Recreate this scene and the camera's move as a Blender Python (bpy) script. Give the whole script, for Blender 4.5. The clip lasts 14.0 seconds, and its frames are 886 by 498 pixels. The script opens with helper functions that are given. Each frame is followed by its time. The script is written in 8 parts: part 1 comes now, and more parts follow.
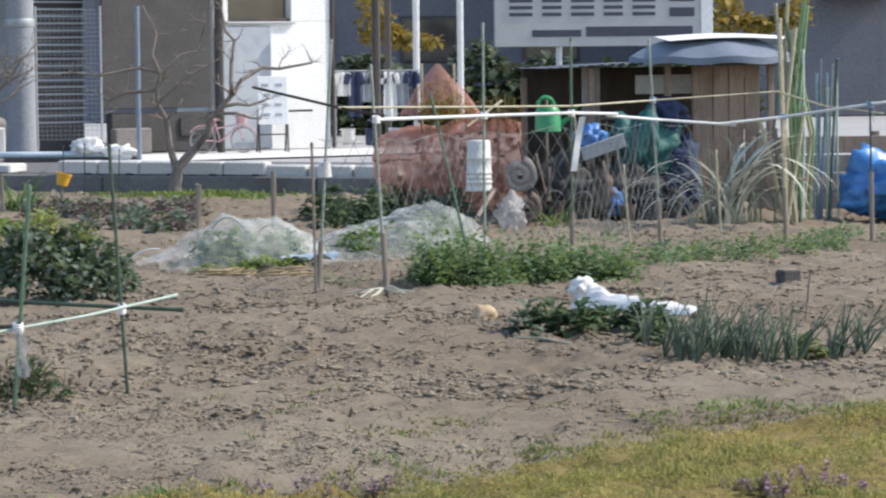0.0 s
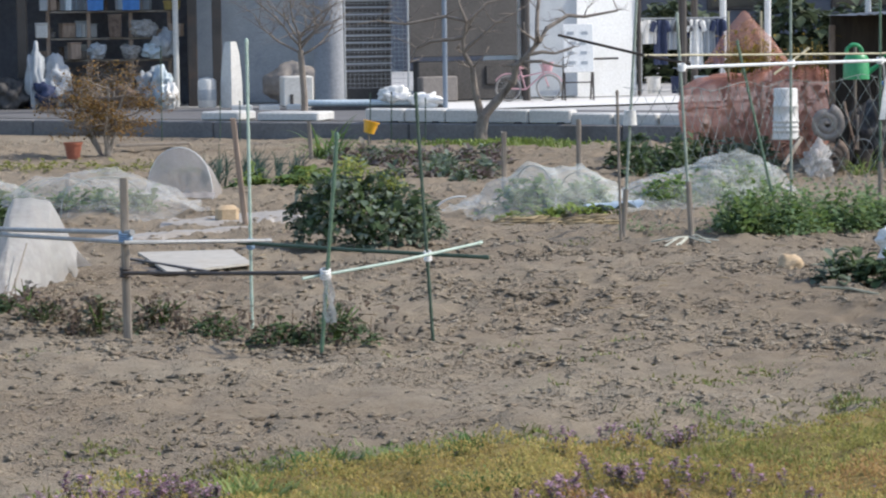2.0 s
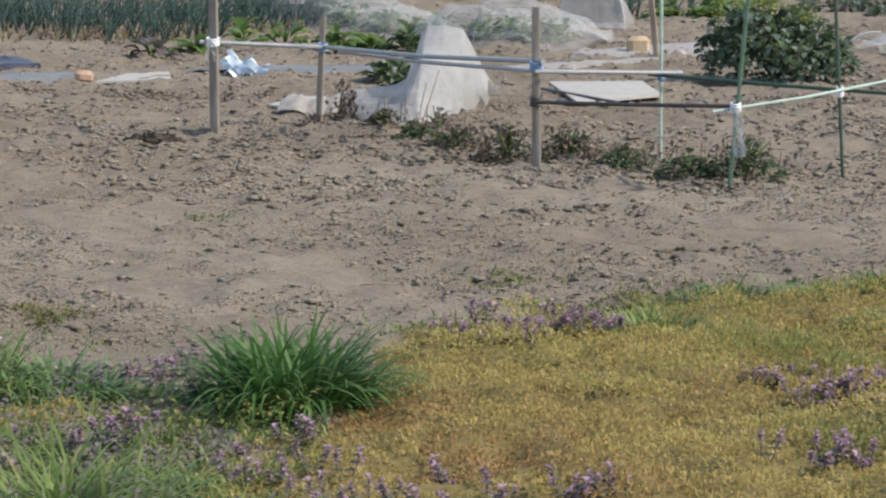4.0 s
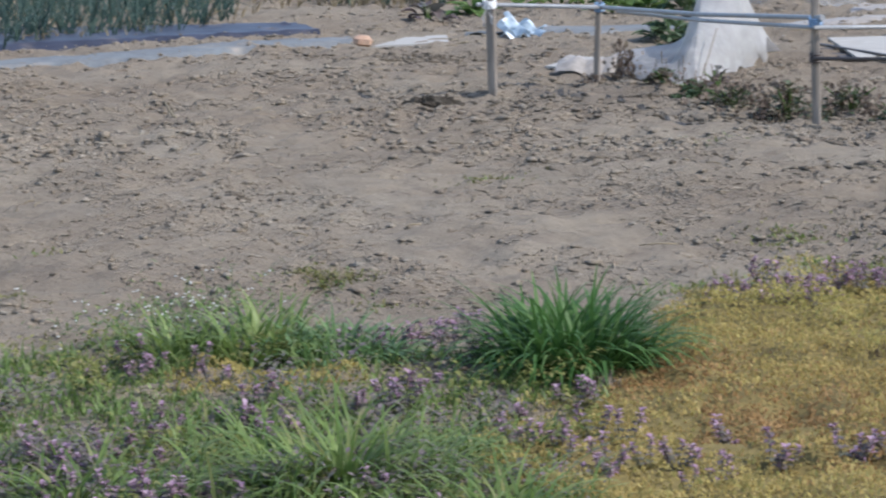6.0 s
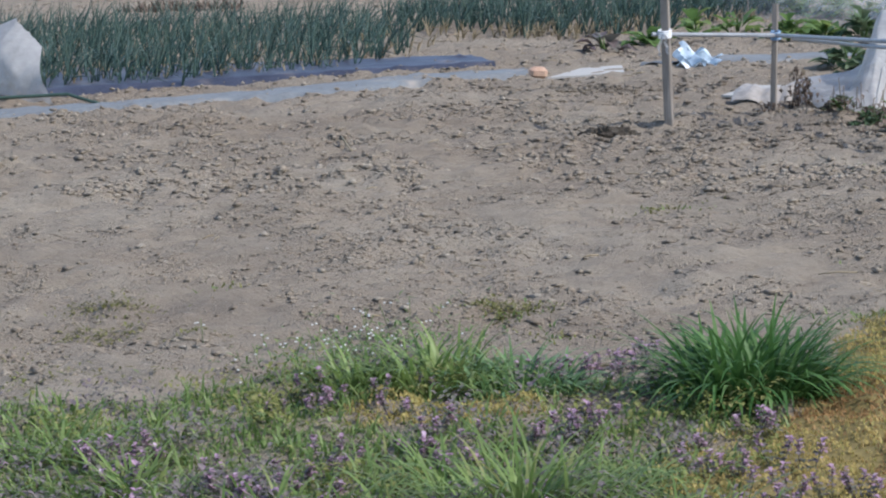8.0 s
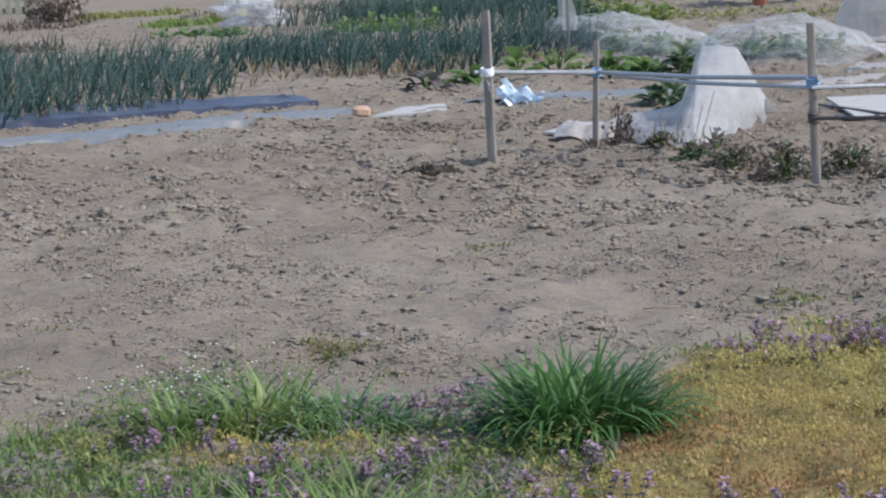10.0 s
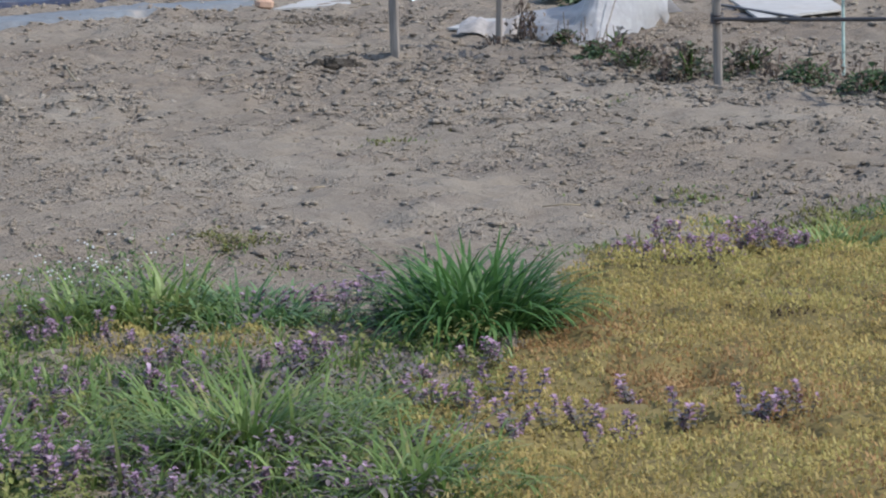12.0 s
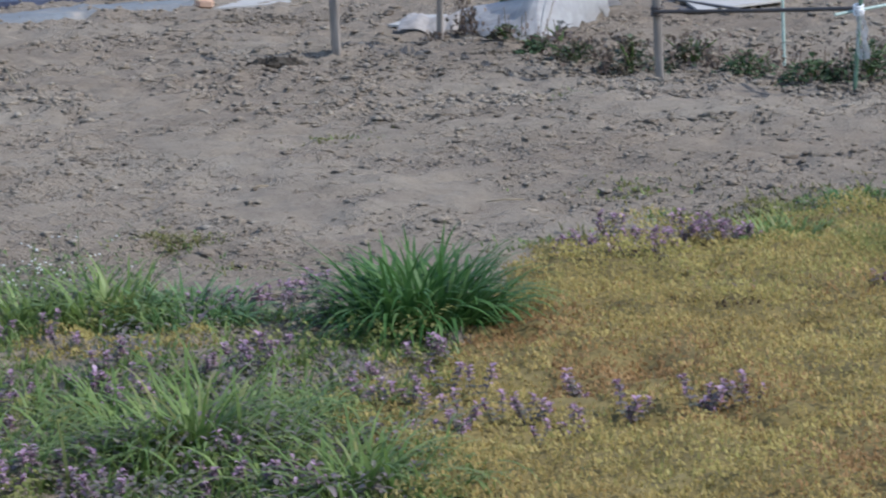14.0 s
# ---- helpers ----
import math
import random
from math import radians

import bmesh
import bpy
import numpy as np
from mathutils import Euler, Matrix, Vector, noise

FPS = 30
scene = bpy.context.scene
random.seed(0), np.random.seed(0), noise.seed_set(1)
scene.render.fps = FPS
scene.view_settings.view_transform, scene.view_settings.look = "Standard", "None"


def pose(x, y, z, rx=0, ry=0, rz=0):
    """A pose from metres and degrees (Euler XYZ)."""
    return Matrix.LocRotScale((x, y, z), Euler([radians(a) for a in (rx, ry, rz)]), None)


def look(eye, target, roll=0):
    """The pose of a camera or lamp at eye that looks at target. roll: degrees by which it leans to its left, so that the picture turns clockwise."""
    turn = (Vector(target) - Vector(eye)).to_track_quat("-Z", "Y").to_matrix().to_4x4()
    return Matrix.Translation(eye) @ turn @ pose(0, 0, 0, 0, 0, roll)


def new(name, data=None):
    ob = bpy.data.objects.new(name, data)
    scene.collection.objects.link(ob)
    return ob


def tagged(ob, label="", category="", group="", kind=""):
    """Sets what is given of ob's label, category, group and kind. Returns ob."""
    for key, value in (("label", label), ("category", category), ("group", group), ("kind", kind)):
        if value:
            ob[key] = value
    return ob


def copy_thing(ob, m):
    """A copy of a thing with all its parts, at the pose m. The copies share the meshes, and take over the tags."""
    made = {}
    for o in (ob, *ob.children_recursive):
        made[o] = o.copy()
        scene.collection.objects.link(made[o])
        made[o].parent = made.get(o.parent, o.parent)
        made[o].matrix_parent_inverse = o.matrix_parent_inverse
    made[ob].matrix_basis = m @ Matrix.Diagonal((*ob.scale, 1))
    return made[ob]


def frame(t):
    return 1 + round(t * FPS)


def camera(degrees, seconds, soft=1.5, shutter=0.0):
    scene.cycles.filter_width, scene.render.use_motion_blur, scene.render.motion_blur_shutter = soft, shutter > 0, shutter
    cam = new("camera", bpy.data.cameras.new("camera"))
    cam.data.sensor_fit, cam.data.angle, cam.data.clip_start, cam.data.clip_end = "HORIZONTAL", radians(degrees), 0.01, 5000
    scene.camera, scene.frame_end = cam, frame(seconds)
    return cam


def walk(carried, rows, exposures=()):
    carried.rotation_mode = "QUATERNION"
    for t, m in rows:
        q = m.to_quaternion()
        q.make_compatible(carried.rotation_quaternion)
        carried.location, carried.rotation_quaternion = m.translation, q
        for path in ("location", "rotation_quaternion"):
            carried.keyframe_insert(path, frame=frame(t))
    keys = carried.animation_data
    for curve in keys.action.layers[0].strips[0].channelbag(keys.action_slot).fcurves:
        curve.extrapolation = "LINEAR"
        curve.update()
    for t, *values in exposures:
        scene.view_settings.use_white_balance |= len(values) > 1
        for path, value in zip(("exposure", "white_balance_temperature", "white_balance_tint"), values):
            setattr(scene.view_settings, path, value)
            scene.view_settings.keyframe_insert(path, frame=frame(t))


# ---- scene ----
EXPOSURES = [(0.0, 0.51, 6850, 11), (0.5, 0.51, 6850, 11), (1.2, 0.43, 6750, 11), (3.7, 0.40, 6850, 11), (5.8, 0.45, 6180, 12), (11.0, 0.39, 6080, 12), (13.0, 0.35, 5990, 12), (14.0, 0.32, 5850, 12)]
cam = camera(18.00, 14.0, soft=2.1, shutter=0.18)
EYE = (0.0, 0.0, 1.6)


def aim(yaw, pitch, roll):
    """A hand-held camera that only turns: yaw to the left from +y, pitch up, roll, in degrees."""
    return pose(*EYE, 90 + pitch, 0, yaw) @ pose(0, 0, 0, 0, 0, roll)


PATH = [
    (0, -10.471, -3.870, -0.616),
    (0.5, -7.722, -4.252, -0.694),
    (1, -5.630, -5.233, -0.643),
    (1.5, -5.332, -5.265, -0.672),
    (2, -4.204, -4.855, -0.812),
    (2.5, -1.843, -5.053, -0.720),
    (3, 0.000, -6.237, -0.588),
    (3.5, 1.759, -7.375, -0.328),
    (3.7, 2.955, -7.746, -0.288),
    (5.8, 8.126, -9.295, -1.468),
    (6, 10.020, -8.921, -1.837),
    (6.5, 11.915, -8.908, -2.168),
    (7, 13.775, -8.738, -3.170),
    (7.2, 14.068, -8.436, -3.211),
    (9.3, 11.419, -7.865, -2.448),
    (9.5, 10.920, -7.599, -2.506),
    (10, 10.011, -7.521, -3.156),
    (10.5, 9.193, -7.306, -3.285),
    (11, 8.847, -7.599, -2.864),
    (11.5, 8.360, -9.659, -2.226),
    (12, 8.044, -9.759, -1.909),
    (12.5, 8.409, -9.821, -2.061),
    (13, 8.406, -9.253, -2.330),
    (13.5, 8.987, -9.252, -2.744),
    (14, 6.897, -9.878, -2.690),
]
walk(cam, [(t, aim(yaw, pitch, roll)) for t, yaw, pitch, roll in PATH],
     exposures=EXPOSURES)

# ---- world and sun ----
SUN_AZ, SUN_EL = 94.0, 43.0          # degrees: clockwise from +y, above the horizon
world = bpy.data.worlds.new("sky")
scene.world = world
world.use_nodes = True
wn = world.node_tree.nodes
sky = wn.new("ShaderNodeTexSky")
sky.sky_type, sky.sun_disc = "NISHITA", False
sky.sun_elevation, sky.sun_rotation = radians(SUN_EL), radians(SUN_AZ)
wn["Background"].inputs[1].default_value = 0.2
world.node_tree.links.new(sky.outputs[0], wn["Background"].inputs[0])
sun_data = bpy.data.lights.new("sun", "SUN")
sun_data.energy, sun_data.angle, sun_data.color = 3.35, radians(0.6), (1.0, 0.95, 0.87)
sun = new("sun", sun_data)
sun.matrix_world = look((0, 0, 0), (-math.sin(radians(SUN_AZ)) * math.cos(radians(SUN_EL)),
                                    -math.cos(radians(SUN_AZ)) * math.cos(radians(SUN_EL)), -math.sin(radians(SUN_EL))))


# ---- materials ----
def nodes_of(name):
    m = bpy.data.materials.new(name)
    m.use_nodes = True
    nt = m.node_tree
    return m, nt, nt.nodes["Principled BSDF"], nt.links.new


def ramp(nt, fac, stops):
    r = nt.nodes.new("ShaderNodeValToRGB")
    els = r.color_ramp.elements
    while len(els) < len(stops):
        els.new(0.5)
    for e, (p, c) in zip(els, stops):
        e.position, e.color = p, (*c, 1)
    nt.links.new(fac, r.inputs[0])
    return r.outputs[0]


def noise_tex(nt, scale, detail=4.0, rough=0.6, coords="Object", stretch=None):
    tc, n = nt.nodes.new("ShaderNodeTexCoord"), nt.nodes.new("ShaderNodeTexNoise")
    n.inputs["Scale"].default_value, n.inputs["Detail"].default_value, n.inputs["Roughness"].default_value = scale, detail, rough
    src = tc.outputs[coords]
    if stretch:
        mp = nt.nodes.new("ShaderNodeMapping")
        mp.inputs["Scale"].default_value = stretch
        nt.links.new(src, mp.inputs[0])
        src = mp.outputs[0]
    nt.links.new(src, n.inputs["Vector"])
    return n.outputs["Fac"]


def mix_rgb(nt, fac, a, b, mode="MIX"):
    m = nt.nodes.new("ShaderNodeMix")
    m.data_type, m.blend_type = "RGBA", mode
    for sock, val in ((m.inputs[0], fac), (m.inputs[6], a), (m.inputs[7], b)):
        if isinstance(val, (int, float)):
            sock.default_value = val
        elif isinstance(val, tuple):
            sock.default_value = (*val, 1)
        else:
            nt.links.new(val, sock)
    return m.outputs[2]


def bump(nt, height, strength, distance=0.01):
    b = nt.nodes.new("ShaderNodeBump")
    b.inputs["Strength"].default_value, b.inputs["Distance"].default_value = strength, distance
    nt.links.new(height, b.inputs["Height"])
    return b.outputs[0]


def surface(name, dark, light, scale=6.0, rough=0.7, metal=0.0, grain=60.0, bumps=0.3, stain=None, stretch=None, spec=0.3):
    """A weathered opaque surface: patches and grain between two colours, some stain, a fine relief."""
    m, nt, b, link = nodes_of(name)
    big, fine = noise_tex(nt, scale, 5, 0.65, stretch=stretch), noise_tex(nt, grain, 3, 0.6, stretch=stretch)
    c = ramp(nt, big, [(0.3, dark), (0.7, light)])
    c = mix_rgb(nt, 0.35, c, ramp(nt, fine, [(0.3, tuple(v * 0.6 for v in dark)), (0.7, tuple(min(1, v * 1.15) for v in light))]))
    if stain:
        c = mix_rgb(nt, ramp(nt, noise_tex(nt, scale * 0.45, 6, 0.75), [(0.52, (0, 0, 0)), (0.7, (0.8, 0.8, 0.8))]), c, stain)
    link(c, b.inputs["Base Color"])
    b.inputs["Roughness"].default_value, b.inputs["Metallic"].default_value = rough, metal
    b.inputs["Specular IOR Level"].default_value = spec
    if bumps:
        link(bump(nt, fine, bumps, 0.004), b.inputs["Normal"])
    return m


def leaf_mat(name, colours, rough=0.55, through_light=0.3, spec=0.35, patch=0.0):
    """Foliage: each leaf or blade takes its own tone, and light comes through it."""
    m, nt, b, link = nodes_of(name)
    geo = nt.nodes.new("ShaderNodeNewGeometry")
    n = len(colours)
    c = ramp(nt, geo.outputs["Random Per Island"], [(i / max(1, n - 1), k) for i, k in enumerate(colours)])
    c = mix_rgb(nt, ramp(nt, noise_tex(nt, 14, 3), [(0.35, (0, 0, 0)), (0.75, (0.5, 0.5, 0.5))]), c, tuple(v * 0.55 for v in colours[0]))
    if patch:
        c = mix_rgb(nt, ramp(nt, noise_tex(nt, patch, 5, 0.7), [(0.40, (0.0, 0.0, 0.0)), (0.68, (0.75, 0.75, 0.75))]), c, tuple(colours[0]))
        # small dark blotches put the shade of moss hollows into the leaf colour
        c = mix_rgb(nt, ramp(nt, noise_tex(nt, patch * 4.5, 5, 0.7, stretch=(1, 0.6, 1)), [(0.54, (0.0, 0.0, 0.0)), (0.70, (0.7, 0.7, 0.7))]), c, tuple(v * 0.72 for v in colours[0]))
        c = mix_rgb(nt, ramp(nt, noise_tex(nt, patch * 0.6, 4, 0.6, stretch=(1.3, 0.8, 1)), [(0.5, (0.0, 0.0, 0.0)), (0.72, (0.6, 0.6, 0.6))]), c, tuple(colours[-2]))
    link(c, b.inputs["Base Color"])
    b.inputs["Roughness"].default_value = rough
    b.inputs["Specular IOR Level"].default_value = spec
    tr, mx = nt.nodes.new("ShaderNodeBsdfTranslucent"), nt.nodes.new("ShaderNodeMixShader")
    link(c, tr.inputs[0])
    mx.inputs[0].default_value = through_light
    link(b.outputs[0], mx.inputs[1])
    link(tr.outputs[0], mx.inputs[2])
    link(mx.outputs[0], nt.nodes["Material Output"].inputs[0])
    return m


def net_mat(name, colour, cover, spread=0.25, scale=9.0, thread=0.35):
    """Fine insect netting or thin film: partly open, partly cloth that the sun shines through."""
    m, nt, b, link = nodes_of(name)
    link(ramp(nt, noise_tex(nt, scale, 5, 0.7), [(0.3, tuple(v * 0.8 for v in colour)), (0.7, colour)]), b.inputs["Base Color"])
    b.inputs["Roughness"].default_value = 0.6
    tr, mx = nt.nodes.new("ShaderNodeBsdfTranslucent"), nt.nodes.new("ShaderNodeMixShader")
    tr.inputs[0].default_value = (*colour, 1)
    mx.inputs[0].default_value = thread
    link(b.outputs[0], mx.inputs[1])
    link(tr.outputs[0], mx.inputs[2])
    op, mo = nt.nodes.new("ShaderNodeBsdfTransparent"), nt.nodes.new("ShaderNodeMixShader")
    fac = ramp(nt, noise_tex(nt, scale * 1.7, 6, 0.75), [(0.25, (cover - spread,) * 3), (0.75, (min(1.0, cover + spread),) * 3)])
    link(fac, mo.inputs[0])
    link(op.outputs[0], mo.inputs[1])
    link(mx.outputs[0], mo.inputs[2])
    link(mo.outputs[0], nt.nodes["Material Output"].inputs[0])
    return m


def soil_mat(name, gain=1.0, islands=False):
    """Dry tilled earth: pale crust, brown crumbs, a little damp, a fine broken relief."""
    m, nt, b, link = nodes_of(name)
    big, mid = noise_tex(nt, 0.5, 5, 0.6), noise_tex(nt, 5.0, 5, 0.7, stretch=(1, 1.3, 1))
    fine, grit = noise_tex(nt, 34, 6, 0.8, stretch=(1, 1.3, 1)), noise_tex(nt, 120, 3, 0.7)
    k = lambda *c: tuple(v * gain for v in c)
    c = ramp(nt, big, [(0.30, k(0.42, 0.34, 0.25)), (0.52, k(0.51, 0.43, 0.325)), (0.72, k(0.60, 0.52, 0.40))])
    c = mix_rgb(nt, ramp(nt, mid, [(0.46, (0, 0, 0)), (0.70, (0.42, 0.42, 0.42))]), c, k(0.33, 0.265, 0.20))
    c = mix_rgb(nt, ramp(nt, fine, [(0.50, (0, 0, 0)), (0.70, (0.5, 0.5, 0.5))]), c, k(0.25, 0.195, 0.15))
    c = mix_rgb(nt, ramp(nt, grit, [(0.56, (0, 0, 0)), (0.74, (0.55, 0.55, 0.55))]), c, k(0.74, 0.66, 0.55))
    damp = noise_tex(nt, 0.95, 7, 0.72, stretch=(0.8, 1.25, 1))
    c = mix_rgb(nt, ramp(nt, damp, [(0.55, (0, 0, 0)), (0.66, (0.42, 0.42, 0.42))]), c, k(0.28, 0.23, 0.19))
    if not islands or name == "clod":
        # the beds beyond the fence are darker and browner than the trodden strip before it
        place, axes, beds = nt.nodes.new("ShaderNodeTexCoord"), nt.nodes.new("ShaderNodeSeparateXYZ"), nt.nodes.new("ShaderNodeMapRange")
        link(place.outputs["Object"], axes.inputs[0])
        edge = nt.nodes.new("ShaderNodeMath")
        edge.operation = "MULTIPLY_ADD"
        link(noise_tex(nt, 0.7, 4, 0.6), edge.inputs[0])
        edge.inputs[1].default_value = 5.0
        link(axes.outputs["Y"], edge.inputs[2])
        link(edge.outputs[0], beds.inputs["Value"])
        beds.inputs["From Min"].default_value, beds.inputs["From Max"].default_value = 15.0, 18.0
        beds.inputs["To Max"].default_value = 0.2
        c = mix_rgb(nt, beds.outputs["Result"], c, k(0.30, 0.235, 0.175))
    if islands:
        rnd = nt.nodes.new("ShaderNodeNewGeometry").outputs["Random Per Island"]
        c = mix_rgb(nt, 0.6, c, ramp(nt, rnd, [(0.0, k(0.36, 0.285, 0.215)), (0.4, k(0.48, 0.40, 0.305)), (0.8, k(0.58, 0.50, 0.39)), (1.0, k(0.68, 0.61, 0.50))]))
    link(c, b.inputs["Base Color"])
    b.inputs["Roughness"].default_value, b.inputs["Specular IOR Level"].default_value = 0.95, 0.1
    s = nt.nodes.new("ShaderNodeMath")
    s.operation = "ADD"
    link(fine, s.inputs[0])
    link(grit, s.inputs[1])
    link(bump(nt, s.outputs[0], 0.9, 0.017), b.inputs["Normal"])
    return m


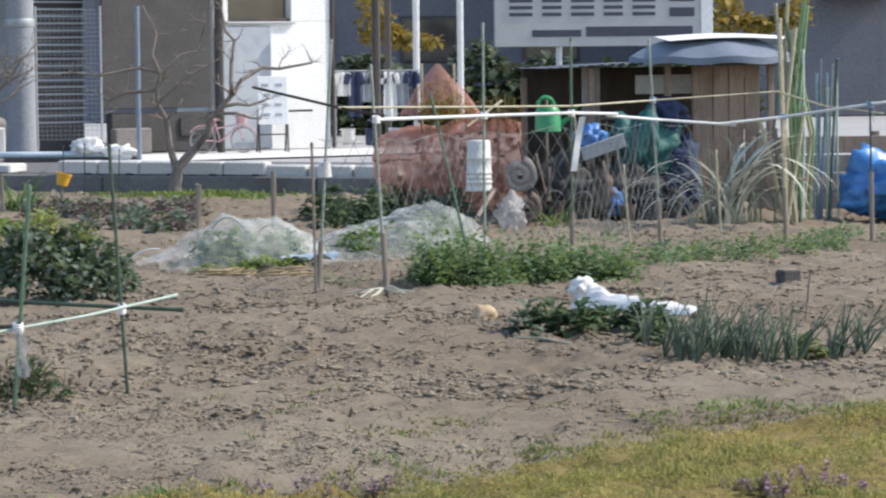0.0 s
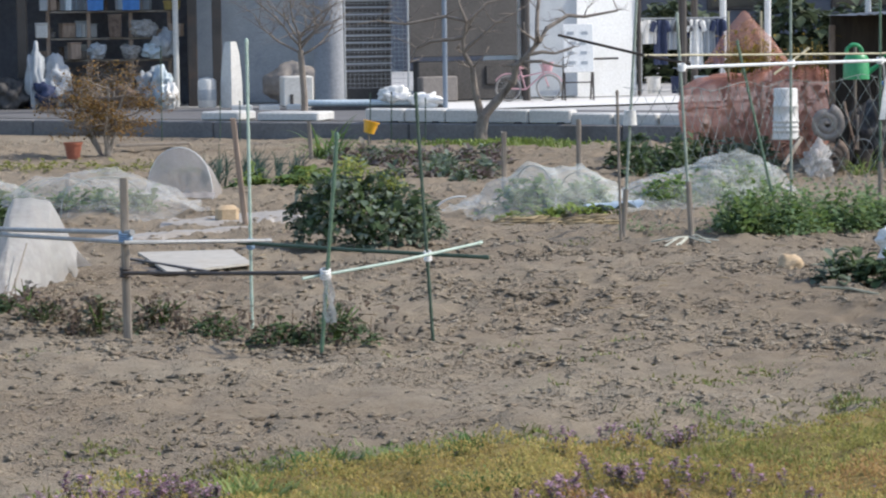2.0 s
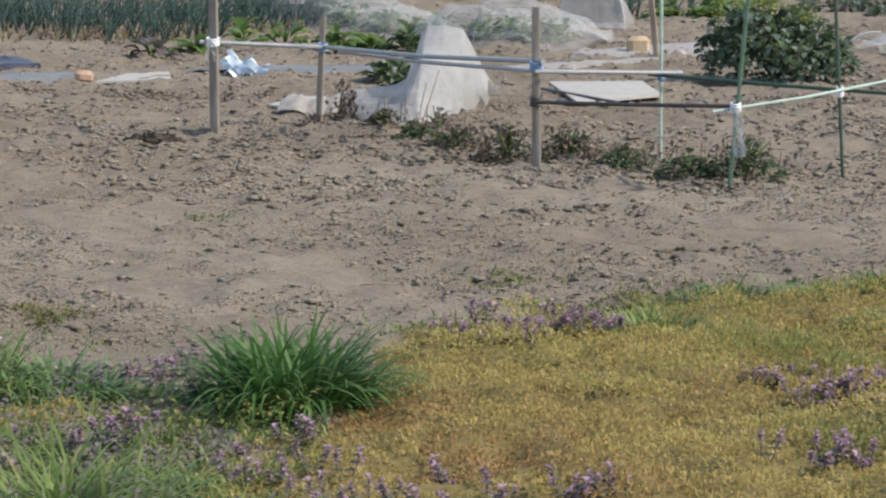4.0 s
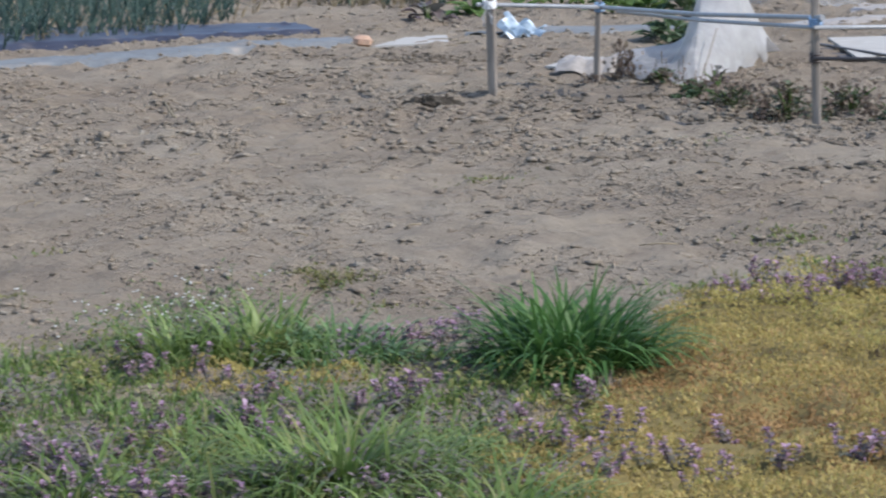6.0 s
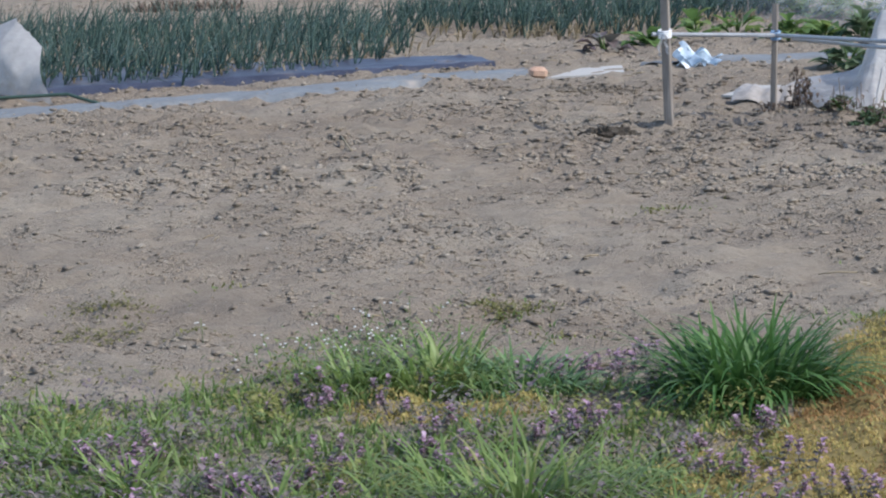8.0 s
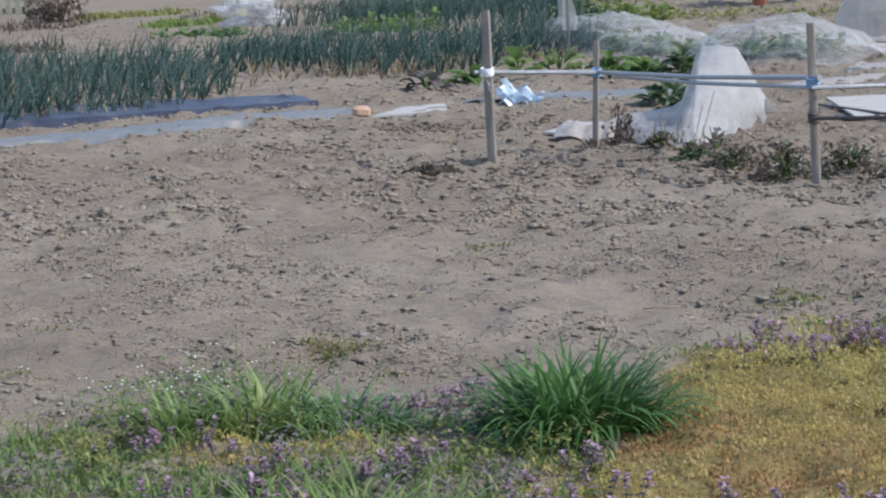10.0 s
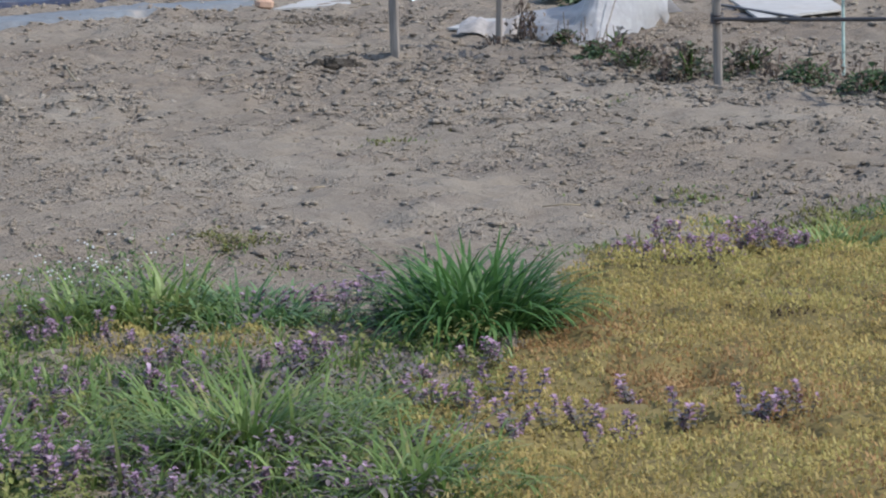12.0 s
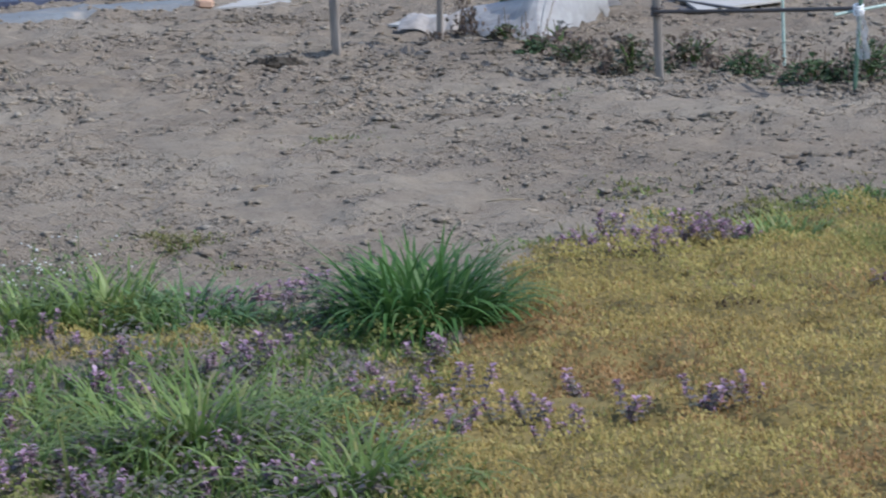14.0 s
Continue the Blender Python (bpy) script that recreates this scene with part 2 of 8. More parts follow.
M = {
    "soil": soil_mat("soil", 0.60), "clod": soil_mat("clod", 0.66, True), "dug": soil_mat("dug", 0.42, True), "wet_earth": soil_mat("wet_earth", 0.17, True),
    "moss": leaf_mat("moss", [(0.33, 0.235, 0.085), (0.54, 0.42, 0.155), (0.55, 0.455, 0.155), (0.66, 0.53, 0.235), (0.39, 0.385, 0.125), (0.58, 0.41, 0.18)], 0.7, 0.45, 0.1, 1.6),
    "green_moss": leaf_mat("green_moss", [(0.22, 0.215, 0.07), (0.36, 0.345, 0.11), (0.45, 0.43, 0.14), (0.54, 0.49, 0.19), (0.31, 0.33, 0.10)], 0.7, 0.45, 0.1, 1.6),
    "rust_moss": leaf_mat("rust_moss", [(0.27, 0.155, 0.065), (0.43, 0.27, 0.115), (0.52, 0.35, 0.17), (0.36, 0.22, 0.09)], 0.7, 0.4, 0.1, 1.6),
    "cushion": leaf_mat("cushion", [(0.17, 0.18, 0.055), (0.24, 0.26, 0.08), (0.30, 0.31, 0.11), (0.36, 0.33, 0.14)], 0.7, 0.4, 0.1),
    "shaded_turf": surface("shaded_turf", (0.12, 0.095, 0.035), (0.22, 0.17, 0.06), 7, 0.95, grain=50, bumps=0.6),
    "grass": leaf_mat("grass", [(0.10, 0.16, 0.042), (0.15, 0.235, 0.06), (0.20, 0.285, 0.072), (0.28, 0.36, 0.115), (0.125, 0.195, 0.05), (0.34, 0.335, 0.13)], 0.5, 0.4),
    "clump": leaf_mat("clump", [(0.042, 0.11, 0.024), (0.066, 0.15, 0.036), (0.105, 0.205, 0.058), (0.055, 0.13, 0.028), (0.18, 0.285, 0.10)], 0.55, 0.35, 0.25),
    "pale_blade": leaf_mat("pale_blade", [(0.11, 0.21, 0.07), (0.16, 0.27, 0.10), (0.23, 0.34, 0.14)], 0.45, 0.35),
    "weed_mat": leaf_mat("weed_mat", [(0.13, 0.135, 0.05), (0.19, 0.195, 0.065), (0.25, 0.24, 0.09), (0.2, 0.165, 0.085)], 0.7, 0.35, 0.1),
    "petal": leaf_mat("petal", [(0.35, 0.215, 0.29), (0.45, 0.30, 0.39), (0.39, 0.245, 0.33), (0.52, 0.39, 0.46)], 0.7, 0.25, 0.1),
    "dusky_leaf": leaf_mat("dusky_leaf", [(0.13, 0.14, 0.085), (0.2, 0.15, 0.165), (0.235, 0.19, 0.19), (0.15, 0.165, 0.09)], 0.6, 0.25),
    "white_petal": leaf_mat("white_petal", [(0.75, 0.75, 0.7), (0.8, 0.8, 0.75)], 0.6, 0.2),
    "dead_leaf": leaf_mat("dead_leaf", [(0.10, 0.075, 0.06), (0.16, 0.12, 0.095), (0.22, 0.17, 0.13), (0.12, 0.10, 0.065)], 0.8, 0.2, 0.1),
    "onion": leaf_mat("onion", [(0.03, 0.065, 0.055), (0.05, 0.095, 0.08), (0.08, 0.135, 0.115), (0.04, 0.085, 0.065), (0.13, 0.18, 0.13)], 0.5, 0.15, 0.3),
    "straw": leaf_mat("straw", [(0.32, 0.25, 0.15), (0.42, 0.35, 0.23), (0.25, 0.2, 0.12)], 0.8, 0.2, 0.1),
    "dry_stalk": leaf_mat("dry_stalk", [(0.46, 0.47, 0.40), (0.62, 0.63, 0.56), (0.36, 0.39, 0.31)], 0.7, 0.25, 0.2),
    "berry_leaf": leaf_mat("berry_leaf", [(0.06, 0.09, 0.045), (0.10, 0.13, 0.07), (0.15, 0.11, 0.07), (0.085, 0.12, 0.055)], 0.5, 0.3),
    "crop": leaf_mat("crop", [(0.09, 0.16, 0.045), (0.14, 0.23, 0.07), (0.20, 0.30, 0.10), (0.12, 0.2, 0.06), (0.27, 0.33, 0.10)], 0.5, 0.45),
    "pea_leaf": leaf_mat("pea_leaf", [(0.10, 0.18, 0.08), (0.16, 0.25, 0.12), (0.23, 0.32, 0.17), (0.13, 0.21, 0.10), (0.29, 0.36, 0.20)], 0.6, 0.35, 0.25),
    "dark_crop": leaf_mat("dark_crop", [(0.06, 0.10, 0.05), (0.09, 0.14, 0.07), (0.13, 0.185, 0.095), (0.19, 0.235, 0.14)], 0.75, 0.35, 0.15),
    "blue_leaf": leaf_mat("blue_leaf", [(0.09, 0.135, 0.095), (0.155, 0.205, 0.15), (0.27, 0.32, 0.26), (0.12, 0.17, 0.11)], 0.75, 0.3, 0.15),
    "yellow_leaf": leaf_mat("yellow_leaf", [(0.26, 0.30, 0.06), (0.38, 0.39, 0.085), (0.2, 0.26, 0.06)], 0.5, 0.35),
    "lime_leaf": leaf_mat("lime_leaf", [(0.16, 0.23, 0.05), (0.23, 0.3, 0.07), (0.12, 0.19, 0.05)], 0.5, 0.35),
    "red_leaf": leaf_mat("red_leaf", [(0.12, 0.085, 0.085), (0.17, 0.125, 0.12), (0.14, 0.15, 0.12), (0.24, 0.2, 0.185)], 0.5, 0.25),
    "autumn": leaf_mat("autumn", [(0.22, 0.12, 0.045), (0.3, 0.18, 0.07), (0.2, 0.15, 0.06), (0.34, 0.2, 0.08), (0.15, 0.13, 0.05)], 0.7, 0.35, 0.1),
    "hedge": leaf_mat("hedge", [(0.05, 0.07, 0.045), (0.08, 0.11, 0.06), (0.11, 0.14, 0.07)], 0.6, 0.2),
    "gold_leaf": leaf_mat("gold_leaf", [(0.24, 0.17, 0.03), (0.34, 0.25, 0.05), (0.15, 0.14, 0.04)], 0.6, 0.35),
    "pale_bark": surface("pale_bark", (0.24, 0.21, 0.185), (0.38, 0.345, 0.31), 9, 0.9, grain=55, bumps=0.6, stretch=(1, 1, 0.35)),
    "bark": surface("bark", (0.13, 0.11, 0.095), (0.27, 0.235, 0.205), 9, 0.9, grain=55, bumps=0.7, stretch=(1, 1, 0.35)),
    "old_wood": surface("old_wood", (0.16, 0.135, 0.11), (0.29, 0.255, 0.22), 7, 0.85, grain=50, bumps=0.5, stretch=(1, 1, 0.12), stain=(0.14, 0.115, 0.09)),
    "brown_wood": surface("brown_wood", (0.24, 0.17, 0.13), (0.38, 0.29, 0.23), 5, 0.8, grain=40, bumps=0.4, stretch=(1, 1, 0.12), stain=(0.11, 0.08, 0.06)),
    "dark_wood": surface("dark_wood", (0.035, 0.028, 0.025), (0.075, 0.06, 0.05), 6, 0.8, grain=40, bumps=0.4, stretch=(1, 1, 0.15)),
    "green_cane": surface("green_cane", (0.055, 0.115, 0.072), (0.09, 0.165, 0.11), 12, 0.4, grain=70, bumps=0.2, stain=(0.13, 0.16, 0.11), spec=0.5),
    "mint_cane": surface("mint_cane", (0.30, 0.40, 0.34), (0.42, 0.52, 0.46), 10, 0.45, grain=60, bumps=0.15, stain=(0.3, 0.33, 0.28), spec=0.5),
    "faded_cane": surface("faded_cane", (0.19, 0.235, 0.2), (0.31, 0.36, 0.315), 9, 0.55, grain=60, bumps=0.2, stain=(0.16, 0.14, 0.11)),
    "dark_cane": surface("dark_cane", (0.035, 0.065, 0.045), (0.065, 0.1, 0.075), 10, 0.5, grain=60, bumps=0.2),
    "bamboo": surface("bamboo", (0.33, 0.30, 0.2), (0.47, 0.44, 0.32), 8, 0.5, grain=40, bumps=0.2, stain=(0.25, 0.21, 0.14)),
    "green_bamboo": surface("green_bamboo", (0.12, 0.22, 0.10), (0.22, 0.33, 0.16), 8, 0.45, grain=40, bumps=0.2),
    "grey_pipe": surface("grey_pipe", (0.23, 0.24, 0.25), (0.34, 0.35, 0.36), 8, 0.45, grain=60, bumps=0.1, stain=(0.3, 0.28, 0.25), spec=0.4),
    "white_pipe": surface("white_pipe", (0.52, 0.54, 0.56), (0.66, 0.68, 0.69), 6, 0.4, grain=40, bumps=0.1, stain=(0.5, 0.5, 0.48)),
    "blue_tape": surface("blue_tape", (0.14, 0.23, 0.36), (0.24, 0.35, 0.48), 20, 0.5, bumps=0.2),
    "white_cloth": surface("white_cloth", (0.6, 0.6, 0.59), (0.78, 0.78, 0.77), 14, 0.8, grain=90, bumps=0.4),
    "cover_sheet": net_mat("cover_sheet", (0.49, 0.48, 0.465), 0.72, 0.16, 4, 0.3),
    "net_white": net_mat("net_white", (0.62, 0.63, 0.62), 0.25, 0.2, 1.8),
    "net_dense": net_mat("net_dense", (0.52, 0.49, 0.48), 0.55, 0.12),
    "net_end": net_mat("net_end", (0.56, 0.54, 0.53), 0.62, 0.08),
    "net_green": net_mat("net_green", (0.82, 0.87, 0.87), 0.22, 0.14, 1.6),
    "net_red": net_mat("net_red", (0.60, 0.29, 0.22), 0.58, 0.26, 5, 0.4),
    "net_tent": net_mat("net_tent", (0.66, 0.36, 0.28), 0.3, 0.16, 6, 0.5),
    "net_line": surface("net_line", (0.12, 0.16, 0.16), (0.24, 0.27, 0.27), 20, 0.6, bumps=0),
    "black_mulch": surface("black_mulch", (0.026, 0.028, 0.042), (0.055, 0.06, 0.085), 5, 0.45, grain=30, bumps=0.5, stain=(0.17, 0.14, 0.12), spec=0.35),
    "clear_mulch": surface("clear_mulch", (0.15, 0.15, 0.148), (0.18, 0.20, 0.21), 2.2, 0.85, grain=25, bumps=0.5, stain=(0.34, 0.29, 0.23), spec=0.15),
    "dusty_film": surface("dusty_film", (0.25, 0.225, 0.195), (0.36, 0.33, 0.295), 4, 0.55, grain=25, bumps=0.5, stain=(0.33, 0.27, 0.2)),
    "blue_film": surface("blue_film", (0.36, 0.45, 0.52), (0.52, 0.60, 0.66), 6, 0.35, grain=30, bumps=0.3, spec=0.5),
    "plywood": surface("plywood", (0.33, 0.31, 0.275), (0.44, 0.42, 0.38), 5, 0.75, grain=40, bumps=0.2, stain=(0.33, 0.29, 0.24), stretch=(0.3, 1, 1)),
    "terracotta": surface("terracotta", (0.26, 0.085, 0.05), (0.36, 0.125, 0.08), 12, 0.8, bumps=0.2),
    "brick": surface("brick", (0.36, 0.22, 0.15), (0.5, 0.34, 0.24), 20, 0.85, bumps=0.4),
    "sandstone": surface("sandstone", (0.40, 0.29, 0.18), (0.52, 0.40, 0.27), 12, 0.9, bumps=0.5),
    "yellow_plastic": surface("yellow_plastic", (0.75, 0.36, 0.02), (0.82, 0.43, 0.04), 8, 0.4, bumps=0.05, spec=0.5),
    "lemon_plastic": surface("lemon_plastic", (0.70, 0.64, 0.3), (0.78, 0.73, 0.4), 5, 0.45, bumps=0.05),
    "white_plastic": surface("white_plastic", (0.5, 0.5, 0.49), (0.63, 0.63, 0.62), 7, 0.45, grain=40, bumps=0.1, stain=(0.5, 0.48, 0.44)),
    "clear_bag": net_mat("clear_bag", (0.6, 0.6, 0.6), 0.5, 0.3, 12, 0.3),
    "dirty_felt": surface("dirty_felt", (0.17, 0.155, 0.15), (0.27, 0.25, 0.235), 9, 0.95, grain=60, bumps=0.6),
    "green_plastic": surface("green_plastic", (0.02, 0.22, 0.085), (0.035, 0.3, 0.12), 7, 0.4, bumps=0.1, spec=0.5),
    "teal_tarp": surface("teal_tarp", (0.015, 0.085, 0.085), (0.035, 0.15, 0.14), 4, 0.6, grain=25, bumps=0.4),
    "blue_tarp": surface("blue_tarp", (0.03, 0.14, 0.42), (0.055, 0.24, 0.58), 4, 0.4, grain=25, bumps=0.4, spec=0.5),
    "navy_cloth": surface("navy_cloth", (0.02, 0.03, 0.07), (0.045, 0.06, 0.12), 6, 0.8, grain=40, bumps=0.3),
    "black_junk": surface("black_junk", (0.03, 0.03, 0.033), (0.085, 0.08, 0.078), 5, 0.7, grain=20, bumps=0.5),
    "brown_junk": surface("brown_junk", (0.10, 0.07, 0.055), (0.21, 0.16, 0.13), 5, 0.85, grain=20, bumps=0.5),
    "grey_sheet": surface("grey_sheet", (0.28, 0.31, 0.35), (0.42, 0.45, 0.48), 4, 0.5, bumps=0.2),
    "parasol": surface("parasol", (0.12, 0.15, 0.2), (0.2, 0.24, 0.3), 3, 0.7, bumps=0.1),
    "white_paint": surface("white_paint", (0.74, 0.74, 0.73), (0.82, 0.82, 0.81), 2, 0.7, grain=30, bumps=0.1, stain=(0.66, 0.65, 0.62)),
    "grey_paint": surface("grey_paint", (0.4, 0.41, 0.43), (0.5, 0.51, 0.53), 2, 0.7, grain=30, bumps=0.1),
    "dark_screen": surface("dark_screen", (0.045, 0.043, 0.043), (0.095, 0.09, 0.088), 1.6, 0.8, grain=25, bumps=0.2),
    "dark_steel": surface("dark_steel", (0.05, 0.045, 0.042), (0.09, 0.08, 0.075), 3, 0.55, metal=0.2, bumps=0.1, stain=(0.12, 0.08, 0.06)),
    "blue_steel": surface("blue_steel", (0.16, 0.2, 0.26), (0.24, 0.28, 0.34), 4, 0.45, metal=0.3, bumps=0.1),
    "zinc": surface("zinc", (0.30, 0.32, 0.34), (0.42, 0.44, 0.46), 6, 0.5, metal=0.5, bumps=0.1),
    "concrete": surface("concrete", (0.30, 0.29, 0.28), (0.42, 0.41, 0.39), 1.5, 0.9, grain=30, bumps=0.4, stain=(0.22, 0.21, 0.2)),
    "pole_grey": surface("pole_grey", (0.21, 0.225, 0.25), (0.29, 0.305, 0.33), 1.5, 0.85, grain=30, bumps=0.3, stain=(0.2, 0.2, 0.2)),
    "pale_concrete": surface("pale_concrete", (0.44, 0.44, 0.43), (0.57, 0.57, 0.56), 2.5, 0.85, grain=30, bumps=0.3, stain=(0.42, 0.42, 0.4)),
    "kerb_grey": surface("kerb_grey", (0.12, 0.12, 0.125), (0.19, 0.19, 0.195), 1.2, 0.9, grain=25, bumps=0.4, stain=(0.09, 0.085, 0.08)),
    "asphalt": surface("asphalt", (0.10, 0.10, 0.105), (0.16, 0.16, 0.165), 1.5, 0.9, grain=40, bumps=0.3),
    "lot": surface("lot", (0.3, 0.3, 0.3), (0.42, 0.42, 0.42), 0.8, 0.9, grain=20, bumps=0.3, stain=(0.24, 0.24, 0.24)),
    "white_lot": surface("white_lot", (0.58, 0.58, 0.57), (0.69, 0.69, 0.68), 1.2, 0.85, grain=20, bumps=0.2),
    "sign_face": surface("sign_face", (0.40, 0.40, 0.40), (0.48, 0.48, 0.475), 2, 0.6, bumps=0.05),
    "sign_ink": surface("sign_ink", (0.05, 0.055, 0.075), (0.08, 0.085, 0.11), 5, 0.6, bumps=0.05),
    "pink_paint": surface("pink_paint", (0.50, 0.27, 0.30), (0.58, 0.34, 0.37), 9, 0.35, bumps=0.05, spec=0.5),
    "rubber": surface("rubber", (0.2, 0.19, 0.19), (0.3, 0.29, 0.28), 12, 0.85, bumps=0.2),
    "tile_roof": surface("tile_roof", (0.07, 0.075, 0.09), (0.12, 0.125, 0.14), 2, 0.6, grain=25, bumps=0.2),
    "grey_wall": surface("grey_wall", (0.095, 0.10, 0.12), (0.15, 0.155, 0.18), 0.6, 0.8, grain=12, bumps=0.1),
    "glass": surface("glass", (0.02, 0.025, 0.03), (0.05, 0.055, 0.06), 2, 0.08, bumps=0, spec=0.6),
    "pasture": surface("pasture", (0.06, 0.10, 0.03), (0.16, 0.22, 0.07), 5, 0.95, grain=40, bumps=0.6),
}


# ---- building blocks ----
class Geo:
    """Gathers vertices and faces for one mesh."""

    def __init__(self):
        self.v, self.f = [], []

    def add(self, verts, faces):
        n = len(self.v)
        self.v.extend(verts)
        self.f.extend([tuple(i + n for i in q) for q in faces])
        return self

    def tube(self, pts, radii, n=7, cap=True):
        pts = [Vector(p) for p in pts]
        if not isinstance(radii, (list, tuple)):
            radii = [radii] * len(pts)
        vs, fs = [], []
        for i, (p, r) in enumerate(zip(pts, radii)):
            d = (pts[min(i + 1, len(pts) - 1)] - pts[max(i - 1, 0)]).normalized()
            a = d.cross(Vector((0.31, 0.95, 0.05)) if abs(d.z) > 0.8 else Vector((0, 0, 1))).normalized()
            b = d.cross(a)
            for k in range(n):
                t = 2 * math.pi * k / n
                vs.append(tuple(p + a * (r * math.cos(t)) + b * (r * math.sin(t))))
        for i in range(len(pts) - 1):
            for k in range(n):
                fs.append((i * n + k, i * n + (k + 1) % n, (i + 1) * n + (k + 1) % n, (i + 1) * n + k))
        if cap:
            fs.append(tuple(range(n - 1, -1, -1)))
            fs.append(tuple((len(pts) - 1) * n + k for k in range(n)))
        return self.add(vs, fs)

    def box(self, c, s, turn=0.0, bevel=0.0, tilt=(0, 0)):
        """A box of size s about c, turned about z, its upright edges and rims chamfered."""
        m = pose(*c, tilt[0], tilt[1], turn)
        hx, hy, hz = s[0] / 2, s[1] / 2, s[2] / 2
        if bevel <= 0:
            vs = [(x, y, z) for z in (-hz, hz) for x, y in ((-hx, -hy), (hx, -hy), (hx, hy), (-hx, hy))]
            fs = [(3, 2, 1, 0), (4, 5, 6, 7), (0, 1, 5, 4), (1, 2, 6, 5), (2, 3, 7, 6), (3, 0, 4, 7)]
        else:
            b = bevel
            ring = lambda x, y: [(-x + b, -y), (x - b, -y), (x, -y + b), (x, y - b), (x - b, y), (-x + b, y), (-x, y - b), (-x, -y + b)]
            vs = [(x, y, -hz) for x, y in ring(hx - b, hy - b)] + [(x, y, -hz + b) for x, y in ring(hx, hy)]
            vs += [(x, y, hz - b) for x, y in ring(hx, hy)] + [(x, y, hz) for x, y in ring(hx - b, hy - b)]
            fs = [tuple(range(7, -1, -1)), tuple(range(24, 32))]
            fs += [(r * 8 + k, r * 8 + (k + 1) % 8, r * 8 + 8 + (k + 1) % 8, r * 8 + 8 + k) for r in range(3) for k in range(8)]
        return self.add([tuple(m @ Vector(p)) for p in vs], fs)

    def lathe(self, profile, n=20, at=(0, 0, 0), m=None):
        m = Matrix.Translation(at) if m is None else m
        vs = [tuple(m @ Vector((r * math.cos(2 * math.pi * k / n), r * math.sin(2 * math.pi * k / n), z))) for r, z in profile for k in range(n)]
        fs = [(i * n + k, i * n + (k + 1) % n, (i + 1) * n + (k + 1) % n, (i + 1) * n + k) for i in range(len(profile) - 1) for k in range(n)]
        return self.add(vs, fs)

    def grid(self, fn, nu, nv):
        vs = [tuple(fn(i / nu, j / nv)) for j in range(nv + 1) for i in range(nu + 1)]
        fs = [(j * (nu + 1) + i, j * (nu + 1) + i + 1, (j + 1) * (nu + 1) + i + 1, (j + 1) * (nu + 1) + i) for j in range(nv) for i in range(nu)]
        return self.add(vs, fs)

    def blade(self, p, yaw, length, width, lean, bend, seg=4):
        """A grass blade from p that leans out by lean and bends over by bend (radians)."""
        p, out = Vector(p), Vector((math.cos(yaw), math.sin(yaw), 0))
        side = Vector((-out.y, out.x, 0))
        vs, a, q = [], lean, p.copy()
        for i in range(seg + 1):
            w = width * (1 - (i / seg) ** 1.8) * 0.5 + width * 0.03
            vs += [tuple(q - side * w), tuple(q + side * w)]
            q = q + (out * math.sin(a) + Vector((0, 0, 1)) * math.cos(a)) * (length / seg)
            a += bend / seg
        return self.add(vs, [(2 * i, 2 * i + 1, 2 * i + 3, 2 * i + 2) for i in range(seg)])

    def leaf(self, p, yaw, lift, length, width, curl=0.6, lobes=0.0):
        """A broad leaf: two halves that fold along the rib, drooping towards the tip."""
        p, out = Vector(p), Vector((math.cos(yaw), math.sin(yaw), 0))
        side, vs, a, q = Vector((-out.y, out.x, 0)), [], lift, p.copy()
        prof = (0.12, 0.75, 1.0, 0.7, 0.05)
        for i, w in enumerate(prof):
            w = width * 0.5 * w * (1 + lobes * random.uniform(-0.5, 0.5))
            up = Vector((0, 0, 1)) * (w * 0.35) + Vector((0, 0, 1)) * random.uniform(-0.1, 0.1) * width
            vs += [tuple(q - side * w + up), tuple(q), tuple(q + side * w + up)]
            q = q + (out * math.cos(a) + Vector((0, 0, 1)) * math.sin(a)) * (length / 4)
            a -= curl / 4
        fs = []
        for i in range(4):
            fs += [(3 * i, 3 * i + 1, 3 * i + 4, 3 * i + 3), (3 * i + 1, 3 * i + 2, 3 * i + 5, 3 * i + 4)]
        return self.add(vs, fs)

    def lump(self, c, s, rough=0.3, level=1):
        """An irregular stone or clod about c with half sizes s."""
        vs, fs = LUMPS[level]
        ph = Vector((random.uniform(0, 90), random.uniform(0, 90), random.uniform(0, 90)))
        out = []
        for v in vs:
            k = 1 + rough * (noise.noise(v * 1.7 + ph) * 1.6 + (0.7 * noise.noise(v * 4.3 + ph) - 0.5 * abs(noise.noise(v * 7.1 + ph)) if level > 1 else 0))
            out.append((c[0] + v.x * s[0] * k, c[1] + v.y * s[1] * k, c[2] + v.z * s[2] * k))
        return self.add(out, fs)

    def mesh(self, name, smooth=True):
        me = bpy.data.meshes.new(name)
        me.from_pydata(self.v, [], self.f)
        if smooth:
            me.polygons.foreach_set("use_smooth", [True] * len(me.polygons))
            if len(me.polygons) < 280:
                me.set_sharp_from_angle(angle=radians(38))
        me.update()
        return me


def ico(level):
    bm = bmesh.new()
    bmesh.ops.create_icosphere(bm, subdivisions=level, radius=1)
    out = [v.co.copy() for v in bm.verts], [tuple(v.index for v in f.verts) for f in bm.faces]
    bm.free()
    return out


LUMPS = {0: ico(1), 1: ico(2), 2: ico(3), 3: ico(4)}


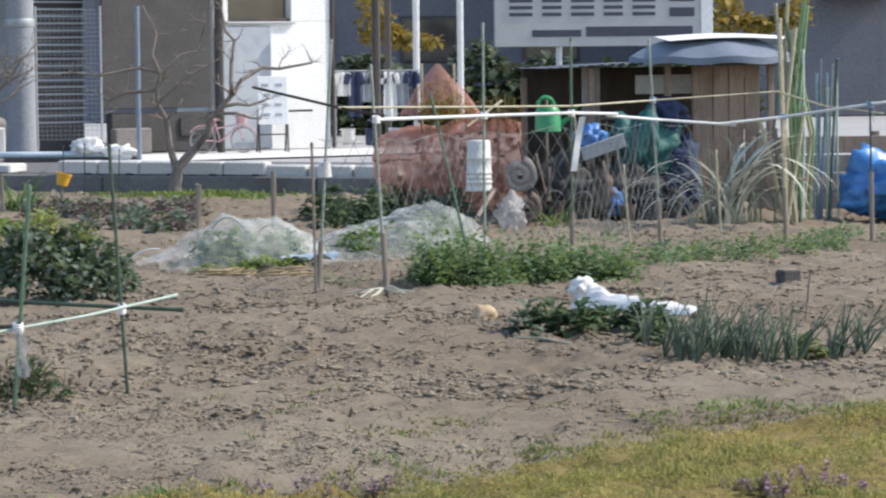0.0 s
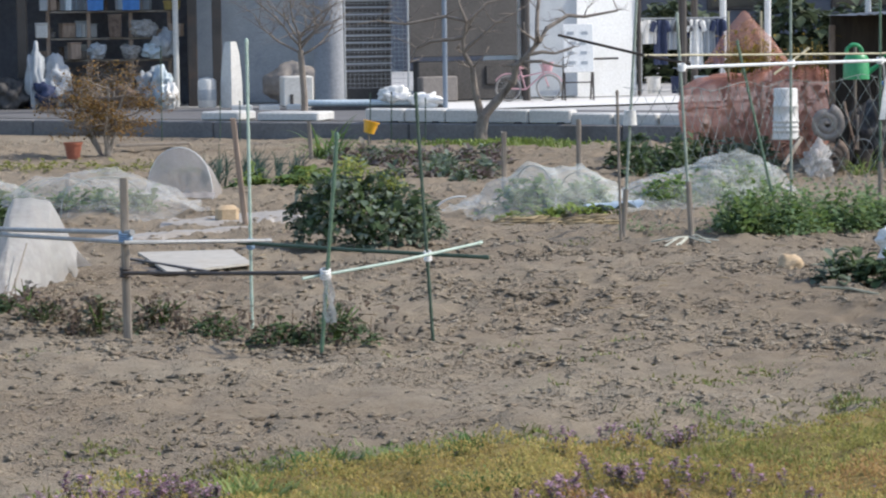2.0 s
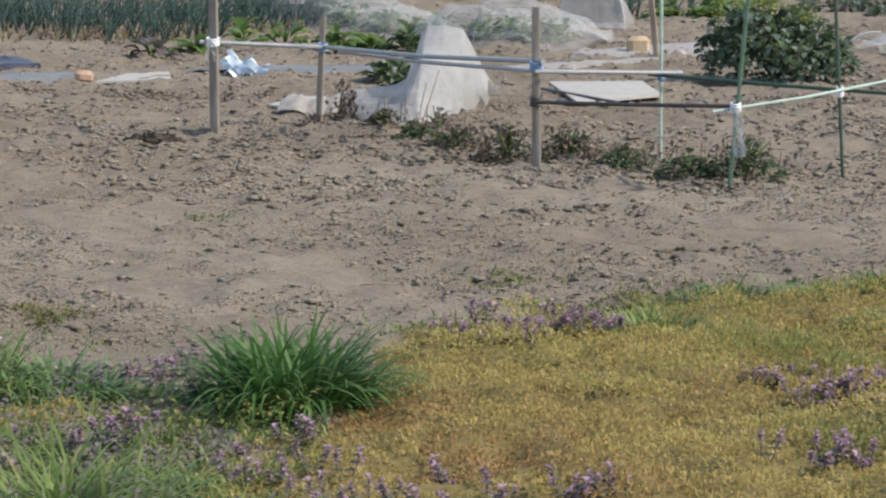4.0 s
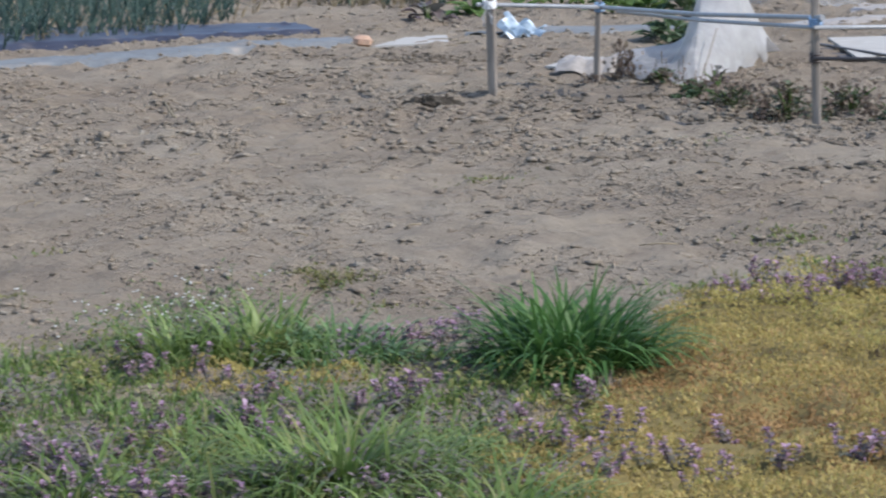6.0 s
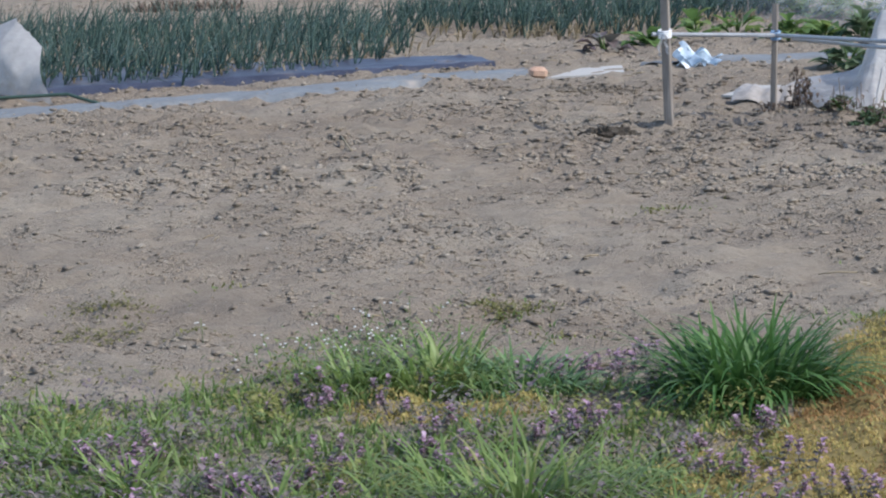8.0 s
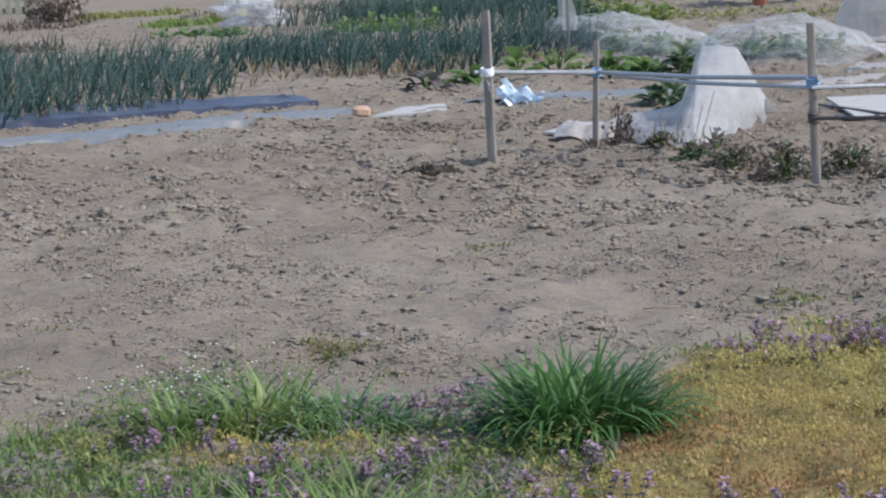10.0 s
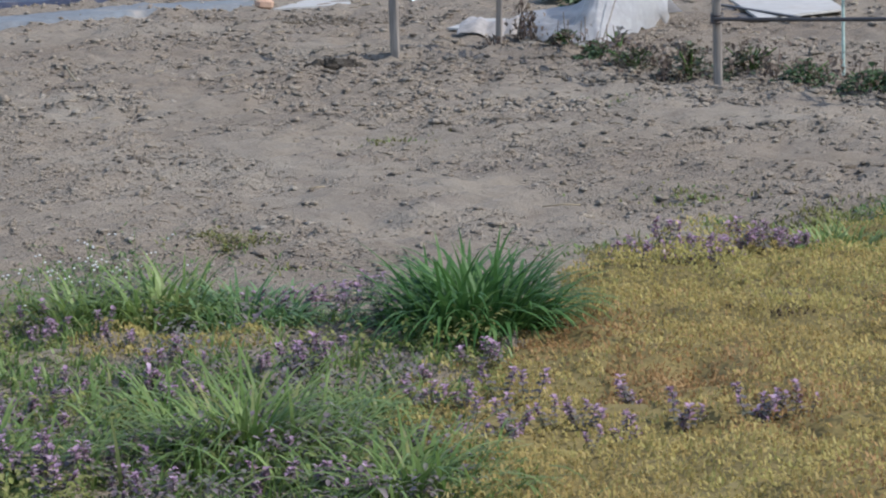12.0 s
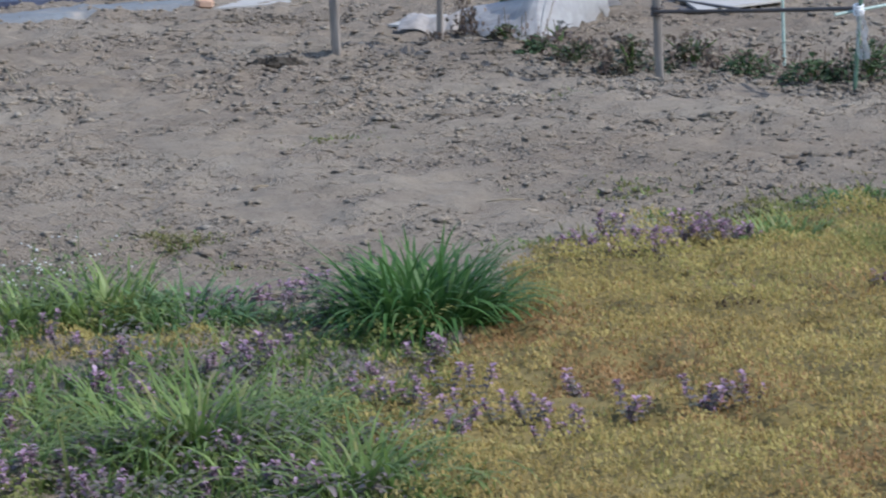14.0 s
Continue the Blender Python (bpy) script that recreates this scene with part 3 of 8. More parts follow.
def part(name, geo, material, parent, label="", smooth=True, m=None):
    """One mesh object under a thing or a part (at top level when parent is None)."""
    ob = new(name, geo.mesh(name, smooth) if isinstance(geo, Geo) else geo)
    ob.data.materials.clear()
    ob.data.materials.append(M[material])
    ob.parent = parent
    if m is not None:
        ob.matrix_basis = m
    if label:
        tagged(ob, label=label)
    return ob


def thing(name, at, label, category, group="", turn=0.0):
    ob = new(name)
    ob.empty_display_size = 0.1
    ob.matrix_basis = pose(*at, 0, 0, turn)
    return tagged(ob, label, category, group)


def whole(name, geo, material, label, category, kind="", smooth=True, group=""):
    return tagged(part(name, geo, material, None, smooth=smooth), label, category, group, kind)


R = random.Random(7)
uni = R.uniform


def lerp_at(xs, ys, x):
    return float(np.interp(x, xs, ys))

# ---- ground ----
EDGE_X = (-0.86, -0.62, -0.3, -0.03, 0.2, 0.55, 0.96, 1.6, 2.08, 2.5, 3.1, 3.68, 4.16, 6.0, 9.0)
EDGE_Y = (9.08, 9.07, 9.32, 9.75, 9.82, 9.95, 10.05, 10.15, 10.45, 10.9, 11.4, 11.62, 11.78, 12.6, 14.5)
LEFT_Y = (4.0, 6.0, 6.6, 7.4, 8.0, 9.2)
LEFT_X = (-0.7, -0.8, -1.05, -1.0, -0.8, -0.86)
GREEN_X = (-7.0, -3.3, -2.95, -2.45, -2.15, -1.7, -1.0, -0.6)
GREEN_Y = (7.4, 7.65, 7.75, 8.15, 8.4, 8.15, 7.8, 7.7)


def wobble(x, y, k):
    return 0.04 * (np.sin(3.1 * x + 2.3 * y + k) + np.sin(5.3 * y - 4.1 * x + 2 * k) + 0.7 * np.sin(9.7 * x + 7.9 * y + k))


def in_moss(x, y):
    w = wobble(x, y, 1.0)
    return (y < np.interp(x, EDGE_X, EDGE_Y) + w) & (x > np.interp(y, LEFT_Y, LEFT_X) + w)


def in_bare(x, y):
    """Bare earth between the tussocks, given darker crumbs."""
    return ((x + 1.45) / 0.26) ** 2 + ((y - 7.76) / 0.17) ** 2 < 1 + 6 * wobble(x, y, 4.0)


def in_green(x, y):
    w = wobble(x, y, 2.0)
    return ~np.asarray(in_bare(x, y)) & (y < np.interp(x, GREEN_X, GREEN_Y) + w) & (x < np.interp(y, LEFT_Y, LEFT_X) + 0.12 + w)


def in_patch(x, y):
    """Yellowish islands of ground cover within the grass."""
    return (((x + 1.87) / 0.3) ** 2 + ((y - 7.6) / 0.2) ** 2 < 1) | (((x + 0.95) / 0.22) ** 2 + ((y - 7.05) / 0.35) ** 2 < 1) | (((x + 2.7) / 0.25) ** 2 + ((y - 6.3) / 0.15) ** 2 < 1)


def height(x, y):
    """The field's relief: gentle waves, tilled crumbs, a few trodden hollows."""
    p = Vector((x, y, 0))
    h = 0.04 * noise.noise(p * 0.45) + 0.034 * noise.noise(p * 1.5 + Vector((7, 3, 1)))
    h += 0.02 * noise.noise(Vector((x * 3.1, y * 4.0, 2))) - 0.016 * abs(noise.noise(Vector((x * 4.5, y * 6.0, 6)))) + 0.034 * noise.noise(Vector((x * 7, y * 8, 4))) + 0.02 * noise.noise(Vector((x * 15, y * 17, 3)))
    h += 0.04 * max(0.0, 1 - abs(y - 10.6 - 0.12 * x) / 0.5) * (0.5 + 0.5 * noise.noise(p * 1.3))
    far = 1.0 if y < 34 else max(0.0, 1 - (y - 34) / 4)
    side = max(0.0, 1 - max(0.0, abs(x) - 10) / 4)
    till = 1.0 + 0.25 * min(1.0, max(0.0, (y - 11.5) / 4.0))
    return h * far * side * till - 0.01


def spaced(dense0, dense1, step, lo, hi):
    core = list(np.arange(dense0, dense1 + step / 2, step))
    out, a, b, s = [], core[0], core[-1], step
    while a > lo or b < hi:
        s *= 1.35
        a, b = max(lo, a - s), min(hi, b + s)
        out.append(a)
        core.append(b)
    return sorted(set(out) | set(core))


xs = spaced(-9.0, 9.5, 0.05, -700, 700)
ys = sorted(set(spaced(5.2, 17.0, 0.04, -400, 17.0)) | set(spaced(17.06, 36.5, 0.08, 17.06, 900)))
gv = [(x, y, height(x, y) if (-14 < x < 14 and 3 < y < 38) else -0.01) for y in ys for x in xs]
nx = len(xs)
gf = [(j * nx + i, j * nx + i + 1, (j + 1) * nx + i + 1, (j + 1) * nx + i) for j in range(len(ys) - 1) for i in range(nx - 1)]
ground_geo = Geo()
ground_geo.v, ground_geo.f = gv, gf
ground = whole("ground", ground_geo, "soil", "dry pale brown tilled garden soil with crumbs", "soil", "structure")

GX, GY = np.array(xs), np.array(ys)
GZ = np.array([v[2] for v in gv]).reshape(len(ys), len(xs))
RN = np.random.default_rng(5)


def heights(x, y):
    """The ground's height at many points."""
    i = np.clip(np.searchsorted(GX, x) - 1, 0, len(GX) - 2)
    j = np.clip(np.searchsorted(GY, y) - 1, 0, len(GY) - 2)
    u, v = (x - GX[i]) / (GX[i + 1] - GX[i]), (y - GY[j]) / (GY[j + 1] - GY[j])
    return (GZ[j, i] * (1 - u) + GZ[j, i + 1] * u) * (1 - v) + (GZ[j + 1, i] * (1 - u) + GZ[j + 1, i + 1] * u) * v


def tri_mesh(name, verts, tris, smooth=False):
    me = bpy.data.meshes.new(name)
    me.vertices.add(len(verts))
    me.vertices.foreach_set("co", np.ascontiguousarray(verts, dtype=np.float32).ravel())
    me.loops.add(tris.size)
    me.loops.foreach_set("vertex_index", np.ascontiguousarray(tris, dtype=np.int32).ravel())
    me.polygons.add(len(tris))
    me.polygons.foreach_set("loop_start", np.arange(0, tris.size, 3, dtype=np.int32))
    me.update(calc_edges=True)
    if smooth:
        me.polygons.foreach_set("use_smooth", np.ones(len(tris), dtype=bool))
    return me


OCTA_V = np.array([(1, 0, 0), (0, 1, 0), (-1, 0, 0), (0, -1, 0), (0, 0, 1), (0, 0, -1)], float)
OCTA_F = np.array([(0, 1, 4), (1, 2, 4), (2, 3, 4), (3, 0, 4), (1, 0, 5), (2, 1, 5), (3, 2, 5), (0, 3, 5)])


def crumbs(x, y, size):
    """Small angular crumbs of soil, each of its own shape and turn."""
    n = len(x)
    v = OCTA_V[None] * RN.uniform(0.55, 1.35, (n, 6, 1)) + RN.normal(0, 0.16, (n, 6, 3))
    a = RN.uniform(0, 6.28, n)
    c, s_ = np.cos(a)[:, None], np.sin(a)[:, None]
    st = RN.uniform(0.8, 1.7, n)[:, None]
    px, py = (v[..., 0] * c * st - v[..., 1] * s_) * size[:, None], (v[..., 0] * s_ * st + v[..., 1] * c) * size[:, None]
    pz = v[..., 2] * size[:, None] * 0.52
    out = np.stack([x[:, None] + px, y[:, None] + py, heights(x, y)[:, None] + size[:, None] * 0.12 + pz], -1).reshape(-1, 3)
    return out, (OCTA_F[None] + 6 * np.arange(n)[:, None, None]).reshape(-1, 3)


def blade_field(x, y, length, width, lean, bend, lift=0.0):
    """Many short blades, three triangles each."""
    n = len(x)
    a, l0 = RN.uniform(0, 6.28, n), lean
    ox, oy = np.cos(a), np.sin(a)
    sx, sy = -oy * width / 2, ox * width / 2
    z = heights(x, y) - 0.004 + lift
    h = length * 0.55
    mx, my, mz = x + ox * np.sin(l0) * h, y + oy * np.sin(l0) * h, z + np.cos(l0) * h
    b = l0 + bend
    h2 = length * 0.45
    tx, ty, tz = mx + ox * np.sin(b) * h2, my + oy * np.sin(b) * h2, mz + np.cos(b) * h2
    v = np.stack([np.stack(p, -1) for p in ((x - sx, y - sy, z), (x + sx, y + sy, z), (mx + sx, my + sy, mz), (mx - sx, my - sy, mz), (tx, ty, tz))], 1).reshape(-1, 3)
    f = np.array([(0, 1, 2), (0, 2, 3), (3, 2, 4)])
    return v, (f[None] + 5 * np.arange(n)[:, None, None]).reshape(-1, 3)


def patchy(x, y, k=0.0):
    return np.sin(1.7 * x + 0.9 * y + k) + np.sin(2.3 * y - 1.1 * x + 1 + k) + 0.8 * np.sin(4.3 * x + 3.7 * y + 2 + k) + 0.6 * np.sin(9.1 * x - 7.3 * y + k)


def wedge(n, y0, y1, power):
    y = y0 + (y1 - y0) * RN.random(n) ** power
    x = RN.uniform(-0.45, 0.43, n) * y
    k = ~(in_moss(x, y) | in_green(x, y)) & (patchy(x * 1.6, y * 1.6) + 0.7 * patchy(x * 5.0, y * 4.0, 2.0) + RN.normal(0, 1.0, n) > 0.1)
    return x[k], y[k]


x, y = wedge(265000, 6.2, 17.5, 1.0)
v, f = crumbs(x, y, 0.0028 + 0.0065 * RN.random(len(x)) ** 3 + 0.0002 * y)
whole("soil_crumbs", tri_mesh("soil_crumbs", v, f), "clod", "fine loose crumbs of dry brown soil", "soil", "stuff")
x, y = wedge(125000, 13.0, 37.0, 1.5)
k = y < 57.0 - 0.685 * (x + 30.0)
x, y = x[k], y[k]
v, f = crumbs(x, y, 0.004 + 0.023 * RN.random(len(x)) ** 2.6 + 0.0002 * y)
whole("soil_crumbs", tri_mesh("soil_crumbs", v, f), "clod", "coarser crumbs of dry brown soil on the beds", "soil", "stuff")
x, y = wedge(26000, 6.2, 17.0, 1.1)
v, f = crumbs(x, y, 0.007 + 0.019 * RN.random(len(x)) ** 2.8)
whole("soil_clods", tri_mesh("soil_clods", v, f), "clod", "loose clods of dry brown soil", "soil", "stuff")

# dug heap of dark earth, the turned strips beside the fence and other darker patches
NEAR_HEAPS = ((-2.58, 14.6, 0.2, 0.16, 70), (-2.15, 14.55, 0.35, 0.14, 60), (-1.5, 15.3, 0.5, 0.4, 70), (-3.3, 18.0, 0.9, 0.45, 260), (0.3, 13.3, 0.5, 0.5, 60), (2.2, 18.5, 0.9, 0.5, 120), (1.0, 17.8, 0.7, 0.4, 80), (2.8, 18.2, 0.3, 0.3, 60), (-1.0, 14.4, 1.3, 0.5, 130), (-2.2, 15.3, 0.8, 0.6, 110), (0.4, 14.2, 0.9, 0.6, 110), (1.6, 15.5, 1.0, 0.7, 90))
FAR_HEAPS = ((-1.5, 12.6, 0.5, 0.35, 26), (-0.3, 12.2, 0.6, 0.35, 30), (-2.9, 11.5, 0.5, 0.35, 22), (0.2, 11.0, 0.6, 0.3, 26), (1.3, 12.6, 0.7, 0.4, 30), (0.8, 22.5, 0.8, 0.5, 70), (3.5, 25.0, 1.0, 0.6, 80), (-3.2, 22.0, 0.5, 0.5, 50), (6.5, 24.6, 1.4, 0.5, 90), (3.3, 17.2, 0.5, 0.5, 60), (4.4, 18.3, 1.2, 0.5, 110), (5.6, 19.3, 1.2, 0.5, 80), (-1.45, 7.76, 0.17, 0.11, 90))
dx_, dy_ = [], []
for cx, cy, rx, ry, n in NEAR_HEAPS + FAR_HEAPS:
    a, r = RN.uniform(0, 6.28, n * 5), np.abs(RN.normal(0, 0.6, n * 5))
    dx_.append(cx + rx * r * np.cos(a))
    dy_.append(cy + ry * r * np.sin(a))
x, y = np.concatenate(dx_), np.concatenate(dy_)
v, f = crumbs(x, y, 0.006 + 0.022 * RN.random(len(x)) ** 2.2)
whole("dug_soil", tri_mesh("dug_soil", v, f), "dug", "dug heaps and other patches of darker soil crumbs", "soil", "stuff")

# ---- the grassy edge ----
def tuft_cloud(g, test, box, count, lo, hi, width, bend=(0.3, 1.2), seg=2, lean=0.6):
    x0, y0, x1, y1 = box
    n = 0
    while n < count:
        x, y = uni(x0, x1), uni(y0, y1)
        n += 1
        if not test(x, y):
            continue
        k = 0.65 + 0.7 * (0.5 + noise.noise(Vector((x * 5, y * 5, 1))))
        g.blade((x, y, height(x, y) - 0.005), uni(0, 6.28), uni(lo, hi) * k, width * uni(0.7, 1.3), uni(0.05, lean), uni(*bend), seg)


# Mat painted dark: the shade in the gaps between blades is its colour.
g = Geo()
g.grid(lambda u, v: (-1.0 + 7.0 * u, 5.0 + 8.5 * v, height(-1.0 + 7.0 * u, 5.0 + 8.5 * v) + (0.010 if in_moss(-1.0 + 7.0 * u, 5.0 + 8.5 * v) else -0.05)), 170, 205)
whole("turf_mat", g, "shaded_turf", "matted olive-brown base, dark to shade gaps in the ground cover", "ground cover", "stuff")
n = 560000
x, y = RN.uniform(-3.0, 5.0, n), RN.uniform(5.3, 13.2, n)
k = (in_moss(x, y) | in_patch(x, y)) & (RN.random(n) < np.where(x < 2.4, 1.0, 0.5)) & (np.abs(x) < 0.41 * y + 0.2)
x, y = x[k], y[k]
mounds = np.zeros(len(x))
for cx, cy, r in zip(RN.uniform(-1.2, 4.9, 420), RN.uniform(5.6, 12.9, 420), RN.uniform(0.07, 0.2, 420)):
    near = np.abs(y - cy) < 2.5 * r
    mounds[near] = np.maximum(mounds[near], np.exp(-((x[near] - cx) ** 2 + (y[near] - cy) ** 2) / r ** 2))
tall = np.clip(0.3 + 1.7 * mounds + 0.1 * patchy(x * 2.5, y * 2.5, 1.0) + 0.16 * patchy(x * 11.0, y * 8.0, 3.0), 0.08, 2.6)
lift = 0.006 + 0.044 * tall * RN.random(len(x)) ** 0.5
zone = np.clip((y - 7.5) / 2.6, 0, 1) + 0.16 * patchy(x * 1.3, y * 1.1, 5.0) + RN.normal(0, 0.16, len(x))
rusty = 0.55 * patchy(x * 1.1, y * 0.9, 9.0) + np.where((y < 7.4) & (x > -0.6), 0.7, 0.0) + np.where(((x - 1.1) / 0.35) ** 2 + ((y - 8.45) / 0.35) ** 2 < 1, 1.1, 0.0) + np.where((np.abs(np.interp(x, EDGE_X, EDGE_Y) - 0.16 - y) < 0.13) & (x > 1.8) & (x < 2.9), 1.0, 0.0) + RN.normal(0, 0.35, len(x))
kind_of = np.where(rusty > 1.3, 2, np.where(zone > 0.78, 1, 0))
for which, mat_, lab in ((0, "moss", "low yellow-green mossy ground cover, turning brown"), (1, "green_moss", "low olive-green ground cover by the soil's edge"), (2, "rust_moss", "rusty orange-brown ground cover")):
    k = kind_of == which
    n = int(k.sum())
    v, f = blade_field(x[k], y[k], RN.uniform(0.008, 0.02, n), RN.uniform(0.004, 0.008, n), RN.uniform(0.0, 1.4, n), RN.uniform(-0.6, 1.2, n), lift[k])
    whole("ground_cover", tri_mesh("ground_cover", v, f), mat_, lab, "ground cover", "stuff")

# greener cushions in the ground cover
n = 150000
x, y = RN.uniform(0.2, 5.0, n), RN.uniform(7.0, 13.0, n)
k = in_moss(x, y) & (np.abs(x) < 0.41 * y + 0.2) & (patchy(x * 2.2, y * 1.6, 7.0) + 0.6 * patchy(x * 6.0, y * 5.0, 1.0) + 0.25 * (x - 1.5) > 1.5 + RN.normal(0, 0.35, n))
x, y = x[k], y[k]
v, f = blade_field(x, y, RN.uniform(0.012, 0.035, len(x)), RN.uniform(0.004, 0.008, len(x)), RN.uniform(0.0, 1.2, len(x)), RN.uniform(0.0, 1.2, len(x)), 0.02 + 0.05 * RN.random(len(x)))
whole("green_cushions", tri_mesh("green_cushions", v, f), "cushion", "olive-green cushions in the ground cover", "ground cover", "stuff")

g = Geo()
tuft_cloud(g, lambda x, y: in_green(x, y) and (not in_patch(x, y) or R.random() < 0.25), (-4.4, 5.2, -0.6, 8.6), 42000, 0.03, 0.08, 0.008, (0.5, 1.9), 3, 1.2)
for cx, cy, n, ln in ((-1.4, 6.45, 330, 0.34), (-0.93, 6.0, 150, 0.28), (-2.0, 6.2, 200, 0.26), (-2.45, 6.6, 190, 0.24), (-2.8, 7.0, 160, 0.22), (-1.75, 6.9, 130, 0.2), (-1.15, 6.9, 90, 0.16)):
    for _ in range(int(n * 1.5)):
        a, r = uni(0, 6.28), abs(R.gauss(0, 0.17))
        x, y = cx + r * math.cos(a), cy + r * math.sin(a)
        g.blade((x, y, height(x, y)), a + uni(-1.2, 1.2), ln * uni(0.45, 1.1), uni(0.006, 0.012), uni(0.3, 1.1), uni(0.8, 2.3), 6)
whole("green_grass", g, "grass", "long green meadow grass leaning in tufts", "grass", "stuff")

g, g2 = Geo(), Geo()
for _ in range(1500):
    x, y = uni(-4.2, -0.75), uni(5.4, 8.4)
    if not in_green(x, y):
        continue
    d = noise.noise(Vector((x * 2.6, y * 2.6, 12)))
    if d > (0.0 if x < -1.5 and y < 6.9 else 0.13):
        q = g
    elif d < -0.22:
        q = g2
    else:
        continue
    for _ in range(14):
        q.leaf((x + uni(-0.05, 0.05), y + uni(-0.05, 0.05), height(x, y) + uni(0.01, 0.085)), uni(0, 6.28), uni(-0.2, 1.0), uni(0.014, 0.03), uni(0.008, 0.016), 0.9, 0.3)
whole("dusky_weeds", g, "dusky_leaf", "dusky purplish-green broad-leaved weeds among grass", "weeds", "stuff")
whole("yellow_weeds", g2, "cushion", "yellowish low weeds among the grass", "weeds", "stuff")


def clump(name, at, n, spread, length, width, material, label):
    ob = thing(name, (at[0], at[1], height(*at)), label, "grass clump")
    g = Geo()
    for i in range(n):
        a, r = uni(0, 6.28), spread * math.sqrt(R.random())
        k = r / spread
        single = Geo() if i < n // 5 else g
        single.blade((r * math.cos(a), r * math.sin(a), 0), a + uni(-1.1, 1.1), length * uni(0.5, 1.15), width * uni(0.7, 1.25), 0.04 + 0.62 * k * uni(0.5, 1.25), uni(0.7, 1.9) + 1.3 * k * R.random(), 8)
        if single is not g:
            part("blade", single, material, ob)
    tagged(part("foliage", g, material, ob), kind="stuff")
    return ob


clump("grass_clump", (-1.03, 7.86), 560, 0.22, 0.345, 0.0145, "clump", "large tussock of long dark green strap leaves")
clump("grass_clump", (-1.72, 7.98), 240, 0.18, 0.21, 0.012, "pale_blade", "low tussock of pale green arching leaves")
clump("grass_clump", (-1.98, 8.02), 260, 0.2, 0.22, 0.012, "grass", "ragged tussock of green arching leaves")
clump("grass_clump", (-2.2, 7.95), 130, 0.16, 0.2, 0.01, "grass", "small tussock of dull green leaves")
clump("grass_clump", (0.3, 9.98), 230, 0.2, 0.11, 0.009, "clump", "small dark green tuft at the moss edge")
clump("grass_clump", (0.6, 10.05), 130, 0.16, 0.08, 0.009, "grass", "small green tuft at the moss edge")
clump("grass_clump", (0.84, 10.16), 90, 0.1, 0.09, 0.008, "clump", "small dark green tuft at the moss edge")
clump("grass_clump", (0.0, 9.28), 240, 0.2, 0.12, 0.008, "grass", "ragged green tuft in the moss")
clump("grass_clump", (0.82, 9.25), 150, 0.16, 0.08, 0.009, "clump", "low dark green tuft in the moss")
# Added dark blades give a moss hollow its shade by colour.
clump("grass_clump", (-0.18, 8.12), 90, 0.16, 0.05, 0.008, "dead_leaf", "dark tuft in place of a shaded hollow in the moss")
clump("grass_clump", (0.05, 9.86), 110, 0.12, 0.06, 0.008, "cushion", "olive-brown tuft at the moss edge")
clump("grass_clump", (4.05, 12.0), 200, 0.28, 0.08, 0.01, "grass", "wide low green tuft at the moss edge")
clump("grass_clump", (3.65, 12.2), 150, 0.22, 0.07, 0.01, "grass", "wide low green tuft at the moss edge")


# purple flowering weeds: built in a few forms and repeated
def henbit(seed):
    q = random.Random(seed)
    top = thing("purple_wildflower", (0, 0, -5), "small purple-flowered weed with dusky leaves", "wildflower", "purple weeds in the grass")
    stem, leaves, petals = Geo(), Geo(), Geo()
    for _ in range(q.randint(2, 4)):
        a, h = q.uniform(0, 6.28), q.uniform(0.05, 0.10)
        lx, ly = 0.05 * math.cos(a), 0.05 * math.sin(a)
        stem.tube([(lx * 0.3, ly * 0.3, 0), (lx * 0.8, ly * 0.8, h * 0.6), (lx, ly, h)], [0.002, 0.0017, 0.0012], 4)
        for k in range(4):
            z = h * (0.35 + 0.2 * k)
            for j in range(4):
                leaves.leaf((lx * z / h, ly * z / h, z), j * 1.57 + k * 0.8, 0.2, 0.02 - 0.002 * k, 0.017, 0.9)
        for j in range(12):
            b, z = q.uniform(0, 6.28), h * (q.uniform(0.86, 1.08) if j < 6 else q.uniform(0.55, 0.85))
            petals.leaf((lx, ly, z), b, q.uniform(0.2, 1.1), q.uniform(0.015, 0.024), 0.013, 1.0)
    part("stem", stem, "dusky_leaf", top)
    part("foliage", leaves, "dusky_leaf", top)
    part("blossom", petals, "petal", top, "light purple lipped blossoms")
    return top


FORMS = [henbit(k) for k in range(6)]
MOSS_FLOWERS = (  # from, to, scatter, how many
    ((-0.65, 9.2), (-0.34, 9.3), 0.05, 42), ((-0.34, 9.38), (-0.05, 9.6), 0.05, 30), ((0.3, 8.5), (0.46, 8.52), 0.04, 14), ((0.5, 8.25), (0.74, 8.34), 0.06, 46),
    ((0.68, 7.93), (0.95, 7.85), 0.05, 36), ((0.84, 7.55), (1.05, 7.55), 0.07, 34), ((0.88, 8.95), (1.12, 8.9), 0.06, 24), ((0.4, 7.52), (0.65, 7.35), 0.06, 14),
    ((1.2, 10.42), (1.72, 10.4), 0.07, 30), ((0.95, 9.3), (2.05, 9.25), 0.12, 60), ((3.05, 10.1), (3.5, 10.2), 0.06, 34), ((1.44, 9.6), (1.52, 9.55), 0.06, 16))
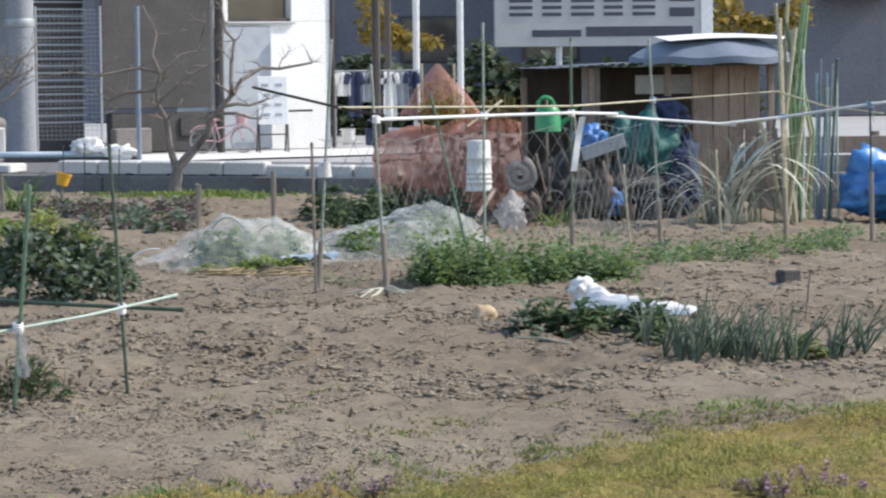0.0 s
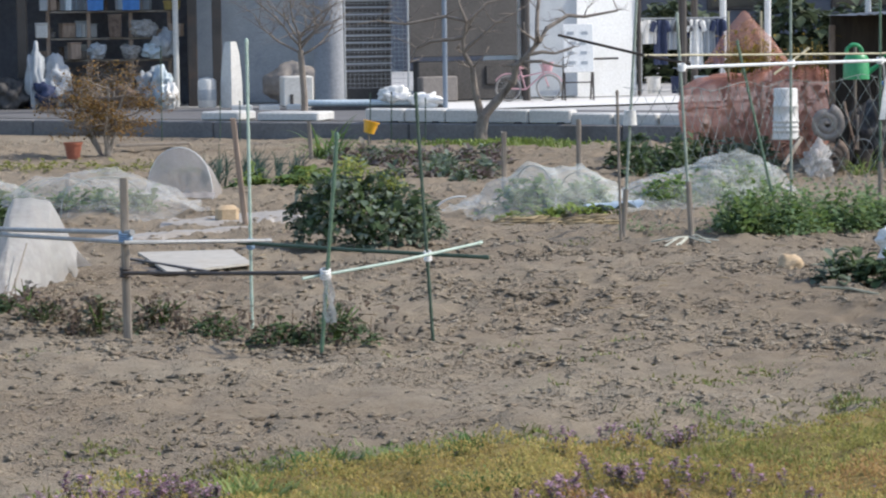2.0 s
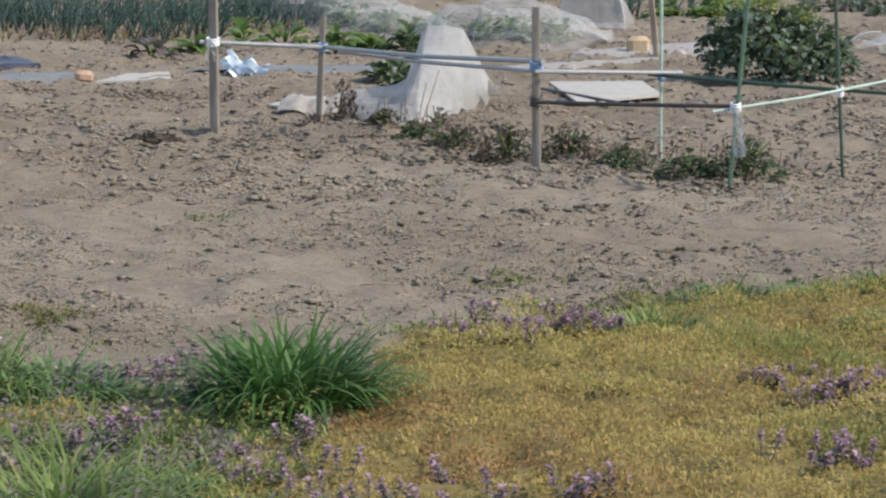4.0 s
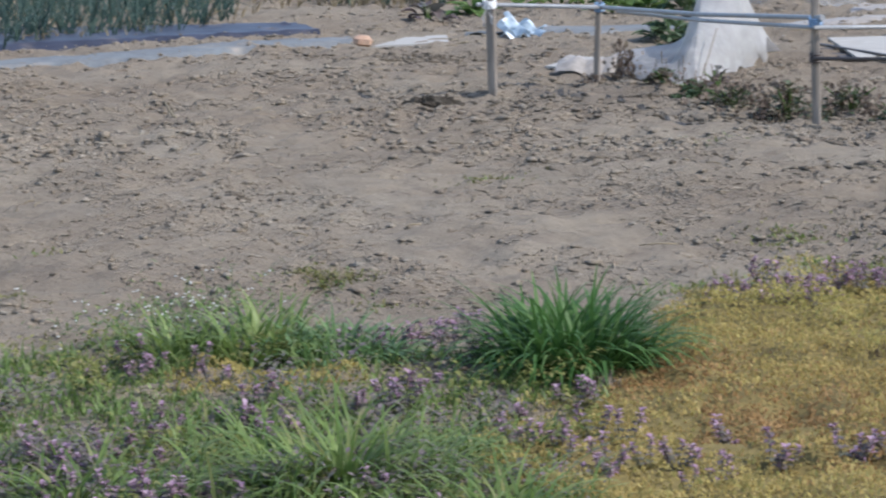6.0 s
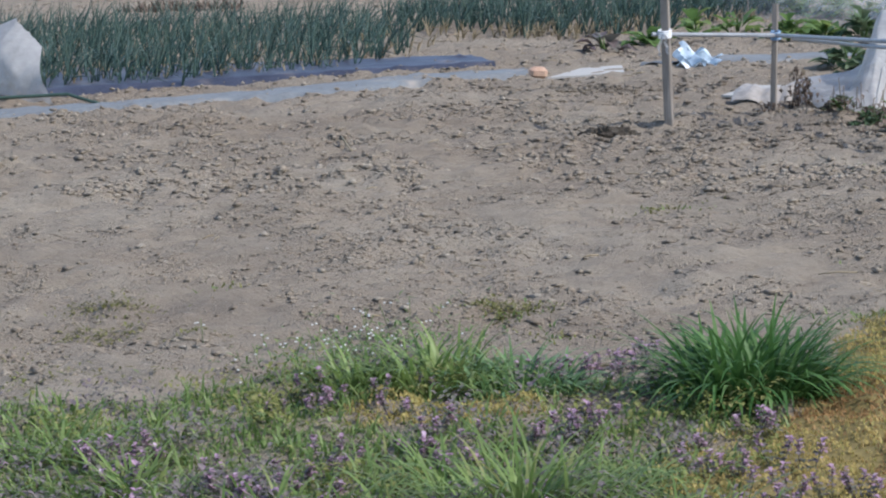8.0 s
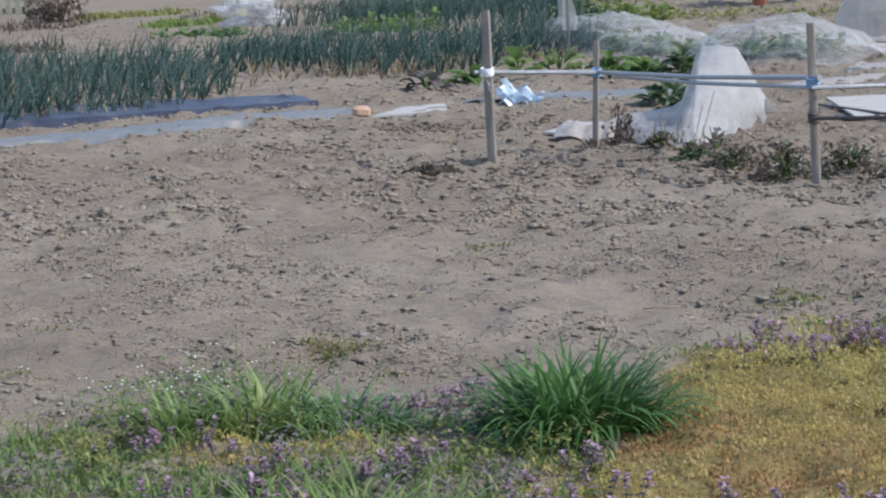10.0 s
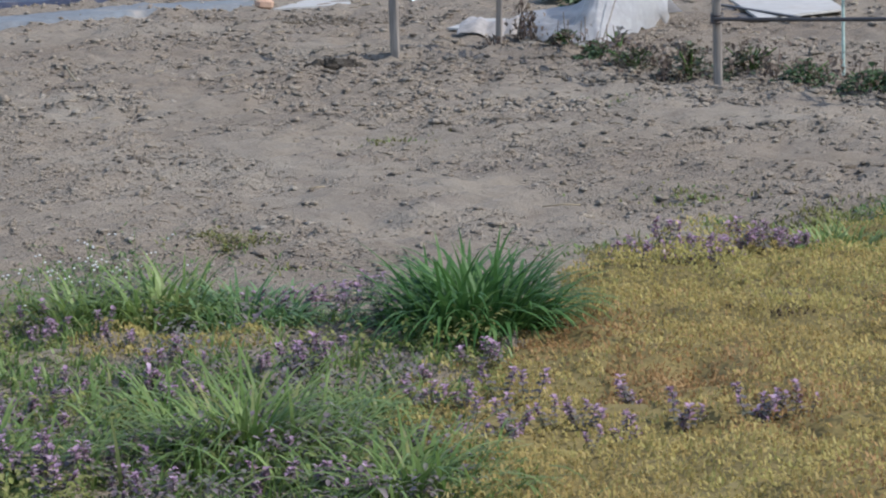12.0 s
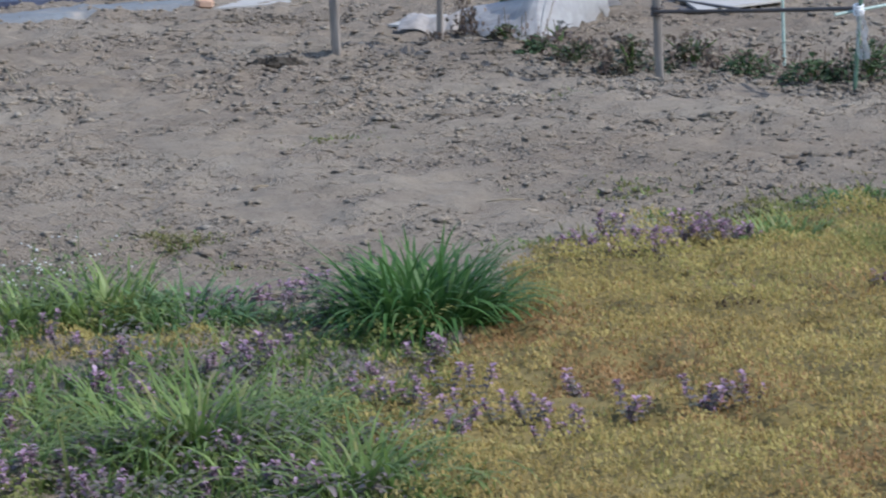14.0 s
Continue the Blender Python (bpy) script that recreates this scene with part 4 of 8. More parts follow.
BORDER_FLOWERS = (
    ((-1.1, 7.05), (-1.06, 7.09), 0.03, 8), ((-0.92, 6.87), (-0.54, 6.8), 0.045, 26), ((-0.9, 7.13), (-0.86, 7.2), 0.04, 8), ((-0.53, 7.23), (-0.5, 7.28), 0.03, 5), ((-0.36, 6.98), (0.0, 7.06), 0.045, 18),
    ((-1.6, 7.48), (-1.38, 7.52), 0.05, 20), ((-1.62, 8.45), (-1.5, 8.75), 0.06, 28), ((-1.88, 7.42), (-1.7, 7.2), 0.06, 22), ((-2.1, 7.2), (-2.0, 7.25), 0.06, 12), ((-2.32, 7.75), (-2.22, 7.95), 0.09, 22))
GRASS_FLOWERS = (
    ((-1.98, 6.22), (-1.5, 6.1), 0.08, 44), ((-1.4, 6.3), (-1.0, 6.05), 0.08, 16), ((-2.58, 7.05), (-2.48, 6.65), 0.1, 34), ((-2.33, 6.7), (-2.1, 6.88), 0.09, 34), ((-2.25, 6.3), (-1.85, 6.36), 0.08, 28),
    ((-1.75, 8.45), (-1.65, 8.5), 0.05, 8), ((-3.0, 7.1), (-2.7, 7.2), 0.12, 14), ((-1.12, 7.5), (-0.8, 7.5), 0.06, 7))
for (x0, y0), (x1, y1), sc, n in MOSS_FLOWERS + BORDER_FLOWERS + GRASS_FLOWERS:
    for _ in range(round(n * (0.5 if y0 > 7.3 and x0 > -0.7 else 0.38))):
        t = R.random()
        x, y = x0 + (x1 - x0) * t + R.gauss(0, sc), y0 + (y1 - y0) * t + R.gauss(0, sc * 1.6)
        x, y = 0.968 * x, 0.968 * y
        k = uni(0.6, 1.05)
        f = copy_thing(R.choice(FORMS), pose(x, y, height(x, y), 0, 0, uni(0, 360)))
        f.scale = (k, k, k)
for f in FORMS:
    for o in (*f.children_recursive, f):
        bpy.data.objects.remove(o)

# shepherd's-purse like weeds with tiny white heads
g, s = Geo(), Geo()
for _ in range(48):
    x, y = R.gauss(-2.4, 0.22), R.gauss(8.6, 0.35)
    h = uni(0.03, 0.09)
    z = height(x, y)
    s.tube([(x, y, z), (x + uni(-0.03, 0.03), y, z + h)], 0.0013, 4)
    for _ in range(R.randint(1, 3)):
        g.lump((x + uni(-0.025, 0.025), y + uni(-0.03, 0.03), z + h + uni(-0.03, 0.01)), (0.005, 0.005, 0.003), 0.2, 0)
whole("white_weed_heads", g, "white_petal", "tiny white flower heads of field weeds", "wildflower", "stuff")
for _ in range(700):
    x, y = R.gauss(-2.36, 0.2), R.gauss(8.55, 0.35)
    s.leaf((x, y, height(x, y) + uni(0.0, 0.03)), uni(0, 6.28), uni(0.1, 1.2), uni(0.02, 0.045), 0.008, 0.8)
whole("white_weed_stems", s, "crop", "thin green stalks of flowering field weeds", "wildflower", "stuff")

# scattered weeds on the bare soil
g, g2 = Geo(), Geo()
for cx, cy, r, n in ((-2.07, 9.35, 0.09, 110), (-0.51, 10.35, 0.13, 90), (-0.98, 13.45, 0.16, 60), (-1.96, 11.95, 0.1, 70), (-1.85, 12.1, 0.1, 50), (-0.94, 13.35, 0.1, 40), (-0.52, 10.4, 0.1, 60),
                      (1.85, 13.55, 0.1, 50), (2.0, 11.85, 0.12, 90), (1.58, 12.5, 0.12, 60), (1.3, 13.4, 0.12, 50), (2.32, 12.25, 0.12, 80), (2.82, 12.5, 0.14, 70), (2.25, 12.1, 0.16, 90),
                      (1.98, 11.8, 0.15, 70), (1.35, 11.7, 0.1, 40), (-0.55, 10.5, 0.15, 70), (0.86, 10.3, 0.12, 70), (-3.3, 9.9, 0.1, 40), (2.4, 19.3, 0.2, 120), (0.75, 13.0, 0.15, 60), (-1.8, 9.0, 0.1, 40)):
    for _ in range(n):
        a, d = uni(0, 6.28), abs(R.gauss(0, r))
        x, y = cx + d * math.cos(a) * 1.3, cy + d * math.sin(a)
        (g if R.random() < 0.7 else g2).blade((x, y, height(x, y)), uni(0, 6.28), uni(0.012, 0.034), 0.009, uni(0.4, 1.3), uni(0.2, 1.2), 2)
for _ in range(150):
    i = R.randrange(len(EDGE_X) - 1)
    t = R.random()
    cx, cy = EDGE_X[i] + (EDGE_X[i + 1] - EDGE_X[i]) * t, EDGE_Y[i] + (EDGE_Y[i + 1] - EDGE_Y[i]) * t + uni(-0.15, 0.12) + abs(R.gauss(0, 0.28))
    if not -1.2 < cx < 5.2:
        continue
    q = R.random()
    for _ in range(R.randint(14, 60)):
        x, y = cx + R.gauss(0, 0.06), cy + R.gauss(0, 0.05)
        (g if q < 0.6 else g2).blade((x, y, height(x, y)), uni(0, 6.28), uni(0.012, 0.045), 0.008, uni(0.3, 1.3), uni(0.2, 1.2), 2)
dusky = Geo()
for cx, cy, r, n in ((-3.56, 9.5, 0.1, 520), (-3.46, 9.1, 0.09, 420), (-3.1, 9.05, 0.05, 90), (-2.08, 9.44, 0.08, 560), (-2.75, 8.1, 0.12, 160), (-3.3, 8.15, 0.16, 240), (-3.75, 8.6, 0.12, 240)):
    for _ in range(n // 2):
        x, y = cx + R.gauss(0, r), cy + R.gauss(0, r * 0.7)
        low = math.exp(-((x - cx) ** 2 + (y - cy) ** 2) / (1.5 * r * r))
        dusky.leaf((x, y, height(x, y) + uni(0.0, 0.035) * low), uni(0, 6.28), uni(-0.2, 1.0), uni(0.012, 0.028), uni(0.005, 0.011), 0.8, 0.4)
whole("straggling_weeds", dusky, "weed_mat", "low mats of brownish-olive weeds on bare soil", "weeds", "stuff")
whole("soil_weeds", g, "weed_mat", "small olive weeds in mats on bare soil", "weeds", "stuff")
whole("green_weeds", g2, "grass", "small green weeds on bare soil", "weeds", "stuff")
g = Geo()
for _ in range(260):
    y = uni(7, 24)
    x = uni(-0.34, 0.36) * y
    if in_moss(x, y) or in_green(x, y):
        continue
    a, l = uni(0, 6.28), uni(0.04, 0.16)
    dx, dy = 0.5 * l * math.cos(a), 0.5 * l * math.sin(a)
    z = max(height(x, y), height(x - dx, y - dy), height(x + dx, y + dy))
    g.tube([(x - dx, y - dy, z + 0.003), (x, y, z + 0.008), (x + dx, y + dy, z + 0.004)], 0.0025, 4)
g.tube([(-4.25, 15.2, 0.02), (-4.05, 14.6, 0.03), (-3.9, 14.2, 0.02)], 0.006, 4)
whole("straw_bits", g, "straw", "dry straw stalks lying on the soil", "straw", "stuff")


# ---- posts, rails and canes of the vegetable plot ----
def post(name, x, y, h, size, material, label, top=(0, 0), group="wooden stakes", category="stake"):
    """A weathered stake, slightly off plumb, its point in the soil and its head splintered."""
    z = height(x, y)
    ob = thing(name, (x, y, z), label, category, group)
    g = Geo()
    a = size / 2
    ring = lambda cx, cy, cz, k: [(cx + sx * a * k * uni(0.92, 1.08), cy + sy * a * k * uni(0.92, 1.08), cz + uni(-0.006, 0.006)) for sx, sy in ((-1, -0.7), (-0.7, -1), (0.7, -1), (1, -0.7), (1, 0.7), (0.7, 1), (-0.7, 1), (-1, 0.7))]
    vs = []
    for t, k in ((-0.12, 0.4), (0.0, 1.0), (0.3, 1.0), (0.65, 0.97), (1.0, 0.95)):
        vs += ring(top[0] * max(0, t), top[1] * max(0, t), t * h if t > 0 else t, k)
    fs = [(r * 8 + k, r * 8 + (k + 1) % 8, r * 8 + 8 + (k + 1) % 8, r * 8 + 8 + k) for r in range(4) for k in range(8)] + [tuple(range(32, 40))]
    g.add(vs, fs)
    part("shaft", g, material, ob)
    return ob


def cane(x, y, h, r, material, label, lean=(0, 0), sleeve=0.0):
    """A plastic-coated garden cane with raised rings and a rounded cap."""
    z = height(x, y)
    ob = thing("garden_cane", (x, y, z), label, "garden cane", "garden canes")
    g = Geo()
    pts, rad, n = [], [], max(5, int(h / 0.11))
    for i in range(n + 1):
        t = i / n
        for dt, k in ((0, 1.0), (0.25 / n, 1.22), (0.4 / n, 1.0)):
            if t + dt <= 1:
                pts.append((lean[0] * (t + dt), lean[1] * (t + dt), -0.1 + (h + 0.1) * (t + dt)))
                rad.append(r * k)
    g.tube(pts, rad, 7)
    part("shaft", g, material, ob)
    part("cap", Geo().lathe([(r * 1.25, 0), (r * 1.25, 0.02), (r * 0.8, 0.032), (0.0005, 0.036)], 8, (lean[0], lean[1], h - 0.004)), material, ob)
    if sleeve:
        part("sleeve", Geo().tube([(0, 0, -0.05), (lean[0] * sleeve / h, lean[1] * sleeve / h, sleeve)], r * 2.0, 8), "old_wood", ob, "weathered wooden stub bound to the cane")
    return ob


def tie(p, r, material="blue_tape", tails=0, length=0.15):
    """A wrapped binding about a joint, with loose ends."""
    ob = thing("binding", p, "knotted binding on a joint with loose ends", "binding", "bindings on the fence")
    g = Geo()
    for k in range(4):
        g.tube([(r * math.cos(a), r * math.sin(a), (k - 1.5) * 0.012 + 0.006 * math.sin(a)) for a in [j * 0.7 for j in range(10)]], 0.006, 5)
    part("wrap", g, material, ob)
    for k in range(tails):
        w, x, z, vs = 0.008, uni(-0.03, 0.03), 0.0, []
        for i in range(6):
            vs += [(x - w, -r - 0.005 + uni(-0.008, 0.008), z), (x + w * uni(0.6, 1.2), -r - 0.005 + uni(-0.01, 0.01), z - uni(0, 0.01))]
            x, z = x + uni(-0.015, 0.015), z - length / 5 * uni(0.8, 1.2)
        tg = Geo()
        tg.add(vs, [(2 * i, 2 * i + 1, 2 * i + 3, 2 * i + 2) for i in range(5)])
        part("loose_end", tg, "clear_bag", ob)
    return ob


def rail(name, pts, r, material, label, n=8):
    ob = thing(name, pts[0], label, "rail", "plot rails")
    o = Vector(pts[0])
    sm = []
    for a, b in zip(pts[:-1], pts[1:]):
        for i in range(6):
            sm.append(Vector(a).lerp(Vector(b), i / 6) - o)
    sm.append(Vector(pts[-1]) - o)
    part("pipe", Geo().tube(sm, r, n), material, ob)
    end = (sm[-1] - sm[-2]).normalized()
    part("end_cap", Geo().tube([sm[-1] - end * 0.02, sm[-1] + end * 0.012], r * 1.25, n), material, ob)
    return ob


post("wooden_post", -2.48, 15.85, 0.84 - height(-2.48, 15.85), 0.05, "old_wood", "grey weathered square corner post of the plot rail", (0.0, 0.02))
post("wooden_post", -0.56, 14.04, 0.79 - height(-0.56, 14.04), 0.042, "old_wood", "grey weathered square post carrying the plot rails", (-0.005, 0.02))
post("wooden_post", -1.92, 16.2, 0.62 - height(-1.92, 16.2), 0.035, "old_wood", "grey weathered thin post of the plot rail", (0.03, 0.01))
cane(0.065, 14.54, 1.49, 0.0085, "mint_cane", "tall pale mint-green plastic cane in the soil", (0.0, 0.0))
cane(0.375, 13.2, 1.03, 0.0095, "green_cane", "green plastic cane with a white rag tied on", (0.10, 0.0))
cane(0.968, 13.84, 1.23, 0.0085, "dark_cane", "thin dark green cane standing in bare soil", (-0.075, 0.0))
rail("rail_pipe", [(-2.55, 15.80, 0.495), (-1.88, 16.15, 0.44), (-1.2, 15.05, 0.47), (-0.53, 13.99, 0.523)], 0.0125, "grey_pipe", "grey plastic pipe lashed to the posts as upper rail")
rail("rail_pipe", [(-1.78, 16.1, 0.418), (-1.2, 15.02, 0.44), (-0.56, 13.98, 0.475), (0.16, 14.52, 0.425)], 0.0105, "grey_pipe", "grey plastic pipe lashed to the posts as second rail")
rail("rail_pipe", [(0.0, 14.5, 0.42), (0.62, 14.1, 0.40), (1.24, 13.9, 0.37)], 0.010, "dark_cane", "dark thin rail running out past the canes")
rail("rail_pipe", [(-0.57, 13.99, 0.32), (-0.1, 13.7, 0.335), (0.42, 13.19, 0.375)], 0.010, "dark_steel", "dark thin lower rail between post and cane")
rail("rail_pipe", [(0.30, 13.16, 0.352), (0.75, 13.4, 0.40), (1.2, 13.8, 0.452)], 0.0075, "mint_cane", "pale green cane tied across at a slant")
tie((-2.48, 15.82, 0.495), 0.036, "white_cloth", 2, 0.12)
tie((-0.56, 14.02, 0.50), 0.032, "blue_tape")
tie((-1.89, 16.17, 0.44), 0.027, "blue_tape")
tie((-0.56, 14.02, 0.325), 0.03, "dark_steel")
tie((0.41, 13.19, 0.37), 0.022, "white_cloth", 4, 0.22)
tie((0.94, 13.83, 0.39), 0.016, "white_cloth")
tie((0.065, 14.52, 0.41), 0.018, "blue_tape")
for x, y, h, t in ((0.06, 21.45, 0.80, (-0.08, 0)), (0.8, 29.9, 0.42, (-0.02, 0)), (2.37, 24.7, 0.5, (0, 0)), (3.51, 28.5, 0.5, (0, 0)), (3.32, 27.0, 0.55, (0, 0)), (-1.45, 24.0, 0.3, (0.02, 0))):
    post("garden_stake", x, y, h, 0.045, "old_wood" if x > 0.5 else "brown_wood", "brown wooden stake driven into the bed", t)


# ---- sheets, boards and films on the soil ----
def slab(name, corners, z, thick, material, label, category, tilt=0.0):
    """A flat board on the soil; its far edge is raised by tilt."""
    cx, cy = sum(c[0] for c in corners) / 4, sum(c[1] for c in corners) / 4
    ob = thing(name, (cx, cy, sum(height(*c) for c in corners) / 4 + z), label, category)
    g = Geo()
    lo = [(x - cx, y - cy, tilt if i > 1 else 0) for i, (x, y) in enumerate(corners)]
    g.add([*lo, *[(x, y, h + thick) for x, y, h in lo]], [(3, 2, 1, 0), (4, 5, 6, 7), (0, 1, 5, 4), (1, 2, 6, 5), (2, 3, 7, 6), (3, 0, 4, 7)])
    part("board", g, material, ob, smooth=False)
    return ob


b = slab("plywood_board", [(-0.43, 17.2), (0.09, 17.75), (-0.04, 18.55), (-0.66, 18.5)], 0.03, 0.014, "plywood", "pale weathered board propped low over the soil", "board", 0.02)
part("dark_batten", Geo().box((-0.2, -0.35, 0.022), (0.035, 1.2, 0.012), 27), "dark_steel", b, "dark batten lying across")
slab("plywood_board", [(-0.72, 18.0), (-0.50, 17.35), (-0.46, 17.5), (-0.64, 18.4)], 0.015, 0.012, "dark_screen", "dark strip of board under the pale one", "board")
slab("plywood_board", [(-3.82, 19.05), (-3.32, 19.3), (-3.45, 19.95), (-3.72, 19.75)], -0.004, 0.014, "plywood", "small pale board lying flat on the soil", "board", 0.0)
slab("plywood_board", [(-2.36, 17.2), (-2.0, 16.95), (-1.9, 17.5), (-2.2, 17.6)], 0.02, 0.012, "plywood", "thin pale board beside the row cover", "board", 0.02)
ob = thing("brick_block", (-3.9, 19.12, height(-3.9, 19.12)), "single orange-brown brick on the soil", "brick")
part("block", Geo().box((0, 0, 0.035), (0.125, 0.09, 0.08), 24, 0.022, (4, 6)), "brick", ob)
ob = thing("stone_block", (-0.08, 21.9, height(-0.08, 21.9)), "rounded tan stone beside a stake", "stone")
part("stone", Geo().box((0, 0, 0.06), (0.17, 0.15, 0.14), 12, 0.03), "sandstone", ob)
ob = thing("stone_block", (3.41, 17.07, height(3.41, 17.07)), "rough tan clod of stone on the soil", "stone")
part("stone", Geo().lump((0, 0, 0.03), (0.085, 0.07, 0.075), 0.3, 2), "sandstone", ob)
rail("garden_stick", [(5.31, 16.47, -0.03), (5.35, 16.5, 0.26)], 0.006, "old_wood", "thin grey stick standing in the soil", 6)
for a, b in (((3.8, 13.81), (4.23, 13.55)), ((3.31, 15.68), (3.58, 15.43))):
    c = ((a[0] + b[0]) / 2, (a[1] + b[1]) / 2)
    rail("garden_stick", [(*a, height(*a) + 0.012), (*c, height(*c) + 0.02), (*b, height(*b) + 0.012)], 0.009, "bamboo", "dry bent stick lying on the soil", 6)
ob = thing("twine_tangle", (3.08, 18.95, height(3.08, 18.95)), "tangle of pale frayed twine at the cane's foot", "twine")
for k in range(9):
    a = uni(2.4, 4.2) if k < 6 else uni(-0.6, 0.6)
    l, h = uni(0.12, 0.3), uni(0.02, 0.07)
    part("strand", Geo().tube([(0, 0, 0.05), (0.4 * l * math.cos(a), 0.6 * l * math.sin(a), h), (l * math.cos(a), l * 1.4 * math.sin(a), 0.012)], 0.006, 5), "dry_stalk", ob)
ob = thing("dark_block", (5.92, 18.75, height(5.92, 18.75)), "small dark square block standing on the soil", "block")
part("block", Geo().box((0, 0, 0.05), (0.14, 0.12, 0.10), 15, 0.008), "dark_screen", ob)
part("top_face", Geo().box((0, 0, 0.103), (0.13, 0.11, 0.006), 15, 0.002), "old_wood", ob)


def level(x, y):
    """The bed's height without its small relief."""
    return sum(height(x + 0.45 * a, y + 0.45 * b) for a in (-1, -0.5, 0, 0.5, 1) for b in (-1, -0.5, 0, 0.5, 1)) / 25


def film(name, edge_a, edge_b, material, label, lift=0.03, n=90, m=10, wave=0.005):
    """A mulch film laid along a bed between two edge lines, wrinkled and tucked in at its rims."""
    ax, ay = [p[0] for p in edge_a], [p[1] for p in edge_a]
    bx, by = [p[0] for p in edge_b], [p[1] for p in edge_b]
    ta, tb = np.linspace(0, 1, len(ax)), np.linspace(0, 1, len(bx))

    def at(u, v):
        x = np.interp(u, ta, ax) * (1 - v) + np.interp(u, tb, bx) * v
        y = np.interp(u, ta, ay) * (1 - v) + np.interp(u, tb, by) * v
        e = 0.05 * noise.noise(Vector((u * 30, v, 3))) * (abs(v - 0.5) * 2)
        z = level(x, y) + lift + wave * noise.noise(Vector((x * 7, y * 7, 8))) + wave * 1.2 * noise.noise(Vector((x * 2, y * 9, 1)))
        return x, y + e, height(x, y) - 0.012 if v in (0, 1) else max(z, height(x, y) + 0.004)
    cx, cy = float(np.mean(ax)), float(np.mean(ay))
    ob = thing(name, (cx, cy, 0), label, "mulch film")
    sheet, soil = Geo().grid(at, n, m), Geo()
    length = math.dist((ax[0], ay[0]), (ax[-1], ay[-1]))
    for _ in range(int(length * 34)):
        u, v = R.random(), R.choice((0.0, 0.0, 0.0, 0.0, 1.0, 1.0, R.random()))
        p = at(u, v)
        s = 0.005 + 0.012 * R.random() ** 3
        soil.lump((p[0] + uni(-0.05, 0.05), p[1] + R.gauss(-0.02 if v == 0.0 else 0.0, 0.05), p[2] + (0.02 if v in (0.0, 1.0) else s * 0.3)), (s * 1.6, s, s * 0.7), 0.4, 0)
    for g in (sheet, soil):
        g.v = [(p[0] - cx, p[1] - cy, p[2]) for p in g.v]
    part("sheet", sheet, material, ob)
    tagged(part("edge_soil", soil, "clod", ob, "clods holding down the film's edge"), kind="stuff")
    return ob


film("mulch_film", [(-8.0, 16.9), (-6.36, 17.6), (-5.16, 18.2), (-4.0, 19.3)], [(-8.1, 17.5), (-6.5, 18.1), (-5.5, 18.8), (-4.15, 19.85)], "clear_mulch", "strip of clear bluish mulch film dusted with soil")
film("mulch_film", [(-9.2, 18.1), (-7.6, 18.7), (-6.5, 19.25), (-4.42, 20.15)], [(-11.2, 20.5), (-8.8, 20.9), (-7.0, 21.0), (-4.75, 20.75)], "black_mulch", "black mulch film over the onion bed", 0.045, 110, 20, 0.007)
film("mulch_film", [(-3.0, 19.6), (-2.4, 19.6), (-1.3, 20.3)], [(-3.0, 20.1), (-2.4, 20.4), (-1.35, 20.8)], "clear_mulch", "short strip of clear mulch film on a bed", 0.03, 30, 6)
film("mulch_film", [(-0.6, 21.4), (0.2, 21.6), (0.55, 21.9)], [(-0.55, 21.9), (0.2, 22.9), (0.5, 23.0)], "dusty_film", "trodden pale film on the path", 0.02, 24, 6)
film("mulch_film", [(-1.6, 19.6), (-0.8, 20.3), (0.1, 20.9)], [(-1.6, 20.0), (-0.9, 20.7), (0.0, 21.15)], "dusty_film", "pale film strip between beds", 0.02, 24, 5)
ob = thing("film_scrap", (-2.85, 19.5, height(-2.85, 19.5)), "crumpled white and blue scrap of film on the soil", "film scrap")
part("sheet", Geo().grid(lambda u, v: (-0.14 + 0.3 * u + 0.03 * math.sin(9 * v), 0.1 * v + 0.03 * noise.noise(Vector((u * 6, v * 6, 2))), 0.01 + 0.16 * v * (1 - u * 0.7) + 0.03 * math.sin(u * 14)), 16, 10), "blue_film", ob)
part("flap", Geo().grid(lambda u, v: (-0.4 + 0.3 * u, 0.05 + 0.12 * v, 0.015 + 0.03 * abs(math.sin(5 * u + 3 * v))), 12, 8), "clear_mulch", ob)


# ---- row covers ----
def smooth(u, us, hs):
    """Heights eased from hoop to hoop, as slack cloth hangs."""
    for (a, h0), (b, h1) in zip(zip(us[:-1], hs[:-1]), zip(us[1:], hs[1:])):
        if u <= b:
            t = (u - a) / max(1e-6, b - a)
            return h0 + (h1 - h0) * t * t * (3 - 2 * t)
    return hs[-1]


